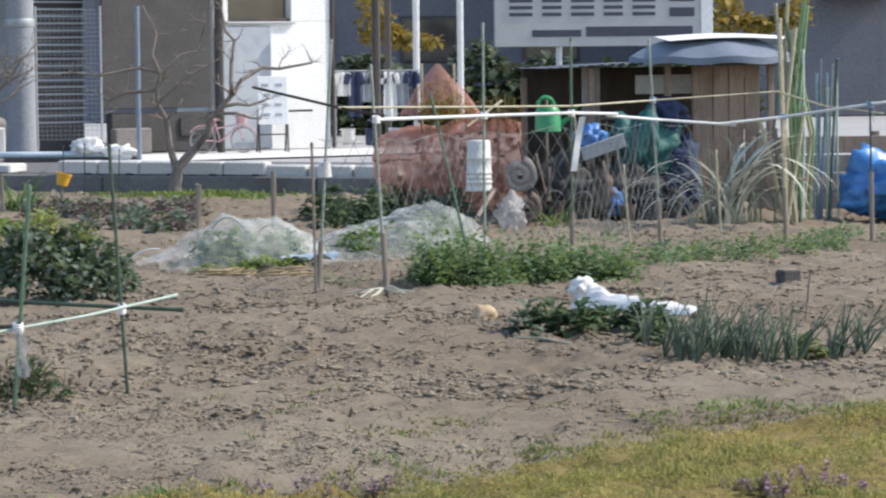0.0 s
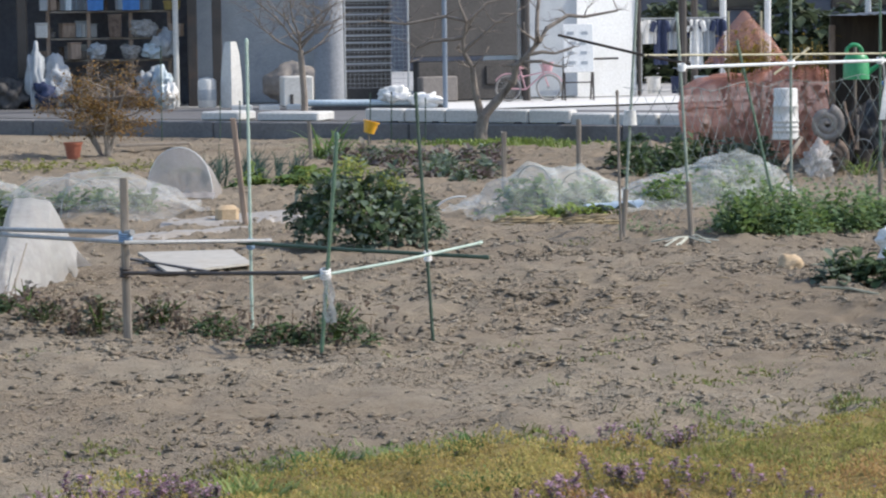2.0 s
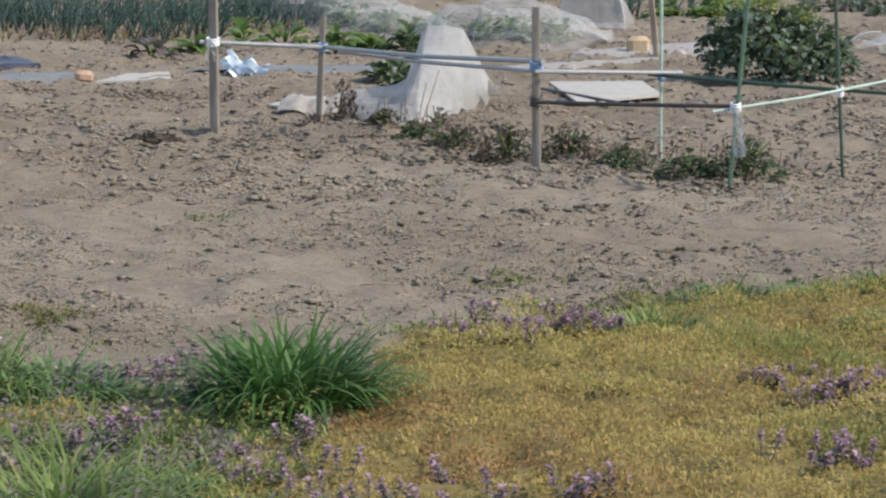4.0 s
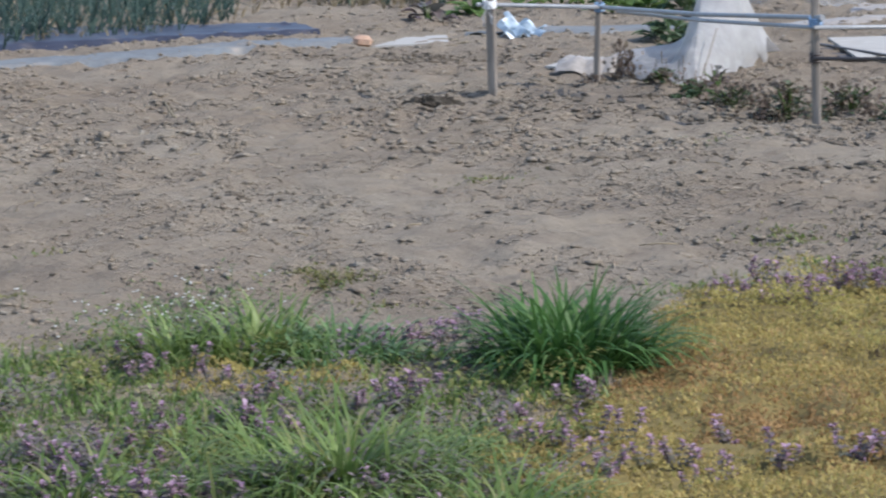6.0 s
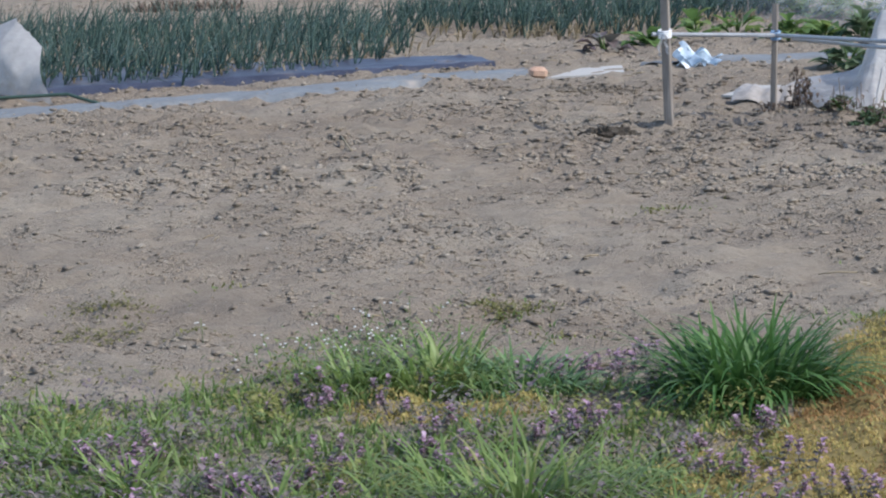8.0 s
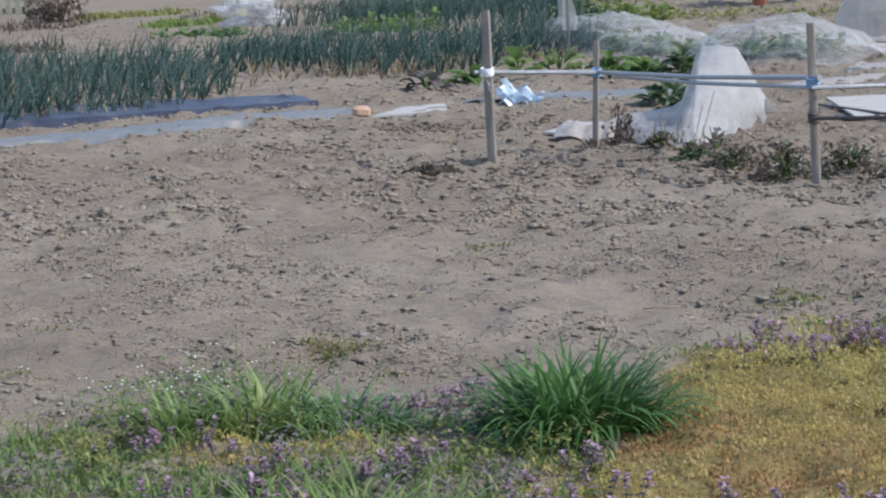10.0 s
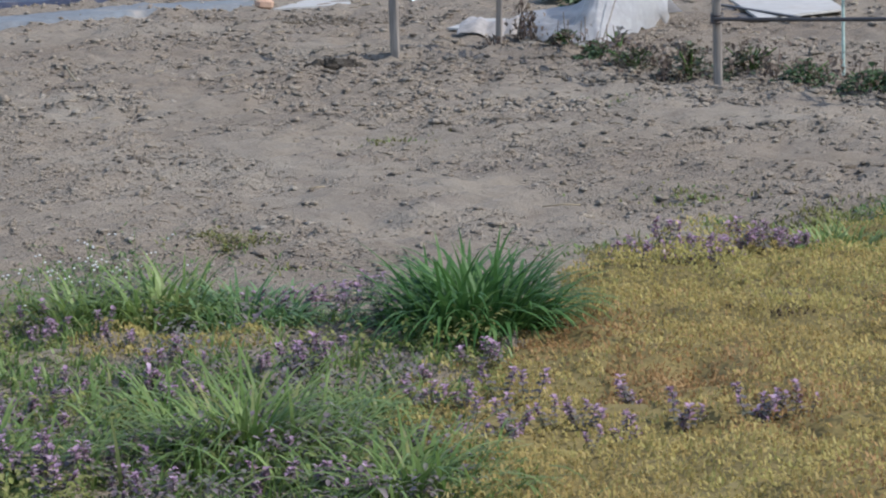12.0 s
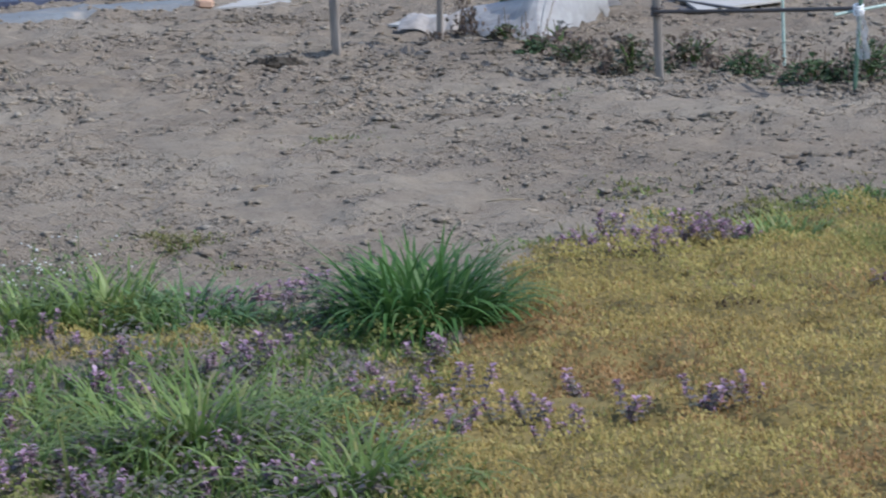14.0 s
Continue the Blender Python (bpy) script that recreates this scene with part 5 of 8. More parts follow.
def tunnel(name, axis, width, profile, material, label, hoops=(), n=120, m=46, folds=0.06, skirt=0.12, seed=1, hoop_mat="net_line"):
    """A netted row tunnel: axis from end to end, height profile along it, wrinkled cloth with a slack skirt, hoops inside."""
    (x0, y0), (x1, y1) = axis
    d = Vector((x1 - x0, y1 - y0, 0))
    side = Vector((-d.y, d.x, 0)).normalized()
    ob = thing(name, ((x0 + x1) / 2, (y0 + y1) / 2, 0), label, "row cover")
    o = Vector(((x0 + x1) / 2, (y0 + y1) / 2, 0))
    ps, ph = [p[0] for p in profile], [p[1] for p in profile]

    def at(u, v):
        w = width * (0.75 + 0.25 * math.sin(math.pi * min(1, max(0, u)))) * (1 + 0.2 * noise.noise(Vector((u * 5, 2, seed))))
        hgt = smooth(u, ps, ph)
        a = math.pi * v
        c, s = math.cos(a), max(0.0, math.sin(a))
        spread = w * 0.5 * (abs(c) ** 0.8) * (1 if c > 0 else -1)
        if v < 0.08 or v > 0.92:
            spread *= 1 + skirt * 3 * (0.5 + 0.5 * noise.noise(Vector((u * 9, v * 3, seed))))
        p = Vector((x0, y0, 0)) + d * u + side * spread
        f = folds * (0.9 * noise.noise(Vector((p.x * 1.7 + p.y * 0.7, p.y * 1.4, seed))) - 1.2 * abs(noise.noise(Vector((u * 4.0 + v * 1.8, v * 1.8 - u, seed + 3)))) + 0.12 * noise.noise(Vector((p.x * 8, p.y * 5, seed + 8))) + 0.3)
        p.z = height(p.x, p.y) + 0.012 + hgt * s ** 0.75 + f * (0.3 + s)
        p += side * f * 0.8 - o
        p.z = max(p.z, height(p.x + o.x, p.y + o.y) + 0.006)
        return p
    part("cloth", Geo().grid(at, n, m), material, ob)
    for u in hoops:
        hgt, w = float(np.interp(u, ps, ph)) - 0.012, width * 0.5 * 0.95
        pts = []
        for k in range(13):
            a = math.pi * k / 12
            q = Vector((x0, y0, 0)) + d * u + side * (w * math.cos(a)) - o
            q.z = max(0.0, hgt * math.sin(a) ** 0.75) - (0.05 if k in (0, 12) else 0)
            pts.append(q)
        part("hoop", Geo().tube(pts, 0.005, 6), hoop_mat, ob)
    return ob


tunnel("row_cover", ((1.75, 22.1), (3.12, 22.5)), 0.95, [(0, 0.02), (0.15, 0.09), (0.3, 0.22), (0.46, 0.37), (0.58, 0.31), (0.72, 0.31), (0.86, 0.24), (1, 0.04)], "net_green", "slack whitish-green insect net over a low bed", (0.46, 0.74), seed=2, folds=0.03)
tunnel("row_cover", ((2.9, 22.4), (4.5, 23.7)), 0.95, [(0, 0.04), (0.2, 0.08), (0.4, 0.17), (0.66, 0.29), (0.8, 0.32), (0.92, 0.24), (1, 0.05)], "net_green", "slack whitish-green insect net humped over plants", (0.4, 0.64, 0.85), seed=5, folds=0.04)
tunnel("row_cover", ((-3.3, 25.6), (-1.75, 23.5)), 0.85, [(0, 0.25), (0.2, 0.33), (0.5, 0.24), (0.8, 0.17), (1, 0.08)], "net_white", "sagging white insect net tunnel over a bed", (0.2, 0.5), seed=9, folds=0.05)
tunnel("row_cover", ((-1.85, 23.9), (-0.42, 22.4)), 0.95, [(0, 0.08), (0.25, 0.27), (0.45, 0.33), (0.7, 0.2), (1, 0.02)], "net_white", "sagging white insect net with folds", (0.25, 0.52), seed=14, folds=0.06, skirt=0.22)
ob = thing("row_cover", (-0.5, 24.6, 0), "upright arched end of a white net tunnel", "row cover", turn=-8)
ARCH = lambda a: (0.29 * math.cos(a), 0.45 * max(0.0, math.sin(a)) ** 0.82)
part("end_cloth", Geo().grid(lambda u, v: (ARCH(math.pi * u)[0] * (1 - 0.92 * v), -0.01 - 0.02 * v + 0.012 * noise.noise(Vector((u * 7, v * 5, 1))), -0.01 + ARCH(math.pi * u)[1] * (1 - 0.92 * v) + 0.01 * v), 40, 10), "net_end", ob)
part("cloth", Geo().grid(lambda u, v: (ARCH(math.pi * u)[0] * (1 + 0.05 * v) + 0.02 * v, 0.34 * v, -0.01 + ARCH(math.pi * u)[1] * (1 - 0.42 * v * v) + 0.012 * noise.noise(Vector((u * 9, v * 4, 7))) * v), 40, 10), "net_dense", ob)
part("hoop", Geo().tube([(ARCH(math.pi * k / 18)[0], 0.0, ARCH(math.pi * k / 18)[1] - (0.06 if k in (0, 18) else 0.004)) for k in range(19)], 0.005, 6), "white_pipe", ob)
part("loose_hem", Geo().grid(lambda u, v: (-0.3 + 0.62 * u, -0.02 - 0.1 * v + 0.03 * noise.noise(Vector((u * 9, v, 3))), 0.05 - 0.045 * v + 0.02 * abs(noise.noise(Vector((u * 14, v * 3, 2))))), 30, 5), "net_dense", ob)


def draped(name, low, high, material, label, n=70, m=26, folds=0.03, seed=3, back_dx=0.06):
    """A stiff fleece sheet that stands between a lower and an upper line, with long soft folds."""
    t = np.linspace(0, 1, len(low))
    lo, hi = np.array(low), np.array(high)
    o = lo.mean(0) * (1, 1, 0)
    ob = thing(name, tuple(o), label, "row cover")

    def at(u, v):
        a = np.array([np.interp(u, t, lo[:, k]) for k in range(3)])
        b = np.array([np.interp(u, t, hi[:, k]) for k in range(3)])
        p = a * (1 - v) + b * v - o
        f = folds * (noise.noise(Vector((u * 7 + v * 2, v * 2.2, seed))) - 0.9 * abs(noise.noise(Vector((u * 12 - v * 3, v * 3, seed + 4)))) + 0.1 * noise.noise(Vector((u * 30, v * 9, seed))))
        f *= min(1.0, (1 - u) * 6)
        return p[0] + f, p[1] - 0.14 * math.sin(math.pi * v) + f * 2, p[2] + 0.4 * f + (height(p[0] + o[0], p[1] + o[1]) + 0.022) * (1 - v)
    front = part("cloth", Geo().grid(at, n, m), material, ob)
    back = Geo().grid(lambda u, v: tuple(Vector(at(u, 1)) * (1 - v) + (Vector(at(u, 1)) + Vector((back_dx, 0.55, -at(u, 1)[2] + 0.02))) * v), n, 8)
    part("cloth", back, material, ob)
    return ob


ob = draped("fleece_cover", [(-1.9, 17.0, 0), (-1.8, 16.55, 0), (-1.66, 16.2, 0), (-1.5, 15.98, 0), (-1.4, 15.94, 0), (-1.31, 15.97, 0), (-1.2, 16.35, 0), (-1.07, 16.85, 0), (-0.98, 17.25, 0)],
            [(-1.88, 17.1, 0.10), (-1.72, 17.12, 0.12), (-1.55, 17.14, 0.14), (-1.45, 17.15, 0.2), (-1.405, 17.15, 0.42), (-1.36, 17.15, 0.5), (-1.25, 17.15, 0.51), (-1.13, 17.15, 0.48), (-0.99, 17.3, 0.16)], "cover_sheet",
            "white fleece row cover pulled up over a hoop, trailing on soil", folds=0.016)
part("hem", Geo().grid(lambda u, v: (-2.22 + 0.36 * u - ob.location.x, 16.6 + 0.45 * v - ob.location.y, height(-2.2 + 0.36 * u, 16.6) + 0.02 + 0.09 * math.sin(math.pi * v) * (0.6 + 0.5 * u) + 0.02 * noise.noise(Vector((u * 8, v * 5, 3)))), 18, 10), "dusty_film", ob, "thin grey end of the fleece")
part("hoop", Geo().tube([(0.13 * math.cos(a) - 1.25 - ob.location.x, 17.13 - ob.location.y, 0.49 * math.sin(a) ** 0.6 if 0 < a < 3.1 else -0.03) for a in [math.pi * k / 12 for k in range(13)]], 0.006, 6), "mint_cane", ob)
part("prop", Geo().tube([(-1.3 - ob.location.x, 15.9 - ob.location.y, 0.0), (-1.26 - ob.location.x, 16.1 - ob.location.y, 0.14), (-1.225 - ob.location.x, 16.35 - ob.location.y, 0.29)], 0.005, 6), "old_wood", ob)
draped("fleece_cover", [(-8.6, 18.6, 0), (-8.1, 18.5, 0), (-7.7, 18.4, 0), (-7.22, 18.4, 0.0)], [(-8.6, 19.0, 0.36), (-8.1, 18.9, 0.40), (-7.62, 18.8, 0.56), (-7.36, 18.6, 0.36)], "cover_sheet", "white fleece cover standing over a hoop by the mulch", folds=0.014, back_dx=-0.3)
rail("garden_hose", [(-8.4, 18.0, 0.02), (-7.6, 18.05, 0.05), (-7.0, 18.1, 0.06), (-6.75, 18.0, 0.0)], 0.012, "dark_cane", "dark garden hose arched on the soil")
o = thing("flag_rag", (-3.06, 24.2, height(-3.06, 24.2)), "white rag hung on a thin stake", "rag")
part("stake", Geo().tube([(0, 0, -0.05), (0.0, 0, 0.62)], 0.006, 6), "old_wood", o)
part("cloth", Geo().grid(lambda u, v: (-0.05 + 0.05 * v + (0.03 + 0.13 * math.sin(2.4 * v)) * (u - 0.4), -0.012 + 0.03 * math.sin(u * 9 + v * 4), 0.66 - 0.44 * v), 12, 14), "net_dense", o)


# ---- crops ----
def onions(name, polygon, step, h, material, label, per=6, jitter=0.05, skip=0.06):
    """A bed of onions in rows: upright hollow leaves that fan out and bend over."""
    g = Geo()
    px, py = [p[0] for p in polygon], [p[1] for p in polygon]

    def inside(x, y):
        c, j = False, len(px) - 1
        for i in range(len(px)):
            if (py[i] > y) != (py[j] > y) and x < (px[j] - px[i]) * (y - py[i]) / (py[j] - py[i]) + px[i]:
                c = not c
            j = i
        return c
    for y in np.arange(min(py), max(py), step[1]):
        for x in np.arange(min(px), max(px), step[0]):
            x2, y2 = x + uni(-jitter, jitter), y + uni(-jitter, jitter)
            if not inside(x2, y2) or R.random() < skip:
                continue
            z = height(x2, y2)
            k = 0.8 + 0.4 * (0.5 + 0.5 * noise.noise(Vector((x2 * 1.5, y2 * 1.5, 6)))) 
            for _ in range(per):
                a, l, lean = uni(0, 6.28), h * k * uni(0.5, 1.2), uni(0.05, 0.5)
                dx, dy = math.cos(a) + 0.45, math.sin(a)
                b = lean + (uni(0.0, 0.5) if R.random() < 0.8 else uni(0.9, 2.0))
                p1 = (x2 + dx * math.sin(lean) * l * 0.5, y2 + dy * math.sin(lean) * l * 0.5, z + math.cos(lean) * l * 0.5)
                p2 = (p1[0] + dx * math.sin(b) * l * 0.5, p1[1] + dy * math.sin(b) * l * 0.5, p1[2] + math.cos(b) * l * 0.5)
                g.tube([(x2, y2, z), p1, p2], [0.0055, 0.005, 0.001], 4, False)
    return whole(name, g, material, label, "onion crop", "stuff")


onions("onion_bed", [(-11.0, 18.9), (-7.0, 19.3), (-6.0, 20.1), (-5.3, 21.3), (-5.8, 23.0), (-6.5, 24.2), (-6.9, 26.0), (-12.5, 26.5)], (0.2, 0.24), 0.34, "onion", "rows of blue-green onion plants on black film")
onions("onion_bed", [(-8.8, 18.5), (-6.4, 19.3), (-5.5, 20.3), (-5.2, 21.0), (-8.8, 19.8)], (0.22, 0.26), 0.27, "onion", "thin front rows of onion plants in the film", 4)
onions("onion_straw", [(-9.0, 18.9), (-6.3, 19.6), (-5.1, 20.4), (-5.3, 21.0), (-9.0, 20.4)], (0.2, 0.22), 0.11, "straw", "withered yellow leaves on the film", 2, 0.06, 0.3)
onions("onion_bed", [(-6.6, 24.2), (-5.2, 23.5), (-4.4, 23.0), (-3.8, 23.3), (-3.1, 24.5), (-2.72, 25.7), (-3.2, 27.2), (-5.0, 26.0), (-6.5, 26.4)], (0.16, 0.22), 0.37, "onion", "dense rows of tall blue-green onion plants", 7)
onions("onion_bed", [(-7.4, 31.2), (-3.6, 29.4), (-4.3, 34.5), (-6.8, 34.0)], (0.17, 0.3), 0.45, "onion", "far rows of blue-green onion plants", 6)
onions("onion_row", [(3.8, 14.9), (3.95, 14.1), (4.52, 13.95), (4.55, 14.5), (4.2, 14.9)], (0.1, 0.16), 0.32, "blue_leaf", "short row of blue-green onions in dry soil", 10, 0.05)
onions("onion_row", [(4.7, 14.05), (4.95, 14.05), (4.95, 14.4), (4.7, 14.4)], (0.11, 0.15), 0.32, "blue_leaf", "single tuft of blue-green onions in dry soil", 11, 0.04)
onions("onion_bed", [(-0.5, 26.5), (0.75, 26.0), (0.7, 28.5), (-0.4, 29.0)], (0.18, 0.35), 0.26, "onion", "sparse young onion plants", 5)
onions("onion_straw", [(-6.4, 23.6), (-4.5, 22.8), (-2.9, 24.3), (-3.1, 24.8), (-5.4, 23.8)], (0.16, 0.2), 0.14, "straw", "dry straw litter at the foot of the onions", 6)
onions("onion_straw", [(-11.0, 18.6), (-7.4, 19.3), (-5.55, 20.6), (-5.2, 22.3), (-7.2, 26.0), (-12.5, 25.0)], (0.35, 0.35), 0.15, "straw", "withered yellow onion tips among the bed", 3)


def leafy(g, x, y, n, reach, h, size, lobes=0.5, wide=0.6, z0=0.0):
    """Broad leaves about a crown; the outer ones spread, the inner ones stand."""
    z = height(x, y) + z0
    for i in range(n):
        a, k = uni(0, 6.28), R.random()
        r = reach * 0.55 * k
        g.leaf((x + r * math.cos(a), y + r * math.sin(a), z + h * (1 - k) * uni(0.3, 1.0)), a + uni(-0.5, 0.5), uni(0.1, 1.2) * (1 - k * 0.5), size * uni(0.6, 1.2), size * wide * uni(0.7, 1.2), uni(0.5, 1.6), lobes)


def plant(name, x, y, n, reach, h, size, material, label, group="", category="vegetable plant", stems=6, wide=0.65):
    ob = thing(name, (x, y, 0), label, category, group)
    g, s = Geo(), Geo()
    leafy(g, x, y, n, reach, h, size, 0.6, wide)
    for _ in range(stems):
        a, r = uni(0, 6.28), reach * uni(0.1, 0.5)
        s.tube([(x, y, height(x, y) - 0.02), (x + r * 0.5 * math.cos(a), y + r * 0.5 * math.sin(a), height(x, y) + h * 0.5), (x + r * math.cos(a), y + r * math.sin(a), height(x, y) + h * 0.85)], [0.008, 0.006, 0.003], 5)
    for k, m in ((g, material), (s, "crop")):
        k.v = [(p[0] - x, p[1] - y, p[2]) for p in k.v]
    part("foliage", g, material, ob)
    part("stem", s, "crop", ob)
    return ob


# the big brassica bush gone to seed
KALE_LOBES = ((-0.3, 0.0, 0.34, 0.14), (-0.16, -0.06, 0.42, 0.14), (-0.04, 0.06, 0.43, 0.14), (0.12, 0.0, 0.36, 0.14), (0.26, -0.06, 0.28, 0.14), (0.38, 0.05, 0.2, 0.13), (0.44, -0.05, 0.08, 0.12), (-0.42, 0.0, 0.2, 0.12), (-0.36, -0.1, 0.08, 0.13), (-0.2, -0.16, 0.2, 0.15), (0.02, -0.2, 0.2, 0.16), (0.22, -0.2, 0.12, 0.15), (0.02, -0.18, 0.04, 0.16), (0.3, -0.12, 0.04, 0.14), (0.0, 0.1, 0.25, 0.18))
ob = thing("kale_bush", (0.875, 19.35, 0), "dense blue-green kale bush with yellow-green flowering tops", "vegetable plant")
for nm, mat_, n, z0, z1, lo, hi, wide in (("foliage", "dark_crop", 420, 0.0, 0.5, 0.05, 0.1, 0.7), ("outer_foliage", "blue_leaf", 1500, 0.0, 0.5, 0.03, 0.09, 0.75), ("young_foliage", "crop", 1600, 0.16, 0.6, 0.015, 0.045, 0.6), ("seed_head", "yellow_leaf", 1300, 0.36, 0.66, 0.015, 0.035, 0.6)):
    g = Geo()
    for _ in range(n):
        a, c = uni(0, 6.28), uni(0.35, 1) if nm == "seed_head" else uni(-0.6, 1)
        lx, ly, lz, lr = R.choice(KALE_LOBES[:6] if nm == "seed_head" else KALE_LOBES)
        k = lr * (uni(1.0, 1.4) if nm == "seed_head" else uni(0.75, 1.2))
        q = math.sqrt(1 - c * c)
        x, y, z = lx + k * q * math.cos(a), ly + k * q * math.sin(a), max(0.015, lz + k * c * 0.95)
        if not z0 + 0.06 * noise.noise(Vector((x * 9, y * 9, 2))) < z < z1:
            continue
        if nm == "seed_head" and noise.noise(Vector((x * 5, y * 5, 8))) < -0.05:
            continue
        size = uni(lo, hi)
        g.leaf((x, y, z + (uni(0, 0.05) if nm == "seed_head" else 0)), a + uni(-0.9, 0.9), uni(-0.5, 1.2), size, size * wide * uni(0.7, 1.3), uni(0.4, 1.9), 0.9)
    tagged(part(nm, g, mat_, ob), kind="stuff")
g = Geo()
for _ in range(14):
    a, r = uni(0, 6.28), uni(0.1, 0.35)
    g.tube([(0, 0, -0.03), (r * 0.5 * math.cos(a), r * 0.5 * math.sin(a), 0.2), (r * math.cos(a), r * math.sin(a), 0.45)], [0.014, 0.01, 0.004], 5)
part("stem", g, "crop", ob)
ob.scale = (0.95, 0.95, 0.95)

for x, y, n, r, h in ((-1.04, 14.9, 26, 0.16, 0.1), (-0.72, 14.5, 42, 0.19, 0.17), (-0.42, 14.7, 30, 0.16, 0.13), (-0.13, 14.2, 38, 0.18, 0.12), (0.2, 13.65, 36, 0.19, 0.11), (0.46, 13.6, 52, 0.2, 0.17), (-1.25, 15.2, 18, 0.12, 0.08), (-1.5, 15.9, 12, 0.1, 0.07)):
    ob = plant("strawberry_plant", x, y, int(n * 5), r * 2.0, h * 1.15, 0.04, R.choice(("dark_crop", "berry_leaf", "berry_leaf")), "low dark green strawberry plant in dry soil", "strawberry row", wide=0.95)
    g = Geo()
    for _ in range(n * 3):
        g.leaf((R.gauss(0, r * 0.8), R.gauss(0, r * 0.7), height(x, y) + uni(0.0, h * 1.3)), uni(0, 6.28), uni(-0.9, 0.9), uni(0.02, 0.05), uni(0.012, 0.03), 1.5, 0.8)
    for _ in range(5):
        a, b = R.gauss(0, r * 0.5), R.gauss(0, r * 0.4)
        g.tube([(a, b, height(x, y)), (a + uni(-0.03, 0.03), b, height(x, y) + uni(0.08, 0.2))], 0.0025, 4)
    part("dead_foliage", g, "dead_leaf", ob, "withered brown leaves")
for x, y, h, n in ((-1.79, 16.36, 0.24, 90), (-1.74, 16.3, 0.15, 60), (-1.55, 15.95, 0.07, 40), (-1.95, 16.2, 0.06, 30), (-1.32, 15.9, 0.07, 40), (-0.85, 14.4, 0.16, 40), (-0.3, 14.35, 0.1, 30)):
    ob = thing("dry_stalk_plant", (x, y, height(x, y)), "withered brown stalk with curled dead leaves", "dead plant")
    g, s = Geo(), Geo()
    for k in range(3):
        s.tube([(0, 0, -0.02), (uni(-0.02, 0.02), uni(-0.02, 0.02), h * 0.5), (uni(-0.05, 0.05), uni(-0.03, 0.03), h * uni(0.8, 1.05))], [0.005, 0.004, 0.002], 5)
    for k in range(n):
        q = R.random()
        g.leaf((R.gauss(0, 0.022 + 0.03 * (1 - q)), R.gauss(0, 0.03), h * q), uni(0, 6.28), uni(-1.2, 0.6), uni(0.02, 0.05), uni(0.012, 0.025), 1.6, 0.8)
    part("stem", s, "brown_junk", ob)
    part("foliage", g, "dead_leaf", ob)
plant("dry_stalk_plant", -1.2, 15.95, 24, 0.16, 0.1, 0.06, "red_leaf", "withered low brown plant", "", "dead plant")
for x, y, n, mt in ((-2.45, 21.8, 34, "crop"), (-2.2, 22.0, 34, "crop"), (-1.85, 21.6, 34, "dark_crop"), (-1.75, 19.2, 36, "dark_crop"), (-1.55, 18.6, 34, "dark_crop"), (-3.6, 22.2, 22, "crop"), (-3.8, 21.2, 16, "red_leaf"), (-3.3, 22.6, 20, "crop"), (-3.0, 23.0, 18, "crop")):
    plant("cabbage_plant", x, y, n, 0.24, 0.16, 0.17, mt, "leafy green cabbage plant on a bed", "cabbages")

g, g2 = Geo(), Geo()
for _ in range(330):
    t = R.random()
    x, y = 3.5 + 1.55 * t + R.gauss(0, 0.08), 19.7 + 0.3 * t + R.gauss(0, 0.28)
    leafy(g if R.random() < 0.6 else g2, x, y, 20, 0.16, 0.40 * uni(0.4, 1.25) * (1 - 0.25 * t) * (0.75 + 0.7 * noise.noise(Vector((x * 2.5, y * 2.5, 4))) ** 2 + 0.3 * R.random()), 0.055, 0.4, 0.7)
for _ in range(150):
    t = R.random()
    x, y = 5.4 + 2.2 * t + R.gauss(0, 0.1), 20.9 + 1.6 * t + R.gauss(0, 0.25)
    leafy(g if R.random() < 0.8 else g2, x, y, 11, 0.13, 0.16, 0.05, 0.4, 0.7)
for _ in range(12):
    leafy(g, R.gauss(2.95, 0.1), R.gauss(19.9, 0.15), 8, 0.1, 0.07, 0.04, 0.4, 0.6)
for _ in range(26):
    leafy(g, R.gauss(7.9, 0.3), R.gauss(23.4, 0.3), 9, 0.12, 0.12, 0.06, 0.4, 0.6)
whole("pea_crop", g, "pea_leaf", "fresh green pea and bean plants in rows", "vegetable crop", "stuff")
whole("pea_tops", g2, "crop", "light green growing tips of the pea rows", "vegetable crop", "stuff")

for x, y, n, r in ((3.6, 16.0, 40, 0.26), (3.75, 15.85, 30, 0.22), (3.95, 16.1, 40, 0.26), (4.15, 15.95, 36, 0.24), (3.45, 15.95, 24, 0.2), (4.1, 15.4, 30, 0.2), (4.0, 15.15, 24, 0.18)):
    plant("cabbage_plant", x, y, n * 2, r, 0.19, 0.1, "blue_leaf" if x < 3.6 else "dark_crop", "dark blue-green brassica with drooping leaves", "brassica row")
plant("cabbage_plant", 4.62, 14.35, 40, 0.16, 0.17, 0.09, "lime_leaf", "yellow-green leafy plant among onions")
ob = thing("plastic_sack", (4.42, 17.2, height(4.42, 17.2)), "crumpled white plastic sack lying on the soil", "sack", turn=-52)
part("sack", Geo().grid(lambda u, v: (-0.45 + 0.95 * u + 0.03 * math.sin(8 * v), -0.11 + 0.2 * v, 0.02 + (0.15 - 0.10 * u) * math.sin(math.pi * v) ** 0.7 * (0.7 + 0.6 * abs(noise.noise(Vector((u * 7, v * 5, 3))))) * (1 - 0.2 * (u < 0.1))), 30, 16), "white_cloth", ob)
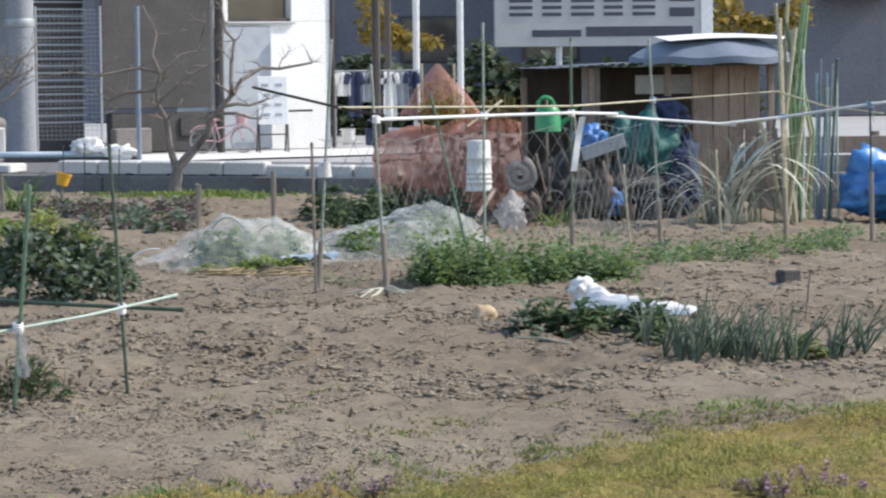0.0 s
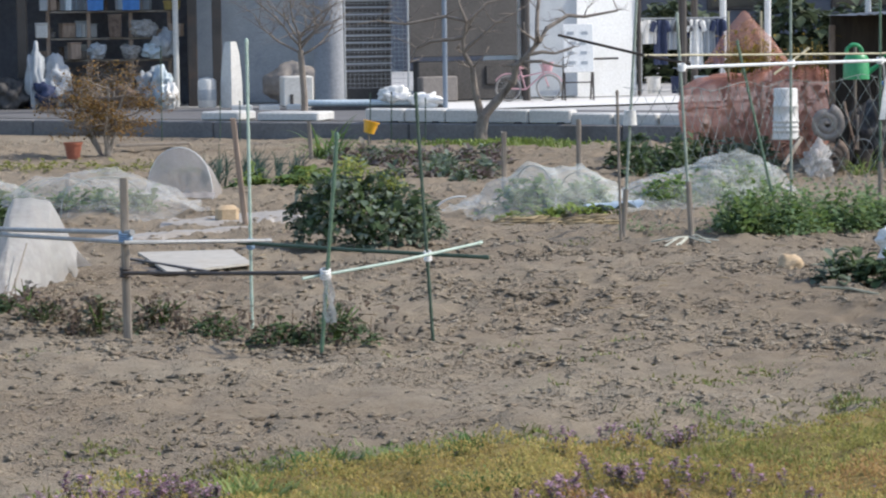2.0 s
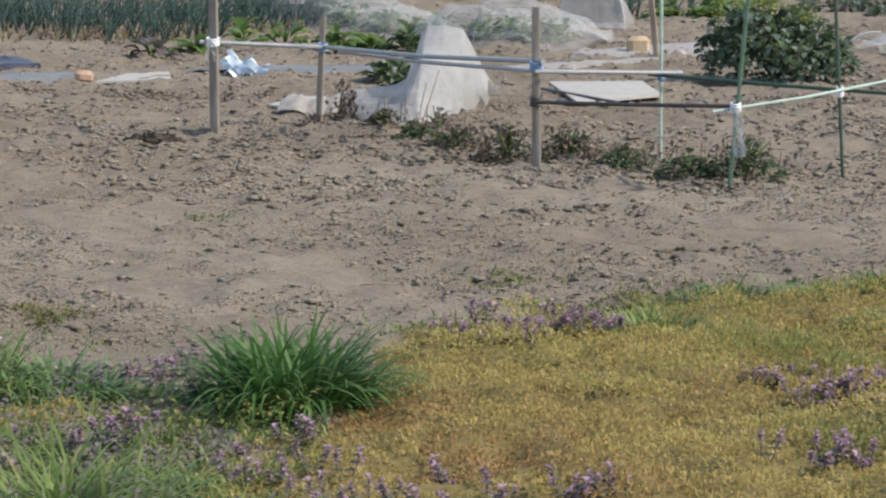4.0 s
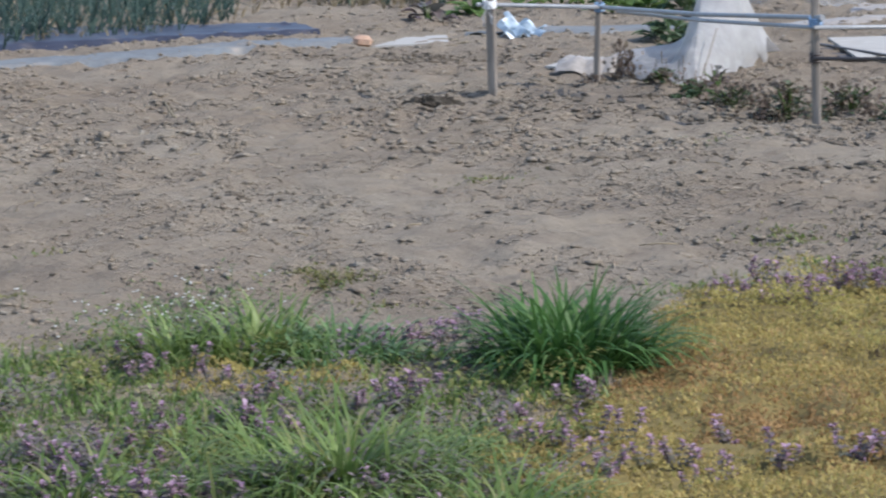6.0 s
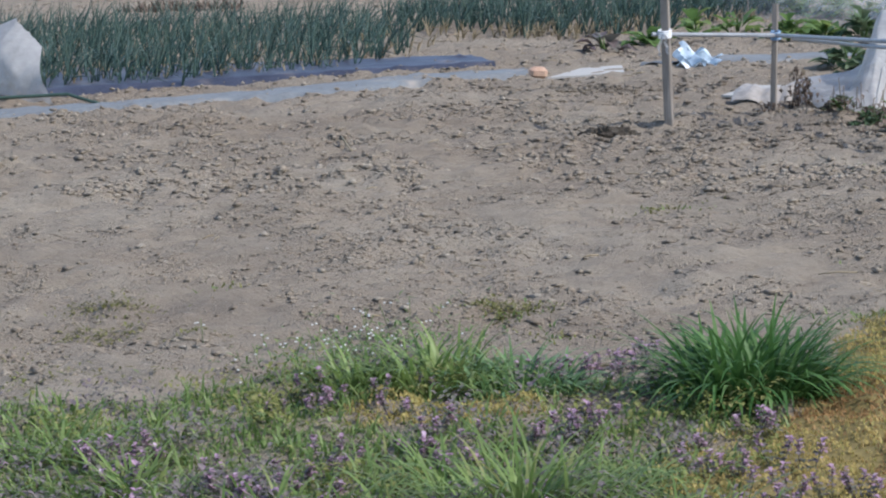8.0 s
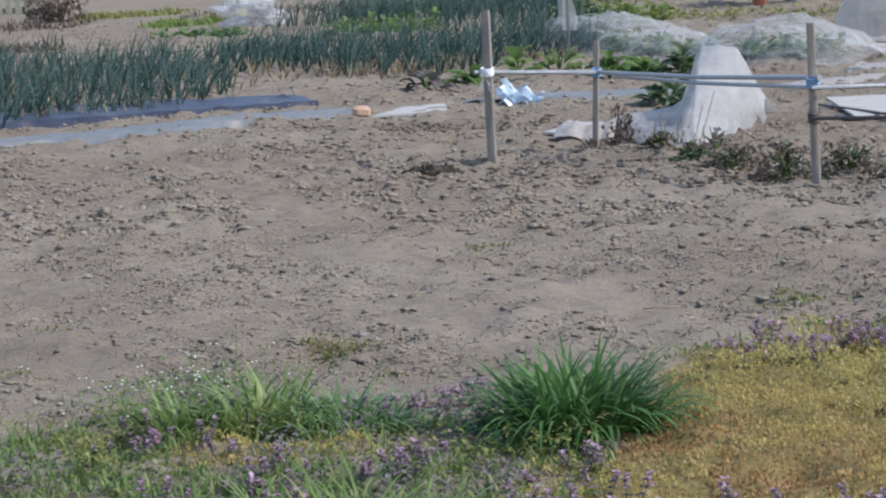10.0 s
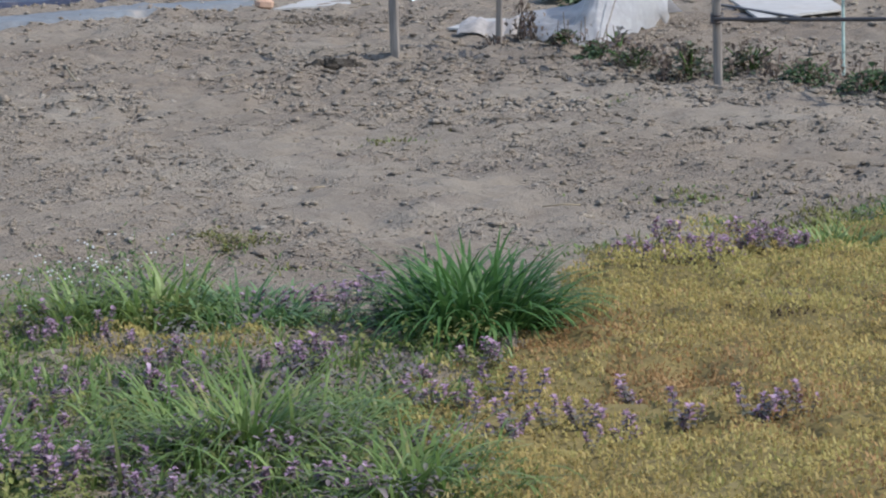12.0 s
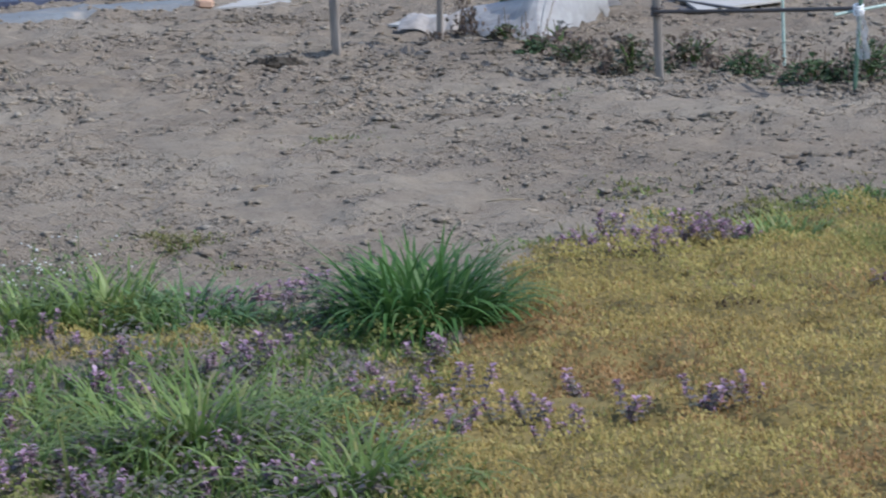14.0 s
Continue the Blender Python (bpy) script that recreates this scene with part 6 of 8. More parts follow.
part("neck", Geo().lump((-0.42, 0, 0.13), (0.07, 0.08, 0.07), 0.6, 2), "white_cloth", ob)

for _ in range(17):
    x, y = uni(3.95, 5.5), uni(27.0, 30.3)
    plant("broccoli_plant", x, y, 70, 0.32, 0.3, 0.12, "dark_crop" if R.random() < 0.7 else "blue_leaf", "tall dark green brassica plant", "brassicas by the kerb")
for i in range(74):
    x, y = uni(0.95, 2.9), uni(26.2, 31.4)
    plant("lettuce_plant", x, y, 26, 0.2, 0.13, 0.1, "red_leaf" if R.random() < 0.55 else "blue_leaf", "dull red-leaved lettuce in a row", "red lettuce rows")
for i in range(12):
    plant("lettuce_plant", 0.55 + uni(-0.5, 0.35), 26.4 + uni(-0.3, 0.5), 20, 0.18, 0.12, 0.13, "lime_leaf" if i % 3 else "crop", "light green leafy plant in a row", "green lettuce row")
g, g2 = Geo(), Geo()
for _ in range(120):
    t = R.random()
    tall = t < 0.38
    leafy(g if tall else g2, -3.9 + 3.4 * t + uni(-0.1, 0.1), 30.4 - 1.2 * t + R.gauss(0, 0.25), 10 if tall else 6, 0.2, 0.26 if tall else 0.1, 0.11 if tall else 0.07)
whole("mustard_greens", g, "lime_leaf", "clump of yellow-green leafy greens", "vegetable crop", "stuff")
whole("mustard_greens", g2, "cushion", "thin band of dull olive greens", "vegetable crop", "stuff")
g = Geo()
for _ in range(46):
    leafy(g, uni(-6.4, -5.2), uni(29.5, 30.6), 9, 0.18, 0.2, 0.1)
    leafy(g, uni(-8.6, -7.6), uni(30.6, 31.0), 5, 0.2, 0.08, 0.1)
whole("leafy_greens", g, "crop", "low green leaves between onion rows", "vegetable crop", "stuff")
g = Geo()
for _ in range(40):
    leafy(g, R.gauss(2.55, 0.25), R.gauss(21.75, 0.12), 5, 0.12, 0.06, 0.09)
whole("netted_leaves", g, "lime_leaf", "yellowing cabbage leaves at the net's edge", "vegetable crop", "stuff")
g = Geo()
for _ in range(60):
    u = R.random()
    leafy(g, 3.3 + 1.2 * u, 22.7 + 0.9 * u + R.gauss(0, 0.12), 12, 0.2, 0.24, 0.11)
    leafy(g, 2.15 + 0.8 * u, 22.25 + 0.2 * u + R.gauss(0, 0.12), 10, 0.2, 0.22, 0.11)
    leafy(g, -3.0 + 2.3 * u, 25.2 - 2.3 * u + R.gauss(0, 0.12), 11, 0.2, 0.18, 0.11)
whole("netted_greens", g, "crop", "green vegetables under the insect nets", "vegetable crop", "stuff")
g = Geo()
for _ in range(90):
    x, y = uni(1.95, 2.75), uni(20.9, 21.4)
    a, l = uni(-0.5, 0.5), uni(0.08, 0.25)
    g.tube([(x, y, height(x, y) + 0.01), (x + l * math.cos(a), y + l * math.sin(a), height(x, y) + uni(0.01, 0.04))], 0.006, 4)
whole("dry_litter", g, "straw", "pale dry stalks heaped beside the net", "straw", "stuff")
g = Geo()
for _ in range(2600):
    x = R.gauss(3.2, 0.5)
    y = 34.1 - 0.62 * (x - 3.0) + R.gauss(-0.45, 0.3)
    g.blade((x, y, height(x, y)), uni(0, 6.28), uni(0.03, 0.09), 0.02, uni(0.2, 1.0), uni(0.2, 1.0), 2)
whole("green_mat", g, "lime_leaf", "bright green low weeds under the bare tree", "weeds", "stuff")
ob = thing("green_hoop", (1.45, 20.2, 0), "pale flexible hoop stuck in the bed", "hoop")
part("rod", Geo().tube([(-0.1 + 0.31 * (1 - math.cos(1.75 * k / 14)) ** 1.0 * 0.85, 0, -0.04 + 0.3 * math.sin(1.75 * k / 14)) for k in range(15)], 0.0075, 6), "white_pipe", ob)
ob = thing("blue_film_scrap", (2.93, 21.8, height(2.93, 21.8)), "light blue plastic film caught under the net", "film scrap")
part("sheet", Geo().grid(lambda u, v: (-0.2 + 0.45 * u, -0.1 + 0.2 * v, 0.02 + 0.06 * abs(math.sin(7 * u + 4 * v)) + 0.03 * u), 20, 10), "blue_film", ob)


# ---- pots ----
def pot(name, x, y, r, h, material, label, lean=0.0, z=None):
    ob = thing(name, (x, y, height(x, y) if z is None else z), label, "plant pot")
    m = pose(0, 0, 0, 0, lean, 0)
    part("body", Geo().lathe([(0.001, 0), (r * 0.72, 0), (r * 0.95, h * 0.85), (r * 1.06, h * 0.85), (r * 1.08, h), (r * 0.98, h), (r * 0.88, h * 0.5), (0.001, h * 0.3)], 20, m=m), material, ob)
    return ob


pot("flower_pot", -1.84, 31.9, 0.1, 0.19, "terracotta", "red plastic plant pot on the soil")
o = pot("yellow_pot", 1.5, 31.6, 0.085, 0.14, "yellow_plastic", "bright yellow pot stuck upside down on a stake", 14, 0.24)
part("stake", Geo().tube([(0, 0, -0.3), (0, 0, 0.02)], 0.014, 6), "old_wood", o)
clump("strap_leaf_plant", (1.02, 31.0), 80, 0.15, 0.62, 0.03, "crop", "tall plant with drooping strap leaves behind the kale")
o = pot("lemon_bucket", -8.5, 34.2, 0.18, 0.36, "lemon_plastic", "pale yellow plastic bucket standing on soil")
o.children[0].name = "bucket_body"
ob = thing("plastic_sack", (-7.75, 32.0, 0), "heap of clear plastic sheeting on the soil", "sheeting")
part("sheet", Geo().lump((0, 0, 0.12), (0.38, 0.26, 0.2), 0.7, 3), "clear_bag", ob)

# the far end of the field: weed banks, a dead bush, a pallet
g, g2, g3 = Geo(), Geo(), Geo()
for x0, x1, yc, sd, n, h, q in ((-11.3, -9.9, 36.8, 0.35, 900, 0.10, g), (-9.4, -8.5, 33.4, 0.25, 800, 0.12, g2), (-10.6, -9.3, 29.4, 0.2, 380, 0.16, g3), (-12.2, -10.6, 34.4, 0.5, 420, 0.16, g3), (-9.6, -7.4, 36.0, 0.8, 500, 0.08, g3), (-7.4, -4.2, 35.6, 0.6, 700, 0.1, g)):
    for _ in range(n):
        x, y = uni(x0, x1), R.gauss(yc, sd)
        k = 0.5 + 0.8 * max(0, 0.5 + noise.noise(Vector((x * 2.5, y * 2.5, 3))))
        q.blade((x, y, height(x, y)), uni(0, 6.28), h * k * uni(0.5, 1.2), 0.02, uni(0.1, 1.0), uni(0.2, 1.2), 3)
whole("dry_grass", g, "cushion", "low yellowing grass at the end of the field", "grass", "stuff")
whole("green_weed_strip", g2, "lime_leaf", "bright green strip of weeds on a bed", "weeds", "stuff")
whole("dead_weeds", g3, "dead_leaf", "dark withered weeds on the bare beds", "weeds", "stuff")
ob = thing("dead_bush", (-11.5, 36.2, height(-11.5, 36.2)), "dark brown dead bush on bare soil", "dead plant")
g, s = Geo(), Geo()
for _ in range(40):
    a, r, h = uni(0, 6.28), uni(0.1, 0.4), uni(0.2, 0.55)
    s.tube([(0.1 * math.cos(a), 0.1 * math.sin(a), -0.03), (0.6 * r * math.cos(a), 0.6 * r * math.sin(a), h * 0.6), (r * math.cos(a), r * math.sin(a), h)], [0.012, 0.008, 0.004], 5)
for _ in range(380):
    a, r = uni(0, 6.28), 0.42 * math.sqrt(R.random())
    g.leaf((r * math.cos(a), r * math.sin(a), uni(0.02, 0.5) * (1.15 - r)), uni(0, 6.28), uni(-0.9, 0.8), uni(0.06, 0.13), 0.05, 1.3, 0.6)
tagged(part("twig_work", s, "bark", ob), kind="stuff")
part("foliage", g, "dead_leaf", ob)
ob = thing("wooden_pallet", (-13.0, 39.0, height(-13.0, 39.0)), "pale wooden pallet standing on edge on soil", "pallet")
for k in range(6):
    part("slat", Geo().box((-0.36 + 0.145 * k, 0, 0.3), (0.09, 0.025, 0.6), 0, 0.004), "bamboo", ob)
for z in (0.06, 0.3, 0.54):
    part("batten", Geo().box((0, 0.045, z), (0.86, 0.06, 0.08), 0, 0.004), "brown_wood", ob)

HEAP_AT = (-2.7, 15.05)
ob = thing("earth_heap", (*HEAP_AT, height(*HEAP_AT)), "small heap of dark freshly dug earth", "earth heap")
for k in range(90):
    a, r = uni(0, 6.28), 0.125 * math.sqrt(R.random())
    part("clod", Geo().lump((1.25 * r * math.cos(a), r * math.sin(a), 0.012 + 0.55 * max(0.0, 0.125 - r) * R.random()), (uni(0.015, 0.034), uni(0.015, 0.03), uni(0.012, 0.026)), 0.5, 1), "wet_earth", ob)


# ---- trellis of canes with a net ----
CANES = ((2.68, 19.4, 1.05, (-0.02, 0), "old_wood", 0.0), (2.72, 19.6, 1.75, (0.13, 0.1), "faded_cane", 0.35), (3.11, 18.95, 1.55, (-0.08, 0.1), "faded_cane", 0.42), (3.95, 20.0, 1.35, (-0.33, 0.0), "green_cane", 0.0),
         (4.92, 21.1, 1.75, (0.0, 0.0), "green_cane", 0.42), (4.12, 20.56, 1.88, (0.0, 0.0), "faded_cane", 0.0), (6.22, 23.3, 1.78, (-0.1, 0.0), "faded_cane", 0.42), (7.37, 23.4, 1.9, (-0.06, 0.0), "bamboo", 0.5),
         (8.0, 22.95, 1.2, (-0.02, 0.0), "dark_cane", 0.6), (5.85, 22.9, 0.7, (-0.06, 0), "bamboo", 0.0), (7.05, 24.3, 0.75, (-0.05, 0), "bamboo", 0.0))
for x, y, h, lean, mt, sl in CANES:
    cane(x, y, h, 0.0098, mt, {"faded_cane": "faded grey-green trellis cane lashed to a stub", "green_cane": "green trellis cane lashed to a stub", "bamboo": "dry bamboo trellis cane", "dark_cane": "dark trellis cane with wooden stub", "old_wood": "grey wooden trellis stake"}[mt], lean, sl)
rail("trellis_rail", [(3.03, 18.96, 1.196), (4.1, 20.5, 1.18), (4.92, 21.08, 1.18), (5.5, 22.0, 1.15)], 0.0125, "white_pipe", "white plastic pipe tied along the trellis")
rail("trellis_rail", [(5.4, 21.9, 1.14), (6.22, 23.26, 1.065), (6.9, 23.38, 1.01)], 0.0125, "white_pipe", "white plastic pipe tied along the trellis, sagging")
rail("trellis_rail", [(6.75, 23.36, 1.02), (7.36, 23.36, 1.076), (8.0, 22.93, 1.185), (8.7, 22.8, 1.26)], 0.0125, "white_pipe", "white plastic pipe tied along the trellis")
rail("trellis_rail", [(2.3, 19.8, 1.42), (2.85, 19.1, 1.27), (3.1, 19.0, 1.22)], 0.010, "dark_wood", "dark thin stick tied at a slant")
rail("trellis_rail", [(2.81, 19.1, 1.28), (4.1, 20.6, 1.245), (4.92, 21.1, 1.233), (6.17, 23.3, 1.235), (7.33, 23.45, 1.294)], 0.008, "bamboo", "thin bamboo cane along the trellis")
rail("trellis_rail", [(7.3, 23.4, 1.29), (7.7, 23.3, 1.16), (8.1, 23.0, 1.1)], 0.008, "bamboo", "thin bamboo cane along the trellis")
rail("trellis_rail", [(4.0, 20.6, 1.1), (4.3, 20.8, 1.28)], 0.009, "bamboo", "short dry bamboo brace on the trellis")
for p in ((3.05, 18.98, 1.196), (4.12, 20.54, 1.18), (4.92, 21.1, 1.18), (6.16, 23.28, 1.066), (6.15, 23.3, 1.235), (7.34, 23.38, 1.076), (7.98, 22.95, 1.18)):
    tie(p, 0.024, "white_cloth" if p[0] < 6 else "blue_tape", 1 if p[0] > 4.5 else 0, 0.16)
ob = thing("trellis_net", (4.9, 21.1, 0), "sagging wide-meshed garden net hung on the trellis", "garden net")
line = [(2.72, 19.5), (3.1, 19.0), (4.05, 20.55), (4.92, 21.1), (6.2, 23.3), (6.7, 23.4)]
cum = [0.0]
for a, b in zip(line[:-1], line[1:]):
    cum.append(cum[-1] + math.dist(a, b))


def on_net(s, z):
    x, y = lerp_at(cum, [p[0] for p in line], s), lerp_at(cum, [p[1] for p in line], s)
    w = 0.08 * noise.noise(Vector((s * 1.5, z * 2, 4)))
    return x - 4.9, y - 21.1 - 0.02 + w, z + 0.10 * noise.noise(Vector((s * 1.7, z * 2, 9)))


g = Geo()
for k in range(-8, 44):
    for sgn in (1, -1):
        pts = []
        for i in range(9):
            z = 0.16 + (1.06 - 0.16) * i / 8
            s = k * 0.17 + sgn * (z - 0.6) * 0.8
            if 0 <= s <= cum[-1]:
                pts.append(on_net(s, z))
        if len(pts) > 2:
            g.tube(pts, 0.002, 3, False)
part("edge_cord", Geo().tube([on_net(cum[-1] * i / 50, 1.06 - 0.03 * abs(math.sin(i * 0.5))) for i in range(51)], 0.002, 4), "net_line", ob)
part("mesh", g, "net_line", ob)

ob = thing("plastic_cup", (2.78, 19.62, 0.78), "white plastic cup capping a trellis cane", "cup")
part("cup", Geo().lathe([(0.001, 0.1), (0.035, 0.1), (0.045, 0.0), (0.05, 0.0), (0.042, 0.105), (0.001, 0.108)], 14), "white_plastic", ob)

# white canister on a stake, rolled fleece, bagged sheet
ob = thing("white_canister", (5.26, 26.5, 0), "white ribbed plastic canister upturned on a stake", "canister")
prof = [(0.001, 0.825), (0.105, 0.822), (0.112, 0.81), (0.116, 0.66), (0.121, 0.655), (0.121, 0.645), (0.117, 0.64), (0.121, 0.52)]
for i in range(3):
    prof += [(0.128, 0.515 - 0.045 * i), (0.128, 0.5 - 0.045 * i), (0.122, 0.495 - 0.045 * i), (0.122, 0.475 - 0.045 * i)]
prof += [(0.128, 0.35), (0.132, 0.33), (0.122, 0.33), (0.108, 0.7)]
part("shell", Geo().lathe(prof, 24), "white_plastic", ob)
part("stake", Geo().tube([(0.05, 0, -0.05), (0.05, 0, 0.78)], 0.015, 6), "old_wood", ob)
rail("garden_stick", [(5.1, 25.8, 0.12), (5.36, 26.3, 0.34)], 0.022, "old_wood", "grey stick leaning on the canister")


def roll(x, y, r, l, turn, material, label):
    ob = thing("fleece_roll", (x, y, height(x, y)), label, "roll", turn=turn)
    pts = []
    for i in range(70):
        a = i * 0.2
        q = r * (0.24 + 0.72 * i / 69) * (1 + 0.08 * noise.noise(Vector((i * 0.15, x, 2))))
        pts.append((q * math.cos(a), q * math.sin(a) + r))
    g = Geo()
    g.add([(x, yy, z) for x, z in pts for yy in (-l / 2, l / 2)], [(2 * i, 2 * i + 1, 2 * i + 3, 2 * i + 2) for i in range(69)])
    sheet = part("sheet", g, material, ob)
    s = sheet.modifiers.new("thick", "SOLIDIFY")
    s.thickness = r * 0.325
    # Black tube added in the hollow, whose darkness is put in as colour.
    part("core", Geo().tube([(0, -l / 2 + 0.03, r), (0, l / 2, r)], r * 0.2, 10), "black_junk", ob)
    return ob


roll(5.74, 26.9, 0.195, 0.7, -12, "dirty_felt", "rolled grey fleece lying on its side").location.z = 0.27
# Lower roll in a darker brown: the shade it lies in is its colour.
roll(5.78, 26.75, 0.165, 0.7, -12, "brown_junk", "rolled grey fleece under another roll, coloured dark for shade")
ob = thing("plastic_bag", (5.45, 26.0, 0), "crumpled clear plastic bag on the soil", "plastic bag")
part("bag", Geo().lump((0, 0, 0.12), (0.12, 0.09, 0.15), 0.7, 3), "clear_bag", ob)

# plants wrapped in reddish netting
ob = thing("netted_mound", (5.75, 29.6, 0), "mound of plants wrapped in salmon-red netting", "netted mound")


def mound(u, v):
    """A wide slack bag: bulging sides, a flattish sunken top."""
    a = 2 * math.pi * u
    c, s = math.cos(a), math.sin(a)
    z = lerp_at((0, 0.35, 0.6, 0.75, 0.85, 1), (0.0, 0.5, 0.82, 0.92, 0.94, 0.86), v)
    rr = lerp_at((0, 0.25, 0.45, 0.6, 0.75, 1), (0.70, 0.81, 0.85, 0.80, 0.62, 0.02), v)
    f = 0.09 * noise.noise(Vector((2.1 * c, 2.1 * s, z * 1.4))) - 0.12 * abs(noise.noise(Vector((4.5 * c, 4.5 * s, z * 0.7 + 4)))) - 0.03 * abs(noise.noise(Vector((11 * c, 11 * s, z * 1.5))))
    rr *= 1.04 + f
    z *= 1 + 0.10 * c * (v > 0.4) + 0.5 * f * (v > 0.3)
    return -0.17 + rr * c, 0.72 * rr * s, z


def tent(u, v):
    """The loose upper net, drawn up to a point over two props."""
    a = 2 * math.pi * u
    c, s = math.cos(a), math.sin(a)
    z = 1.0 + 0.56 * v
    rr = lerp_at((0, 0.2, 0.45, 0.8, 0.95, 1), (0.46, 0.40, 0.29, 0.12, 0.05, 0.015), v)
    rr *= 1 + 0.14 * noise.noise(Vector((2 * c, 2 * s, z * 3))) - 0.16 * abs(noise.noise(Vector((3.5 * c, 3.5 * s, z * 2 + 9))))
    return -0.30 + rr * c - 0.02 * v, 0.62 * rr * s, z + 0.05 * noise.noise(Vector((3 * c, 3 * s, 5))) * (1 - v)


part("net_wrap", Geo().grid(mound, 110, 48), "net_red", ob)
part("net_top", Geo().grid(tent, 70, 26), "net_tent", ob, "thin salmon netting drawn up to a point")
g = Geo()
for k in range(560):
    x = R.gauss(-0.34, 0.14) if k < 330 else R.gauss(0.4, 0.15) if k < 500 else uni(-0.7, 0.6)
    g.leaf((x, R.gauss(-0.34, 0.09), 0.96 + abs(R.gauss(0, 0.15 if k < 330 else 0.11))), uni(0, 6.28), uni(-0.6, 0.9), uni(0.05, 0.1), 0.03, 1.0)
for _ in range(24):
    x, y = uni(-0.6, 0.55), uni(-0.42, -0.25)
    g.tube([(x, y, 0.8), (x + uni(-0.06, 0.06), y, uni(1.0, 1.25))], 0.005, 4)
part("dry_foliage", g, "gold_leaf", ob, "withered golden leaves above the net")
# Leaves coloured dark brown for the shade inside the net.
g = Geo()
for _ in range(220):
    a, k = uni(0, 6.28), math.sqrt(R.random())
    g.leaf((0.6 * k * math.cos(a), 0.4 * k * math.sin(a), uni(0.1, 0.8)), uni(0, 6.28), uni(-0.6, 0.9), 0.14, 0.07, 1.0)
part("inner_foliage", g, "brown_junk", ob)
for x, y in ((-0.5, -0.05), (0.3, -0.2), (-0.14, 0.0)):
    part("prop", Geo().tube([(x, y, -0.05), (x, y, 1.56 if x < -0.1 else 1.15)], 0.013, 6), "bamboo", ob)

# ---- the tool shelter and its clutter ----
ob = thing("tool_shelter", (7.6, 28.3, 0), "patched-up garden tool shelter with wooden panels", "garden shelter")
for x, y, h in ((-0.85, -0.25, 1.5), (-0.05, -0.3, 1.55), (0.24, -0.3, 1.55), (1.05, -0.3, 1.6), (-1.35, 0.7, 1.4), (1.05, 0.8, 1.5)):
    part("post", Geo().box((x, y, h / 2), (0.06, 0.06, h), 0, 0.006), "brown_wood", ob)
for i, x in enumerate((0.35, 0.52, 0.69, 0.86)):
    part("panel", Geo().box((x, -0.28, 0.8), (0.16, 0.02, 1.42), uni(-2, 2), 0.004), "brown_wood", ob)
part("panel", Geo().box((-0.85, -0.24, 1.15), (0.19, 0.02, 0.72), 0, 0.004), "old_wood", ob)
part("back_wall", Geo().box((-0.15, 0.8, 0.75), (2.4, 0.03, 1.5), 0, 0.005), "dark_wood", ob, "dark boarded back of the shelter")
part("shelf", Geo().box((-0.3, -0.05, 0.98), (0.9, 0.4, 0.03), 0, 0.005), "brown_wood", ob)
part("roof_sheet", Geo().grid(lambda u, v: (-1.36 + 2.56 * u, -0.5 + 1.4 * v, 1.5 + 0.05 * math.sin(math.pi * u) + 0.006 * math.sin(u * 150)), 120, 6), "tile_roof", ob, "dark corrugated roof sheet")
part("grey_panel", Geo().box((0.02, 0.1, 1.32), (0.62, 0.02, 0.2), 0, 0.004), "white_plastic", ob)


def canopy(x, y, z, rx, ry, h, label, material="parasol", rim="white_cloth"):
    ob = thing("parasol_canopy", (x, y, z), label, "parasol")
    top = Geo().grid(lambda u, v: (rx * (v ** 0.8) * math.cos(2 * math.pi * u), ry * (v ** 0.8) * math.sin(2 * math.pi * u), h * (1 - v ** 2.2) + 0.012 * math.cos(16 * math.pi * u) * v), 48, 12)
    part("cloth", top, material, ob)
    part("valance", Geo().grid(lambda u, v: (rx * (1 + 0.01 * v) * math.cos(2 * math.pi * u), ry * math.sin(2 * math.pi * u), 0.012 * math.cos(16 * math.pi * u) - 0.07 * v), 48, 2), material, ob)
    for k in range(8):
        a = 2 * math.pi * k / 8
        part("rib", Geo().tube([(0, 0, h - 0.01), (rx * 0.6 * math.cos(a), ry * 0.6 * math.sin(a), h * 0.72), (rx * math.cos(a), ry * math.sin(a), 0.004)], 0.006, 5), rim, ob)
    part("pole", Geo().tube([(0, 0, -z + 0.02), (0, 0, h)], 0.018, 8), "white_pipe", ob)
    return ob


c = canopy(8.05, 28.1, 1.60, 0.86, 0.8, 0.22, "faded blue-grey parasol spread as a roof")
part("white_cover", Geo().grid(lambda u, v: (-0.6 + 1.36 * u, -0.55 + 0.6 * v, 0.165 + 0.03 * math.sin(math.pi * u) + 0.05 * v), 24, 6), "white_cloth", c, "white sheet over the top")

# watering can
ob = thing("watering_can", (6.08, 27.1, 0.88), "green plastic watering can hung on a stake", "watering can")
part("body", Geo().lathe([(0.001, 0), (0.13, 0), (0.125, 0.2), (0.1, 0.24), (0.001, 0.25)], 20), "green_plastic", ob)
part("handle", Geo().tube([(-0.02 + 0.08 * math.cos(a), 0, 0.25 + 0.09 * math.sin(a)) for a in [k * 0.35 for k in range(10)]], 0.02, 8), "green_plastic", ob)
part("spout", Geo().tube([(0.1, 0, 0.05), (0.22, -0.02, 0.14), (0.3, -0.03, 0.26)], [0.03, 0.02, 0.015], 8), "green_plastic", ob)
part("stake", Geo().tube([(0.02, 0.14, -0.9), (0.02, 0.14, 0.35)], 0.014, 6), "old_wood", ob)


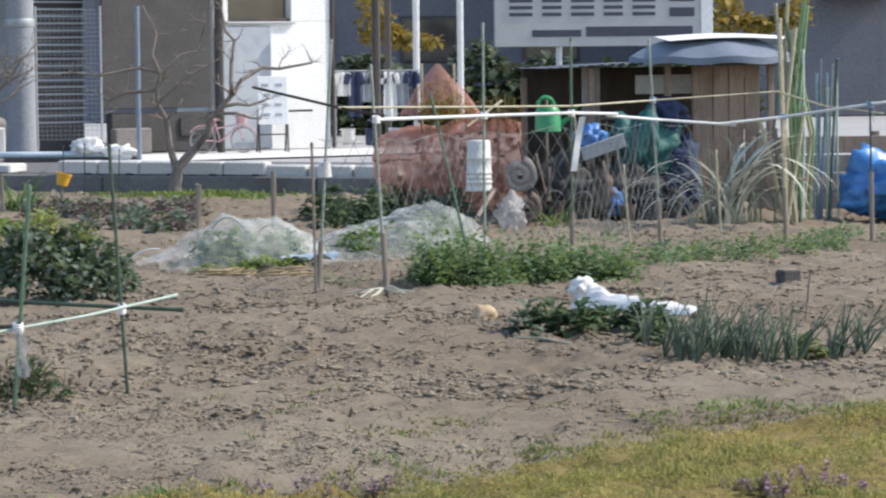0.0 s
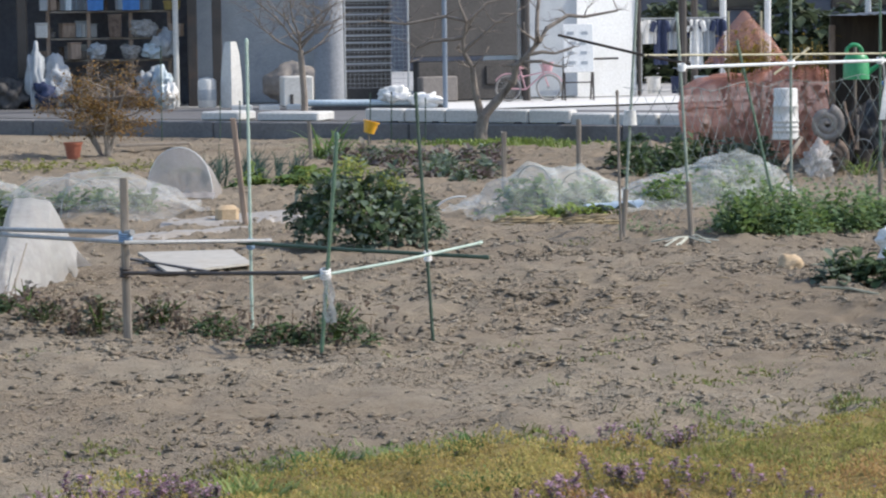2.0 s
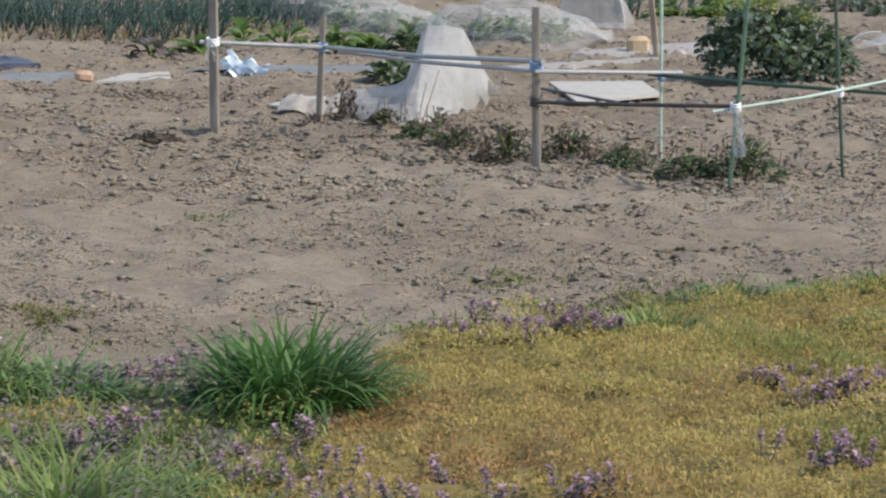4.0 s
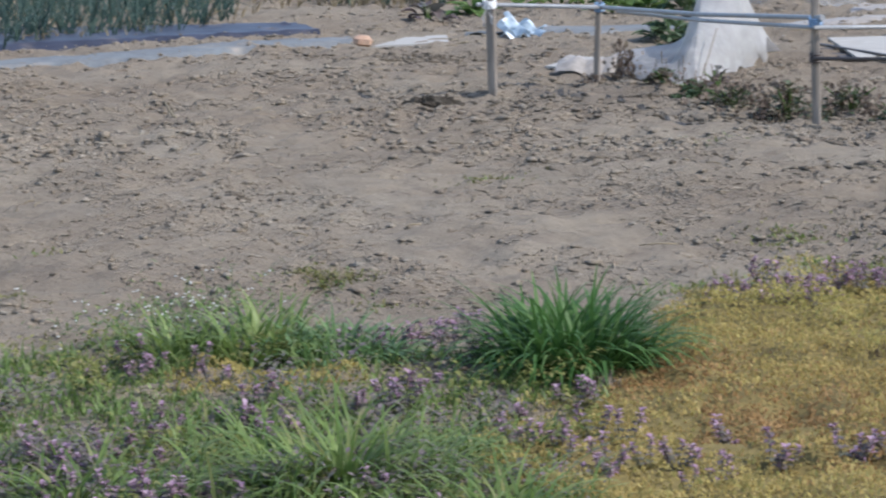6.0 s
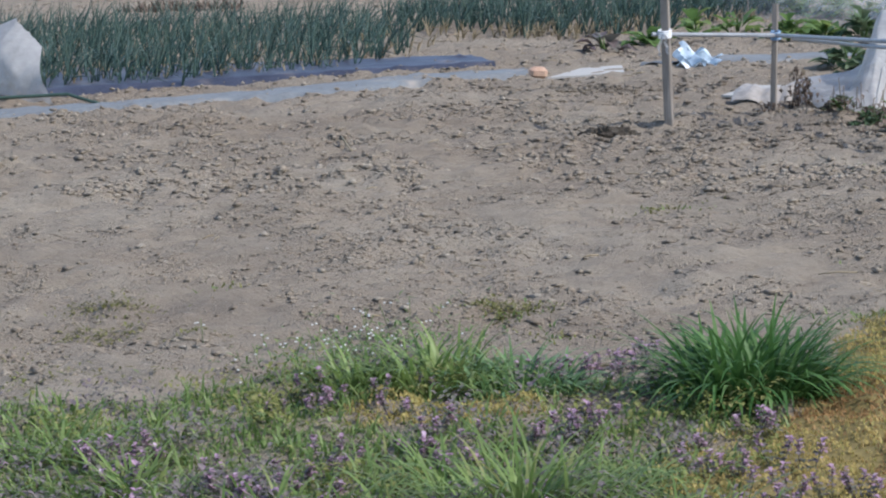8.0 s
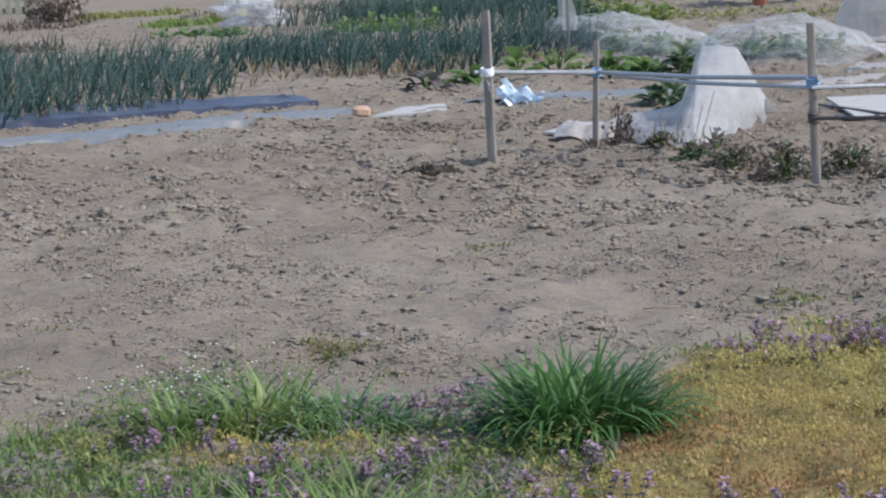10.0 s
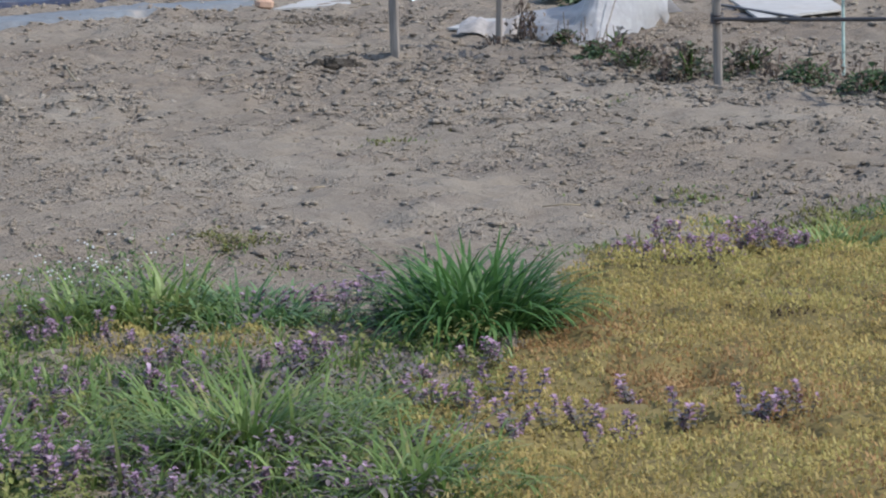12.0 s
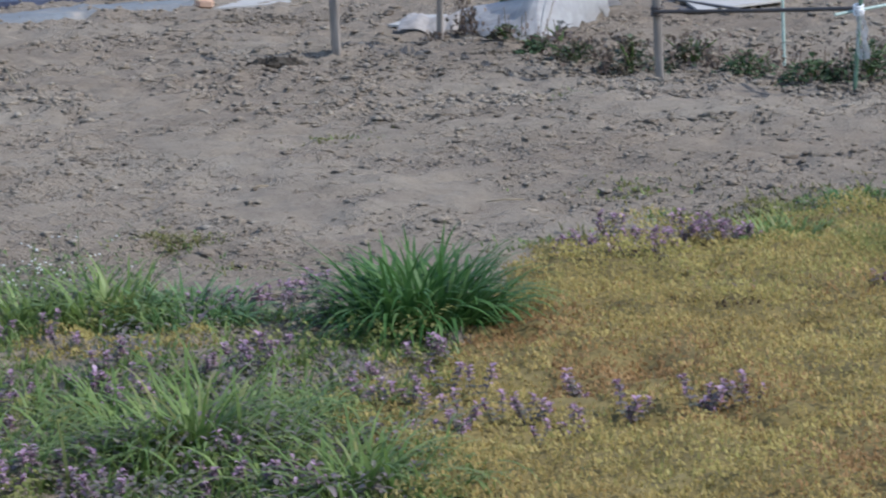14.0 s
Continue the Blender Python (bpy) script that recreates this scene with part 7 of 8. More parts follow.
def heap(name, x, y, z, sx, sy, sz, material, label, category, rough=0.34):
    ob = thing(name, (x, y, z), label, category)
    g = Geo().lump((0, 0, sz), (sx, sy, sz), rough, 3)
    g.v = [(p[0] + 0.05 * sx * noise.noise(Vector(p) * 9), p[1] + 0.2 * sy * noise.noise(Vector(p) * 7 + Vector((3, 1, 2))), p[2] - 0.3 * sz * abs(noise.noise(Vector(p) * 6 + Vector((1, 5, 2))))) for p in g.v]
    g.v = [(p[0], p[1], max(0.0, p[2])) for p in g.v]
    part("body", g, material, ob)
    return ob


heap("tarp_bundle", 7.15, 27.5, 0.42, 0.34, 0.25, 0.34, "teal_tarp", "dark green tarpaulin heaped over tools", "tarpaulin")
heap("tarp_bundle", 7.0, 27.45, 0.0, 0.4, 0.3, 0.30, "black_junk", "dark covered pile of garden junk", "junk pile")
heap("tarp_bundle", 7.5, 27.5, 0.0, 0.25, 0.28, 0.42, "navy_cloth", "dark blue cloth thrown over junk", "junk pile")
heap("tarp_bundle", 6.3, 27.4, 0.0, 0.3, 0.3, 0.30, "black_junk", "dark covered pile of garden junk", "junk pile")
heap("tarp_bundle", 6.65, 27.3, 0.0, 0.24, 0.25, 0.24, "brown_junk", "brown sacking heaped in the shelter", "junk pile")
heap("tarp_bundle", 6.55, 27.25, 0.66, 0.15, 0.12, 0.14, "blue_tarp", "small blue tarpaulin bundle", "tarpaulin")
heap("tarp_bundle", 6.75, 27.1, 0.02, 0.09, 0.09, 0.13, "blue_tarp", "small blue container by the junk", "container")
heap("tarp_bundle", 7.45, 27.6, 0.82, 0.2, 0.2, 0.2, "navy_cloth", "dark cloth bundle on the shelter shelf", "junk pile")
ob = thing("grey_board", (6.62, 27.0, 0.72), "pale grey sheet leaning over the junk", "sheet", turn=0)
part("sheet", Geo().box((0, 0, 0), (0.46, 0.02, 0.14), 0, 0.004, (12, -18)), "grey_sheet", ob)
part("strut", Geo().tube([(0.05, 0.05, -0.74), (0.05, 0.05, 0.0)], 0.012, 6), "old_wood", ob)
for x, y, r, h, mt in ((6.42, 27.05, 0.10, 0.22, "black_junk"), (6.85, 26.95, 0.09, 0.2, "brown_junk"), (7.1, 26.95, 0.11, 0.25, "black_junk"), (7.35, 27.0, 0.08, 0.3, "dark_steel"), (6.1, 26.9, 0.1, 0.2, "dark_steel")):
    ob = thing("old_bucket", (x, y, height(x, y)), "dirty dark bucket among the junk", "bucket", "buckets by the shelter")
    part("body", Geo().lathe([(0.001, 0), (r * 0.8, 0), (r, h), (r * 1.06, h), (r * 1.05, h - 0.02), (r * 0.93, h - 0.02), (r * 0.75, 0.03), (0.001, 0.03)], 16), mt, ob)
    part("bail", Geo().tube([(r * math.cos(a), 0, h + 0.1 * math.sin(a)) for a in [math.pi * k / 8 for k in range(9)]], 0.004, 5), "zinc", ob)
for i in range(16):
    x, y = uni(5.9, 7.6), uni(26.8, 27.3)
    rail("scrap_stick", [(x, y, 0.0), (x + uni(-0.2, 0.2), y + uni(0.05, 0.2), uni(0.4, 0.95))], uni(0.006, 0.014), R.choice(("old_wood", "brown_wood", "dark_wood", "dark_steel")), "old stick leaning in the junk pile", 6)
ob = thing("white_rag", (5.0, 21.08, 0.95), "dirty white rag hanging from the rail", "rag")
part("cloth", Geo().grid(lambda u, v: (-0.02 + 0.05 * u - 0.08 * v, 0.02 * math.sin(5 * v), 0.2 - 0.42 * v), 5, 12), "white_cloth", ob)
heap("blue_tarpaulin", 9.22, 26.2, 0.0, 0.44, 0.4, 0.33, "blue_tarp", "bright blue tarpaulin wrapped over a heap", "tarpaulin", 0.4)

# bundled tall canes and dead stalks
for i in range(16):
    x, y = 8.22 + uni(-0.06, 0.16), 25.9 + uni(-0.15, 0.15)
    h = uni(1.4, 2.35)
    rail("bundled_cane", [(x, y, 0.0), (x + uni(-0.12, 0.12), y + uni(-0.1, 0.1), h * 0.5), (x + uni(-0.16, 0.12), y, h)], uni(0.010, 0.02), R.choice(("green_bamboo", "green_bamboo", "mint_cane", "bamboo", "green_cane")), "green bamboo cane leaning in a bundle", 6)
for i in range(13):
    x, y = 8.62 + uni(-0.1, 0.22), 26.2 + uni(-0.15, 0.15)
    rail("bundled_cane", [(x, y, 0.0), (x + uni(-0.06, 0.1), y, uni(1.25, 1.65))], uni(0.008, 0.015), R.choice(("blue_steel", "green_cane", "dark_cane", "mint_cane", "blue_tape")), "blue-green plastic cane leaning in a bundle", 6)
for lean, mt, h in ((-0.25, "bamboo", 1.0), (0.2, "bamboo", 1.1), (-0.1, "old_wood", 0.9), (-0.05, "bamboo", 1.95)):
    rail("bundled_cane", [(8.1, 25.7, 0.0), (8.1 + lean, 25.75, h)], 0.02, mt, "dry bamboo prop by the cane bundle", 6)
rail("bundled_cane", [(7.55, 25.9, 0.55), (8.3, 25.8, 0.42)], 0.014, "brown_wood", "brown stick tied across the canes", 6)
ob = thing("pampas_stalks", (7.42, 25.6, 0), "arching dead grey-green stalks of a tall plant", "dead plant")
g, g2 = Geo(), Geo()
for k in range(58):
    if k < 46:
        stalk = Geo().blade((R.gauss(-0.05, 0.16), R.gauss(0, 0.08), 0), R.choice((0, 3.14, 3.14)) + uni(-0.6, 0.6), uni(0.7, 1.55), uni(0.025, 0.05), uni(0.02, 0.22), uni(1.8, 3.4), 12)
    else:
        stalk = Geo().blade((R.gauss(0.1, 0.05), R.gauss(0, 0.05), 0), uni(-1.4, 1.4), uni(1.3, 1.8), uni(0.05, 0.08), uni(0.0, 0.06), uni(1.6, 3.0), 14)
    part("stalk", stalk, "dry_stalk", ob)
for _ in range(40):
    g2.blade((R.gauss(0.12, 0.25), R.gauss(0.1, 0.08), 0), uni(0, 6.28), uni(0.5, 1.55), 0.02, uni(0.0, 0.2), uni(0.4, 2.4), 9)
part("foliage", g2, "blue_leaf", ob)
clump("grass_clump", (5.95, 26.2), 50, 0.12, 0.32, 0.012, "grass", "green tuft beside the rolled fleece")
clump("grass_clump", (7.3, 25.8), 40, 0.15, 0.2, 0.012, "grass", "green tuft at the shelter's foot")

ob = thing("board_fence", (9.6, 27.4, 0), "low brown board fence behind the cane bundle", "fence", turn=-6)
for k in range(4):
    part("board", Geo().box((0, 0.02 * (k % 2), 0.12 + 0.19 * k), (2.6, 0.025, 0.175), 0, 0.005), "brown_wood" if k % 2 else "old_wood", ob)
for x in (-1.2, 0.0, 1.2):
    part("post", Geo().box((x, 0.06, 0.4), (0.07, 0.07, 0.85), 0, 0.006), "old_wood", ob)


# ---- kerb, lot and road beyond the field ----
KA, KB = Vector((-30.0, 57.3, 0)), Vector((30.0, 16.2, 0))      # foot of the kerb wall
KD = (KB - KA).normalized()
KN = Vector((-KD.y, KD.x, 0))
if KN.y < 0:
    KN = -KN
KT = math.degrees(math.atan2(KD.y, KD.x))


def kerb_at(x, back=0.0):
    """The point of the kerb line at x, moved back from the field by some metres."""
    t = (x - KA.x) / KD.x
    return KA + KD * t + KN * back


mid = (KA + KB) / 2
kerb = new("kerb_wall")
tagged(kerb, "dark grey concrete kerb wall along the field", "kerb", kind="structure")
for k in range(24):
    c = KA + KD * (1.5 + 3.0 * k) + KN * 0.12
    if abs(c.x) < 28:
        part("kerb_length", Geo().box((c.x, c.y, 0.08), (2.985, 0.24, 0.24), KT, 0.015), "kerb_grey", kerb)
g = Geo()
p = [KA + KN * 0.24, KB + KN * 0.24, KB + KN * 60, KA + KN * 60]
g.add([(q.x, q.y, z) for z in (-0.3, 0.19) for q in p], [(4, 5, 6, 7), (0, 1, 5, 4), (1, 2, 6, 5), (2, 3, 7, 6), (3, 0, 4, 7)])
whole("paved_lot", g, "lot", "pale grey paved yard beyond the kerb", "pavement", "structure", smooth=False)
g = Geo()
g.grid(lambda u, v: tuple(Vector((2.3 + 5.6 * u, 39.2 + 3.0 * v + 2.2 * u, 0.215))), 30, 6)
whole("pale_paving", g, "white_lot", "bright concrete strip before the building", "pavement", "structure")
g = Geo()
g.grid(lambda u, v: tuple(kerb_at(-14 + 24 * u, 0.5 + 4.0 * v) + Vector((0, 0, 0.2))), 40, 4)
whole("road_strip", g, "asphalt", "strip of grey asphalt behind the kerb", "road", "structure")
block = thing("kerb_block", (0, 0, 0), "pale concrete kerb block set on the wall", "kerb block", "kerb blocks")
part("body", Geo().box((0, 0, 0.09), (0.585, 0.2, 0.18), 0, 0.02), "pale_concrete", block)
part("foot", Geo().box((0.16, -0.095, 0.012), (0.1, 0.03, 0.03), 0, 0.004), "black_junk", block, "dark drain notch")
for x in np.arange(1.85, 4.2, 0.49):
    q = kerb_at(x, 0.16)
    copy_thing(block, pose(q.x, q.y, 0.2, 0, 0, KT + uni(-1, 1)))
for x in np.arange(4.25, 5.4, 0.51):
    q = kerb_at(x, 0.2)
    copy_thing(block, pose(q.x, q.y, 0.16, 0, 0, KT + uni(-1, 1)))
for o in (*block.children_recursive, block):
    bpy.data.objects.remove(o)
for x0, x1 in ((-0.58, -0.11), (0.17, 0.91)):
    q = kerb_at((x0 + x1) / 2, 0.45)
    ob = thing("paving_slab", (q.x, q.y, 0.2), "white concrete slab lying behind the kerb", "slab", turn=KT + 6)
    part("slab", Geo().box((0, 0, 0.06), ((x1 - x0) * 1.2, 0.5, 0.12), 0, 0.02), "pale_concrete", ob)
ob = thing("plank", (-1.0, 33.9, 0.02), "grey plank lying at the kerb's foot", "plank", turn=22)
part("board", Geo().box((0, 0, 0.03), (0.9, 0.12, 0.03), 0, 0.004), "old_wood", ob)

# ---- bare trees and the shrub ----
def branch(g, p, d, length, r, depth, q, droop=0.0):
    pts, rad = [p.copy()], [r]
    n = 5
    for i in range(n):
        d = (d + Vector((q.uniform(-0.35, 0.35), q.uniform(-0.35, 0.35), q.uniform(-0.2, 0.25) - droop))).normalized()
        p = p + d * (length / n)
        pts.append(p.copy())
        rad.append(r * (1 - 0.55 * (i + 1) / n))
        if depth > 0 and i >= 1:
            for _ in range(q.randint(1, 2)):
                side = Vector((q.uniform(-1, 1), q.uniform(-1, 1), q.uniform(-0.2, 0.6))).normalized()
                branch(g, p, (d * 0.45 + side * 0.9).normalized(), length * q.uniform(0.4, 0.65), rad[-1] * 0.62, depth - 1, q, droop)
    g.tube(pts, rad, 6 if r > 0.012 else 4)


ob = thing("bare_tree", (2.99, 34.15, 0), "small leafless pruned fruit tree with crooked limbs", "tree")
part("trunk", Geo().tube([(0, 0, -0.05), (0.0, 0, 0.12), (0.05, 0, 0.33)], [0.1, 0.08, 0.07], 10), "bark", ob)
q = random.Random(11)
RIGHT_BOUGHS = (  # crooked pruned limbs: points outwards from the fork, thickness at the start
    (((0.04, 0.30), (0.24, 0.52), (0.41, 0.72), (0.45, 0.93), (0.59, 1.07), (0.72, 1.21)), 0.062),
    (((0.72, 1.21), (0.83, 1.38), (1.1, 1.53), (1.31, 1.51), (1.72, 1.58)), 0.034),
    (((0.72, 1.21), (0.70, 1.34), (0.72, 1.60), (0.77, 1.86), (0.66, 1.98), (0.62, 2.25)), 0.032),
    (((0.59, 1.06), (0.75, 1.09), (0.92, 1.07), (1.17, 1.15)), 0.026), (((0.50, 0.97), (0.75, 0.98), (0.92, 0.92), (1.05, 0.90)), 0.022))
LEFT_BOUGHS = (
    (((0.03, 0.30), (-0.05, 0.62), (-0.08, 0.90), (-0.19, 1.10), (-0.20, 1.28)), 0.05),
    (((-0.19, 1.10), (-0.12, 1.18), (0.07, 1.34), (0.2, 1.46), (0.42, 1.56)), 0.026), (((-0.20, 1.28), (-0.32, 1.26), (-0.58, 1.24), (-0.76, 1.15), (-0.84, 0.98)), 0.028),
    (((-0.20, 1.28), (-0.16, 1.48), (-0.42, 1.54), (-0.9, 1.45), (-1.25, 1.5)), 0.028), (((-0.16, 1.46), (-0.26, 1.7), (-0.2, 1.95), (-0.36, 2.3)), 0.024), (((-0.16, 1.46), (0.1, 1.7), (0.3, 1.74), (0.42, 2.1)), 0.02))
for pts, r in RIGHT_BOUGHS + LEFT_BOUGHS:
    limb, n = [], len(pts)
    for i, (x, z) in enumerate(pts):
        limb.append(Vector((x, 0.12 * math.sin(2.1 * x + 3 * z), z)))
    l = part("limb", Geo().tube(limb, [r * (1 - 0.6 * i / (n - 1)) for i in range(n)], 8), "bark", ob)
    tw = Geo()
    for p in limb[2:]:
        for _ in range(2):
            branch(tw, p, Vector((q.uniform(-1, 1), q.uniform(-0.6, 0.6), q.uniform(-0.1, 0.8))).normalized(), q.uniform(0.15, 0.42), r * 0.26, 1 if q.random() < 0.5 else 0, q)
    tagged(part("twig_work", tw, "bark", l), kind="stuff")
ob = thing("bare_tree", (0.9, 36.85, 0), "slim leafless young tree by the kerb", "tree")
part("trunk", Geo().tube([(0, 0, -0.05), (0.01, 0, 0.5), (-0.03, 0, 1.12)], [0.055, 0.045, 0.04], 9), "bark", ob)
tw = Geo()
for k in range(9):
    a = k * 2.4
    branch(tw, Vector((-0.03, 0, 1.05 + 0.03 * k)), Vector((math.cos(a), math.sin(a) * 0.7, 0.75)).normalized(), q.uniform(0.6, 0.95), 0.018, 2, q)
tagged(part("twig_work", tw, "bark", ob), kind="stuff")


def shrub(x, y, w, h, n, material, label, seed):
    q = random.Random(seed)
    ob = thing("shrub", (x, y, 0), label, "shrub")
    tw, lf = Geo(), Geo()
    for k in range(6):
        a = k * 2.4
        stem = [Vector((0.04 * math.cos(a), 0.04 * math.sin(a), -0.03))]
        d = Vector((math.cos(a) * 0.45 * w, math.sin(a) * 0.4 * w, 1)).normalized()
        for i in range(6):
            d = (d + Vector((q.uniform(-0.3, 0.3), q.uniform(-0.3, 0.3), q.uniform(-0.05, 0.2)))).normalized()
            stem.append(stem[-1] + d * h * q.uniform(0.13, 0.17))
        part("stem", Geo().tube(stem, [0.024 - 0.0028 * i for i in range(7)], 7), "pale_bark", ob)
        for p in stem[2:]:
            for _ in range(2):
                b = q.uniform(0, 6.28)
                branch(tw, p, Vector((math.cos(b), math.sin(b), q.uniform(-0.15, 0.35))).normalized(), w * q.uniform(0.45, 0.8) * (1.1 - 0.45 * p.z / h), 0.008, 1, q)
    tips = [p for p in tw.v if p[2] > 0.22]
    low = min(p[2] for p in tips)
    buds = [Vector(q.choice(tips)) for _ in range(n // 26)]
    for b in buds:
        if q.random() < 0.55 * (b.z - low) / h:
            continue
        for _ in range(26):
            p = b + Vector((q.gauss(0, 0.07), q.gauss(0, 0.06), q.gauss(0, 0.03)))
            lf.leaf(p, q.uniform(0, 6.28), q.uniform(-0.8, 0.8), q.uniform(0.025, 0.05), 0.024, 0.8)
    tagged(part("twig_work", tw, "bark", ob), kind="stuff")
    part("foliage", lf, material, ob)
    return ob


shrub(-1.5, 32.4, 0.85, 1.0, 5200, "autumn", "shrub with sparse rusty brown leaves", 3)
shrub(-3.7, 34.5, 0.6, 0.9, 2200, "autumn", "thin shrub with brown leaves by the kerb", 5)
shrub(-4.9, 37.0, 0.5, 0.8, 1200, "autumn", "thin twiggy brown shrub by the kerb", 8)
for x, h in ((-0.95, 1.2), (-0.2, 0.5), (0.05, 0.5), (1.65, 0.6), (1.9, 0.62), (2.3, 0.55)):
    y = kerb_at(x).y - 1.2
    rail("thin_stake", [(x, y, -0.05), (x + 0.01, y, h)], 0.008, "dark_cane", "thin dark stake at the back of the field", 5)

# ---- the building with white wall ----
FZ = 0.19
bld = thing("workshop_building", (4.0, 44.2, FZ), "low building with white walls and a dark screen", "building", turn=22)
L0, L1, BH = -1.4, 2.95, 4.2


def wall_box(x0, x1, z0, z1, y=0.0, thick=0.2):
    return Geo().box(((x0 + x1) / 2, y + thick / 2, (z0 + z1) / 2), (x1 - x0, thick, z1 - z0), 0, 0.01)


wallp = part("wall", wall_box(0.55, 2.72, 0, 2.05), "white_paint", bld, "white rendered wall")
part("wall", wall_box(0.55, 0.85, 2.05, BH), "white_paint", bld)
part("wall", wall_box(2.0, 2.72, 2.05, BH), "white_paint", bld)
part("wall", wall_box(0.85, 2.0, 2.75, BH), "white_paint", bld)
win = part("window", Geo().box((1.42, 0.1, 2.08), (1.2, 0.14, 0.06), 0, 0.01), "dark_steel", bld, "dark-framed window in the white wall")
part("pane", Geo().box((1.42, 0.14, 2.4), (1.1, 0.02, 0.66), 0, 0.003), "glass", win)
part("sill", Geo().box((1.42, -0.03, 2.035), (1.26, 0.1, 0.035), 0, 0.008), "grey_paint", win)
part("door_panel", Geo().box((1.1, -0.03, 1.0), (1.0, 0.04, 1.95), 0, 0.01), "grey_sheet", bld, "pale grey sliding panel")
part("downpipe", Geo().tube([(0.62, -0.07, 0.05), (0.62, -0.07, BH)], 0.05, 10), "dark_steel", bld)
part("side_wall", Geo().box((2.62, 2.6, BH / 2), (0.2, 5.0, BH), 0, 0.01), "white_paint", bld)
part("corner_trim", Geo().box((2.76, -0.02, BH / 2), (0.05, 0.06, BH), 0, 0.01), "dark_steel", bld)
part("screen", Geo().box((-0.45, -0.05, 2.45), (1.9, 0.06, 3.5), 0, 0.01), "dark_screen", bld, "dark grey sun screen hung before the porch")
# Plinth coloured dark; the paler block on it paints the strip that is lit.
part("plinth", Geo().box((-0.35, 0.05, 0.32), (1.8, 0.2, 0.62), 0, 0.02), "dark_screen", bld)
part("base_block", Geo().box((-0.95, -0.12, 0.2), (0.62, 0.2, 0.4), 0, 0.02), "dirty_felt", bld)
part("vent", Geo().box((0.1, -0.07, 0.4), (0.34, 0.04, 0.3), 0, 0.01), "black_junk", bld)
for k in range(30):
    part("slat", Geo().box((-1.9, 0.5, 0.5 + 0.11 * k), (0.95, 0.02, 0.025), 0, 0.004, (20, 0)), "grey_sheet", bld)
part("roof", Geo().box((0.5, 2.6, BH + 0.1), (6.0, 6.2, 0.18), 0, 0.02), "tile_roof", bld)
part("wall", wall_box(-2.4, -1.4, 0, BH, 0.6), "dark_screen", bld)
part("base_rail", Geo().tube([(1.4, -0.3, 0.62), (2.2, -0.3, 0.62)], 0.02, 6), "dark_steel", bld)

# left wing: an open shed on dark columns, with shelves
shed = thing("open_shed", (-3.2, 43.6, FZ), "open-fronted shed on dark columns with loaded shelves", "shed")
for x in (-0.05, 2.56, 2.94, -1.8, -5.0):
    part("column", Geo().box((x, 0, 1.5), (0.15, 0.17, 3.0), 0, 0.01), "dark_steel", shed)
part("slim_post", Geo().box((-0.85, 0.1, 1.5), (0.07, 0.07, 3.0), 0, 0.006), "blue_steel", shed)
part("pale_column", Geo().tube([(2.31, -0.3, 0), (2.31, -0.3, 3.0)], 0.045, 8), "pale_concrete", shed)
part("back_wall", Geo().box((-0.2, 1.4, 1.5), (9.4, 0.1, 3.0), 0, 0.01), "grey_wall", shed)
part("side_sheet", Geo().box((4.0, 0.9, 1.5), (2.3, 0.08, 3.0), 0, 0.01), "grey_sheet", shed, "pale corrugated side wall")
part("side_sheet", Geo().box((2.75, 0.3, 1.5), (0.3, 0.04, 3.0), 0, 0.01), "grey_sheet", shed)
part("roof", Geo().box((-0.2, 0.8, 3.05), (9.8, 2.6, 0.1), 0, 0.01), "tile_roof", shed)
part("grey_panel", Geo().box((-2.6, 0.2, 1.6), (3.4, 0.06, 3.0), 0, 0.01), "grey_wall", shed, "blue-grey metal wall panel")
for z in (0.72, 1.06, 1.48, 1.85):
    part("shelf", Geo().box((1.3, 0.6, z), (1.9, 0.5, 0.035), 0, 0.005), "old_wood", shed)
for x in (0.32, 0.95, 1.6, 2.2):
    part("shelf_post", Geo().box((x, 0.4, 1.0), (0.06, 0.06, 2.0), 0, 0.006), "brown_wood", shed)
for i in range(95):
    z = R.choice((0.0, 0.0, 0.0, 0.74, 1.08, 1.5, 1.87))
    x, y = uni(0.1, 2.35), uni(0.3, 0.75)
    if z == 0.0:
        x, y = uni(-0.2, 2.4), uni(-0.2, 0.7)
    s, h = uni(0.07, 0.24), uni(0.07, 0.26)
    w = shed.matrix_basis @ Vector((x, y, z))
    mt = R.choice(("brown_junk", "brown_wood", "grey_sheet", "white_plastic", "brown_wood", "dirty_felt", "old_wood", "navy_cloth", "blue_film", "dark_wood", "brown_junk"))
    ob = thing("stored_box", tuple(w), "old box or crate stored in the shed", "storage box", "stored boxes", uni(-30, 30))
    part("box", Geo().box((0, 0, h / 2), (s, s * 0.8, h), 0, 0.012), mt, ob)
    part("lid", Geo().box((0, 0, h + 0.01), (s * 1.05, s * 0.84, 0.025), 0, 0.006), mt, ob)
for x, y, sx, sz, mt in ((-3.4, 43.3, 0.6, 0.5, "black_junk"), (-2.75, 43.4, 0.5, 0.75, "grey_sheet"), (-4.6, 43.2, 0.7, 0.5, "dirty_felt"), (-2.9, 43.2, 0.4, 0.45, "navy_cloth"), (-2.2, 43.2, 0.5, 0.4, "dirty_felt"), (-1.7, 43.0, 0.5, 0.35, "brown_junk"), (-1.3, 43.2, 0.45, 0.6, "grey_sheet"), (-1.1, 43.0, 0.3, 0.7, "blue_film")):
    heap("covered_heap", x, y, FZ, sx * 0.5, 0.25, sz * 0.5, mt, "loosely covered heap of stored goods in the shed", "heap")
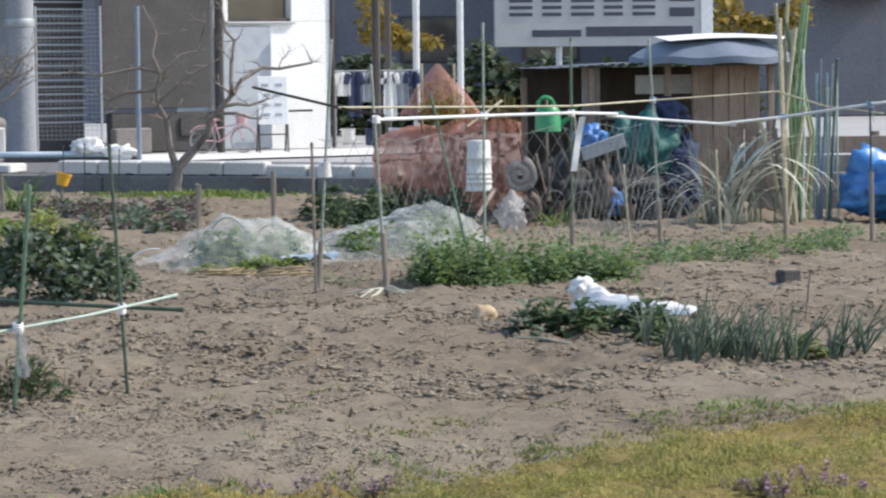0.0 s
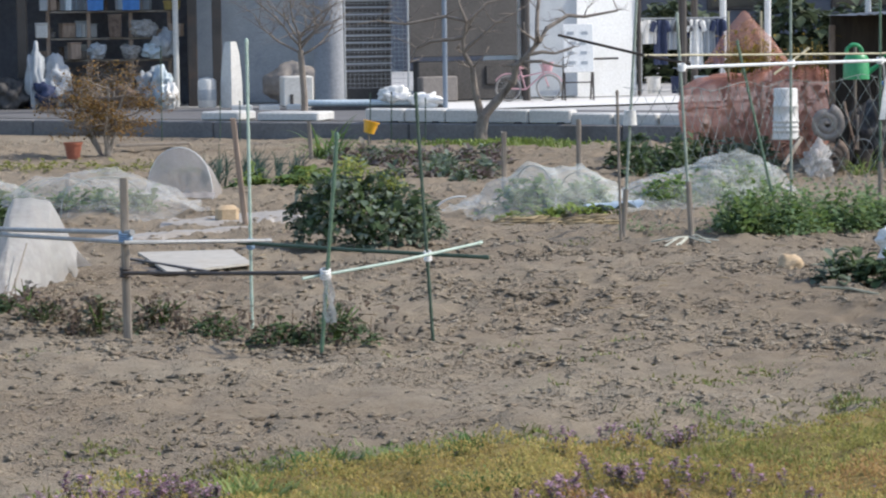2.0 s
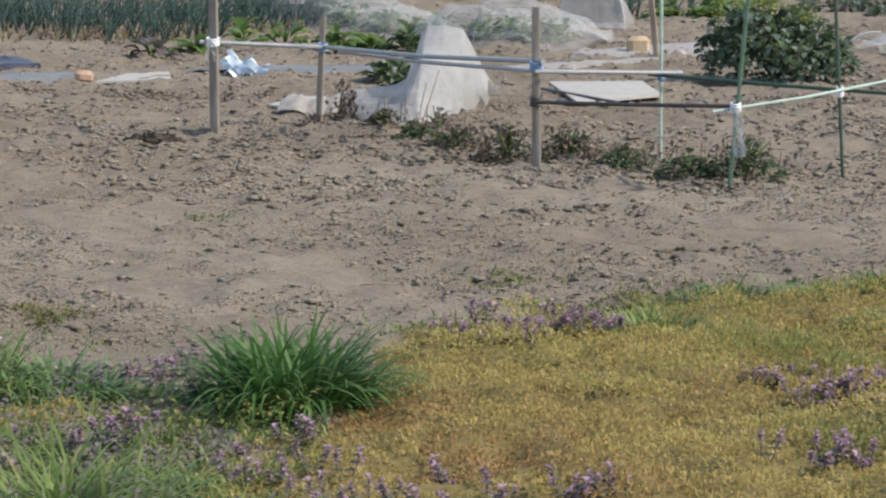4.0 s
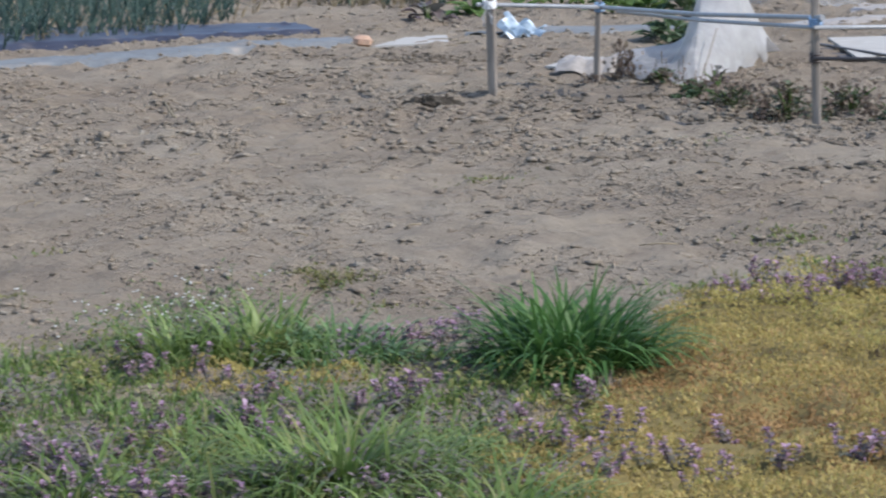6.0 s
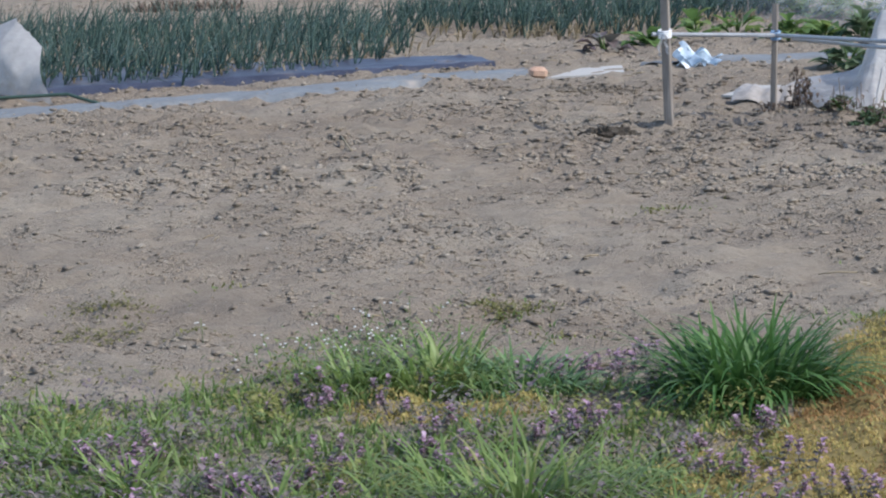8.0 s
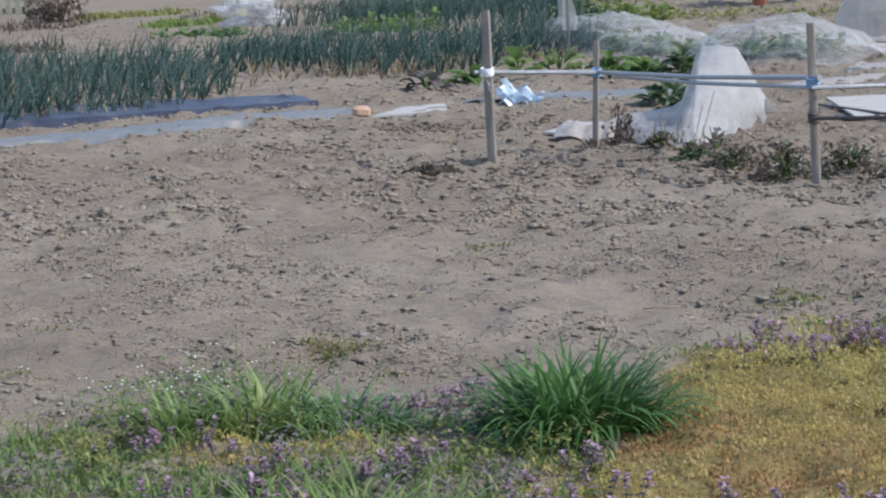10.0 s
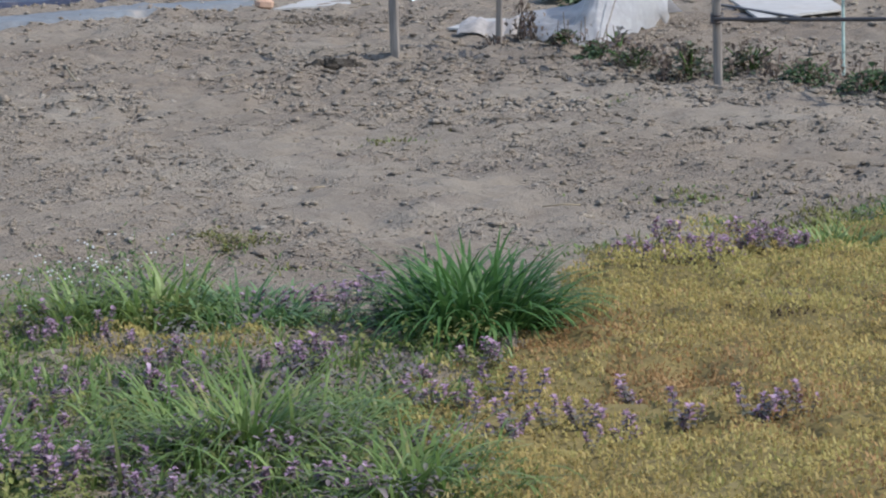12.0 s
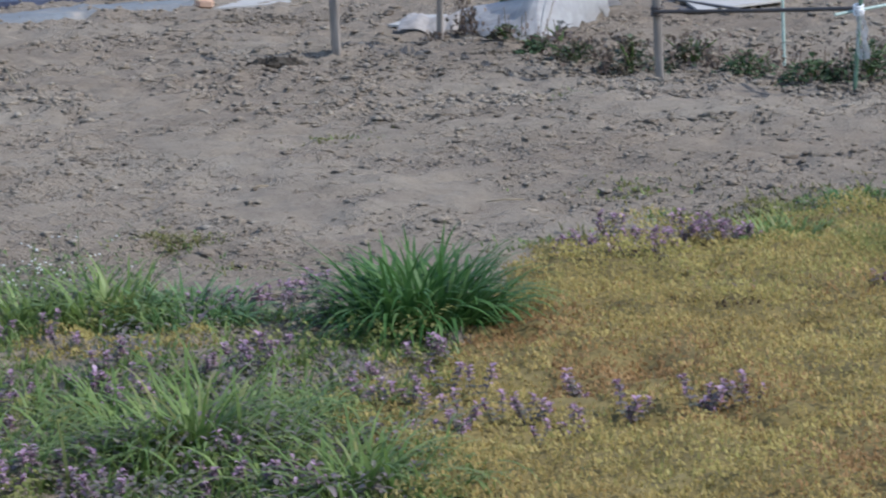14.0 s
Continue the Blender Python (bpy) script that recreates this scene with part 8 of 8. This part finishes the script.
for x, y, sx, sz, mt, lab in ((-0.98, 42.2, 0.22, 0.42, "white_cloth", "white sack slumped by the shed column"),):
    o = heap("covered_heap", x, y, FZ, sx * 0.5, 0.3, sz * 0.5, mt, lab, "heap")
def crate(x, y, z, w, d, h, material, label):
    """An open plastic crate with a rolled rim and ribs."""
    ob = thing("storage_crate", (x, y, z), label, "crate", "crates on the shed shelves")
    part("body", Geo().add([(sx * w / 2 * k, sy * d / 2 * k, zz) for zz, k in ((0, 0.9), (h, 1.0), (h, 0.93), (0.02, 0.84)) for sx, sy in ((-1, -1), (1, -1), (1, 1), (-1, 1))],
                           [(3, 2, 1, 0)] + [(r * 4 + k, r * 4 + (k + 1) % 4, r * 4 + 4 + (k + 1) % 4, r * 4 + 4 + k) for r in range(3) for k in range(4)] + [(12, 13, 14, 15)]), material, ob, smooth=False)
    part("rim", Geo().box((0, 0, h - 0.015), (w * 1.05, d * 1.05, 0.03), 0, 0.008), material, ob)
    for k in (-0.3, 0.0, 0.3):
        part("rib", Geo().box((k * w, -d * 0.48, h * 0.45), (0.02, 0.03, h * 0.8), 0, 0.004), material, ob)
    return ob


crate(-2.13, 43.9, FZ + 1.5, 0.26, 0.3, 0.32, "blue_tarp", "deep blue plastic crate on the shed shelf")
crate(-1.58, 43.9, FZ + 1.5, 0.28, 0.3, 0.3, "blue_tarp", "deep blue plastic crate on the shed shelf")
crate(-0.95, 43.9, FZ + 1.5, 0.26, 0.3, 0.14, "moss", "olive plastic crate on the shed shelf")
crate(-1.84, 43.9, FZ + 1.08, 0.2, 0.26, 0.36, "brown_junk", "brown crate on the shed shelf")
for x, z, sx, sz, mt in ((-1.38, 1.08, 0.2, 0.14, "clear_bag"), (-1.08, 0.74, 0.2, 0.22, "grey_sheet"), (-2.12, 0.74, 0.14, 0.13, "grey_sheet"), (-1.25, 0.74, 0.16, 0.13, "blue_film"), (-1.6, 0.74, 0.14, 0.12, "clear_bag"), (-3.04, 0.72, 0.13, 0.17, "grey_sheet")):
    heap("stored_bag", x, 43.85 if x > -2.9 else 43.2, FZ + z if x > -2.9 else FZ, sx, 0.14, sz if x > -2.9 else 0.5, mt, "pale plastic bag of stored goods in the shed", "bag")
ob = thing("gas_bottle", (-0.42, 42.6, FZ), "white canister with a dark band by the shed", "canister")
part("body", Geo().lathe([(0.001, 0), (0.13, 0), (0.14, 0.03), (0.14, 0.4), (0.12, 0.44), (0.05, 0.46), (0.001, 0.47)], 18), "white_plastic", ob)
part("band", Geo().lathe([(0.143, 0.12), (0.145, 0.13), (0.145, 0.27), (0.143, 0.28)], 18), "grey_sheet", ob)
ob = thing("white_tank", (-0.05, 42.6, FZ), "tall white plastic tank tapering to the top", "tank")
part("body", Geo().lathe([(0.001, 0), (0.165, 0), (0.165, 0.35), (0.13, 0.8), (0.085, 1.0), (0.001, 1.0)], 4), "white_plastic", ob)
ob = thing("white_cabinet", (0.93, 42.4, FZ), "small white metal box on the yard", "cabinet")
part("body", Geo().box((0, 0, 0.24), (0.46, 0.4, 0.46), 8, 0.02), "white_plastic", ob)
part("handle", Geo().box((-0.08, -0.21, 0.12), (0.05, 0.03, 0.16), 8, 0.005), "black_junk", ob)
heap("rubble_heap", 0.95, 43.4, FZ, 0.5, 0.3, 0.33, "dirty_felt", "grey-brown covered heap behind the white box", "heap", 0.12)
for x in np.arange(0.0, 1.2, 0.4):
    ob = thing("foam_block", (x + 0.1, 41.2, FZ), "pale flat block on the yard", "block")
    part("block", Geo().box((0, 0, 0.04), (0.3, 0.3, 0.08), 0, 0.01), "white_plastic", ob)

# utility pole, steel mesh panel, slim posts
ob = thing("utility_pole", (1.39, 41.2, FZ), "round grey concrete utility pole", "utility pole")
part("shaft", Geo().lathe([(0.22, -0.2), (0.215, 1.0), (0.2, 4.0), (0.15, 9.0), (0.001, 9.02)], 28), "pole_grey", ob)
part("band", Geo().lathe([(0.217, 1.95), (0.222, 1.96), (0.222, 2.06), (0.217, 2.07)], 28), "zinc", ob)
ob = thing("mesh_panel", (2.1, 41.4, FZ), "grey welded wire mesh panel", "fence panel")
g = Geo()
for k in range(15):
    g.tube([(-0.46 + 0.0657 * k, 0, 0.3), (-0.46 + 0.0657 * k, 0, 2.2)], 0.0022, 4)
for k in range(30):
    g.tube([(-0.46, 0.006, 0.3 + 0.0655 * k), (0.46, 0.006, 0.3 + 0.0655 * k)], 0.0026, 4)
part("mesh", g, "zinc", ob)
for x in (-0.47, 0.47):
    part("frame_post", Geo().tube([(x, 0, 0), (x, 0, 2.25)], 0.018, 7), "zinc", ob)
rail("steel_post", [(3.02, 40.2, FZ), (3.02, 40.2, 2.4)], 0.035, "blue_steel", "slim blue-grey steel post in the yard")
rail("steel_post", [(4.48, 42.9, FZ), (4.48, 42.9, 3.4)], 0.06, "dark_steel", "dark brown steel post by the building")
rail("steel_post", [(7.18, 44.6, FZ), (7.18, 44.6, 3.4)], 0.07, "dark_steel", "dark brown steel post by the building")
ob = thing("water_pipe", (1.9, 40.4, FZ), "long grey pipe with white valve covers", "pipe")
part("pipe", Geo().tube([(-0.9, 0, 0.12), (1.1, 0, 0.1)], 0.05, 10), "blue_film", ob)
part("support", Geo().box((0.15, 0.05, 0.03), (1.9, 0.3, 0.07), 0, 0.01), "black_junk", ob)
part("cover", Geo().lump((0.4, 0, 0.22), (0.24, 0.16, 0.13), 0.35, 3), "white_cloth", ob, "crumpled white covering")
part("cover", Geo().lump((0.85, -0.05, 0.13), (0.26, 0.14, 0.10), 0.35, 3), "white_cloth", ob)


# ---- bicycle, notice stand, drying laundry ----
def wheel(parent, x, r):
    tyre = part("tyre", Geo().lathe([(r - 0.02 + 0.02 * math.cos(a), 0.02 * math.sin(a)) for a in [2 * math.pi * k / 8 for k in range(9)]], 30, m=pose(x, 0, r, 90, 0, 0)), "rubber", parent)
    g = Geo()
    for k in range(18):
        a = 2 * math.pi * k / 18
        g.tube([(x, 0, r), (x + (r - 0.03) * math.cos(a), 0, r + (r - 0.03) * math.sin(a))], 0.0025, 3)
    part("spoke_work", g, "zinc", tyre)
    part("hub", Geo().tube([(x, -0.04, r), (x, 0.04, r)], 0.025, 8), "zinc", tyre)


ob = thing("bicycle", (4.5, 42.4, FZ + 0.03), "small pink bicycle parked on the yard", "bicycle", turn=6)
ob.scale = (0.72, 0.72, 0.72)
wheel(ob, 0.38, 0.28), wheel(ob, -0.5, 0.28)
g = Geo()
for a, b_ in (((-0.5, 0, 0.28), (-0.12, 0, 0.25)), ((-0.5, 0, 0.28), (-0.22, 0, 0.6)), ((-0.12, 0, 0.25), (-0.24, 0, 0.68)), ((-0.12, 0, 0.25), (0.24, 0, 0.55)), ((-0.2, 0, 0.52), (0.24, 0, 0.6)), ((0.38, 0, 0.28), (0.2, 0, 0.78))):
    g.tube([a, b_], 0.016, 7)
part("frame", g, "pink_paint", ob)
part("saddle", Geo().box((-0.25, 0, 0.71), (0.24, 0.13, 0.05), 0, 0.02), "pink_paint", ob)
part("handlebar", Geo().tube([(0.1, -0.24, 0.84), (0.2, -0.1, 0.8), (0.2, 0.1, 0.8), (0.1, 0.24, 0.84)], 0.012, 7), "zinc", ob)
part("basket", Geo().lathe([(0.08, 0), (0.09, 0.005), (0.13, 0.2), (0.135, 0.2), (0.13, 0.18)], 14, (0.36, 0, 0.62)), "pink_paint", ob)
part("mudguard", Geo().tube([(0.38 + 0.31 * math.cos(a), 0, 0.28 + 0.31 * math.sin(a)) for a in [0.4 + 0.25 * k for k in range(9)]], 0.014, 5), "pink_paint", ob)
part("rear_mudguard", Geo().tube([(-0.5 + 0.31 * math.cos(a), 0, 0.28 + 0.31 * math.sin(a)) for a in [0.6 + 0.25 * k for k in range(9)]], 0.014, 5), "pink_paint", ob)
ob = thing("notice_board", (5.25, 42.6, FZ), "white notice board on a folding stand", "notice board")
part("board", Geo().box((0.0, 0, 0.82), (0.46, 0.03, 0.74), 0, 0.006, (-8, 0)), "white_paint", ob)
for z in (0.6, 0.75, 0.9, 1.05):
    for x in (-0.1, 0.08):
        part("text_bar", Geo().box((x + uni(-0.02, 0.02), -0.019 - (0.82 - z) * 0.14, z), (0.1, 0.005, 0.05), 0, 0.001, (-8, 0)), "grey_sheet", ob)
for x in (-0.22, 0.22):
    part("leg", Geo().tube([(x, -0.08, 0), (x, 0.0, 0.6)], 0.015, 6), "dark_steel", ob)
    part("leg", Geo().tube([(x, 0.3, 0), (x, 0.02, 0.7)], 0.015, 6), "dark_steel", ob)
part("stretcher", Geo().tube([(-0.22, -0.04, 0.3), (0.22, -0.04, 0.3)], 0.012, 6), "dark_steel", ob)
ob = thing("drying_rack", (7.5, 46.6, FZ), "metal drying rack with hanging washing", "drying rack")
for x in (-0.7, 0.7):
    part("upright", Geo().tube([(x, 0, 0), (x, 0, 1.25)], 0.018, 7), "zinc", ob)
for y in (-0.15, 0.15):
    part("bar", Geo().tube([(-0.75, y, 1.24), (0.75, y, 1.24)], 0.014, 6), "zinc", ob)
for i, (x, w, l, mt) in enumerate(((-0.58, 0.2, 0.4, "white_cloth"), (-0.4, 0.2, 0.75, "navy_cloth"), (-0.2, 0.16, 0.5, "grey_sheet"), (-0.02, 0.18, 0.85, "black_junk"), (0.16, 0.2, 0.32, "navy_cloth"), (0.2, 0.2, 0.8, "white_cloth"), (0.42, 0.18, 0.6, "grey_sheet"), (0.58, 0.16, 0.8, "navy_cloth"))):
    cl = thing("hanging_garment", (7.5 + x, 46.43 - 0.03 * (i % 2), FZ + 1.22), "washing hung on the drying rack", "laundry", "washing on the rack")
    part("cloth", Geo().grid(lambda u, v: (w * (u - 0.5) * (1 + 0.2 * v), 0.03 * math.sin(u * 11 + i), -l * v), 14, 10), mt, cl)
    for sx in (-1, 1):
        part("sleeve", Geo().tube([(sx * w * 0.45, 0, -0.03), (sx * w * 0.75, 0.01, -0.2)], [0.05, 0.04], 7), mt, cl)
for i, x in enumerate((6.95, 7.35, 7.75, 8.1)):
    ob = thing("storage_bin", (x, 46.2, FZ), "small bin on the yard below the washing", "bin")
    part("bin", Geo().lathe([(0.001, 0), (0.1, 0), (0.12, 0.28), (0.13, 0.28), (0.12, 0.26), (0.001, 0.03)], 14), ("white_plastic", "navy_cloth", "blue_film", "black_junk")[i], ob)

# ---- sign board ----
ob = thing("sign_board", (8.82, 36.0, 0.0), "large grey-white company sign on posts", "sign")
part("panel", Geo().box((0, 0, 2.38), (2.9, 0.06, 1.25), 0, 0.01), "sign_face", ob)
part("side_band", Geo().box((1.42, -0.034, 2.4), (0.16, 0.02, 1.3), 0, 0.004), "white_paint", ob)
for i in range(5):
    x = -1.1 + 0.415 * i
    for dz in (-0.14, -0.05, 0.04, 0.13):
        part("lettering_bar", Geo().box((x, -0.034, 2.32 + dz), (0.31 - 0.05 * (i % 2), 0.008, 0.045), 0, 0.001), "sign_ink", ob)
for z in (2.4, 2.2):
    part("lettering_bar", Geo().box((1.08, -0.034, z), (0.34, 0.008, 0.12), 0, 0.001), "sign_ink", ob)
part("lettering_bar", Geo().box((-0.62, -0.034, 1.93), (0.66, 0.008, 0.09), 0, 0.001), "sign_ink", ob)
part("lettering_bar", Geo().box((0.5, -0.034, 1.95), (1.45, 0.008, 0.13), 0, 0.001), "sign_ink", ob)
for x in (-0.57, 0.9):
    part("post", Geo().tube([(x, 0.07, -0.1), (x, 0.07, 2.9)], 0.04, 8), "white_pipe", ob)

# ---- far side: hedges, grey house, poles ----
def hedge(name, x0, x1, y, z0, z1, n, material, label, size=0.14, depth=1.2):
    g = Geo()
    for _ in range(n):
        x, k = uni(x0, x1), R.random()
        top = z1 * (0.75 + 0.35 * noise.noise(Vector((x * 0.9, y, 2))))
        g.leaf((x, y + uni(-depth, depth) * 0.5, uni(z0, max(z0 + 0.1, top))), uni(0, 6.28), uni(-0.8, 1.0), size * uni(0.6, 1.3), size * 0.7, 1.0, 0.5)
    return whole(name, g, material, label, "hedge", "stuff")


hedge("dark_hedge", 7.0, 16.0, 53, 0.2, 2.0, 3600, "hedge", "dark clipped hedge beyond the yard", 0.3)
hedge("gold_shrubs", 8.0, 9.4, 51.5, 1.9, 3.8, 420, "gold_leaf", "golden yellow shrub beyond the yard", 0.2)
hedge("gold_shrubs", 14.6, 16.6, 51.5, 2.1, 4.2, 600, "gold_leaf", "golden yellow shrub beyond the yard", 0.2)
house = thing("grey_house", (20.5, 62.0, FZ), "plain dark grey building beyond the garden", "building")
part("wall", Geo().box((1.5, 3, 3.2), (9.0, 6.0, 6.4), 0, 0.03), "grey_wall", house)
part("roof", Geo().box((1.5, 3, 6.5), (9.6, 6.6, 0.25), 0, 0.05), "tile_roof", house)
w = part("window", Geo().box((1.0, -0.05, 4.4), (1.6, 0.14, 1.1), 0, 0.02), "dark_steel", house)
part("pane", Geo().box((1.0, -0.13, 4.4), (1.4, 0.02, 0.9), 0, 0.003), "glass", w)
part("canopy", Geo().box((0.6, -0.5, 2.75), (1.6, 1.0, 0.1), 0, 0.02), "tile_roof", house)
house = thing("far_house", (11.0, 66.0, FZ), "low far house with blue-grey walls", "building")
part("wall", Geo().box((0, 3, 1.8), (14.0, 5.0, 3.6), 0, 0.03), "grey_wall", house)
part("roof", Geo().box((0, 3, 3.75), (14.8, 5.8, 0.3), 0, 0.05), "blue_steel", house)
for k in range(4):
    w = part("window", Geo().box((-5 + 3 * k, 0.46, 1.9), (1.4, 0.1, 1.1), 0, 0.02), "dark_steel", house)
    part("pane", Geo().box((-5 + 3 * k, 0.4, 1.9), (1.25, 0.02, 0.95), 0, 0.003), "glass", w)
for x, y in ((8.1, 49.0), (8.7, 49.5), (9.6, 50.0)):
    rail("yard_pole", [(x, y, FZ), (x, y, 3.6)], 0.06, "white_pipe" if x > 8.2 else "dark_steel", "slim pole standing in the yard", 8)
hedge("far_trees", -40, 60, 110, 0.0, 7.0, 5000, "hedge", "distant dark line of trees", 1.6, 6)
house = thing("yard_house", (-12.0, 52.0, FZ), "plain grey building beside the open shed", "building")
part("wall", Geo().box((0, 2, 1.8), (10.0, 4.0, 3.6), 0, 0.03), "grey_paint", house)
part("roof", Geo().box((0, 2, 3.7), (10.6, 4.6, 0.25), 0, 0.05), "tile_roof", house)
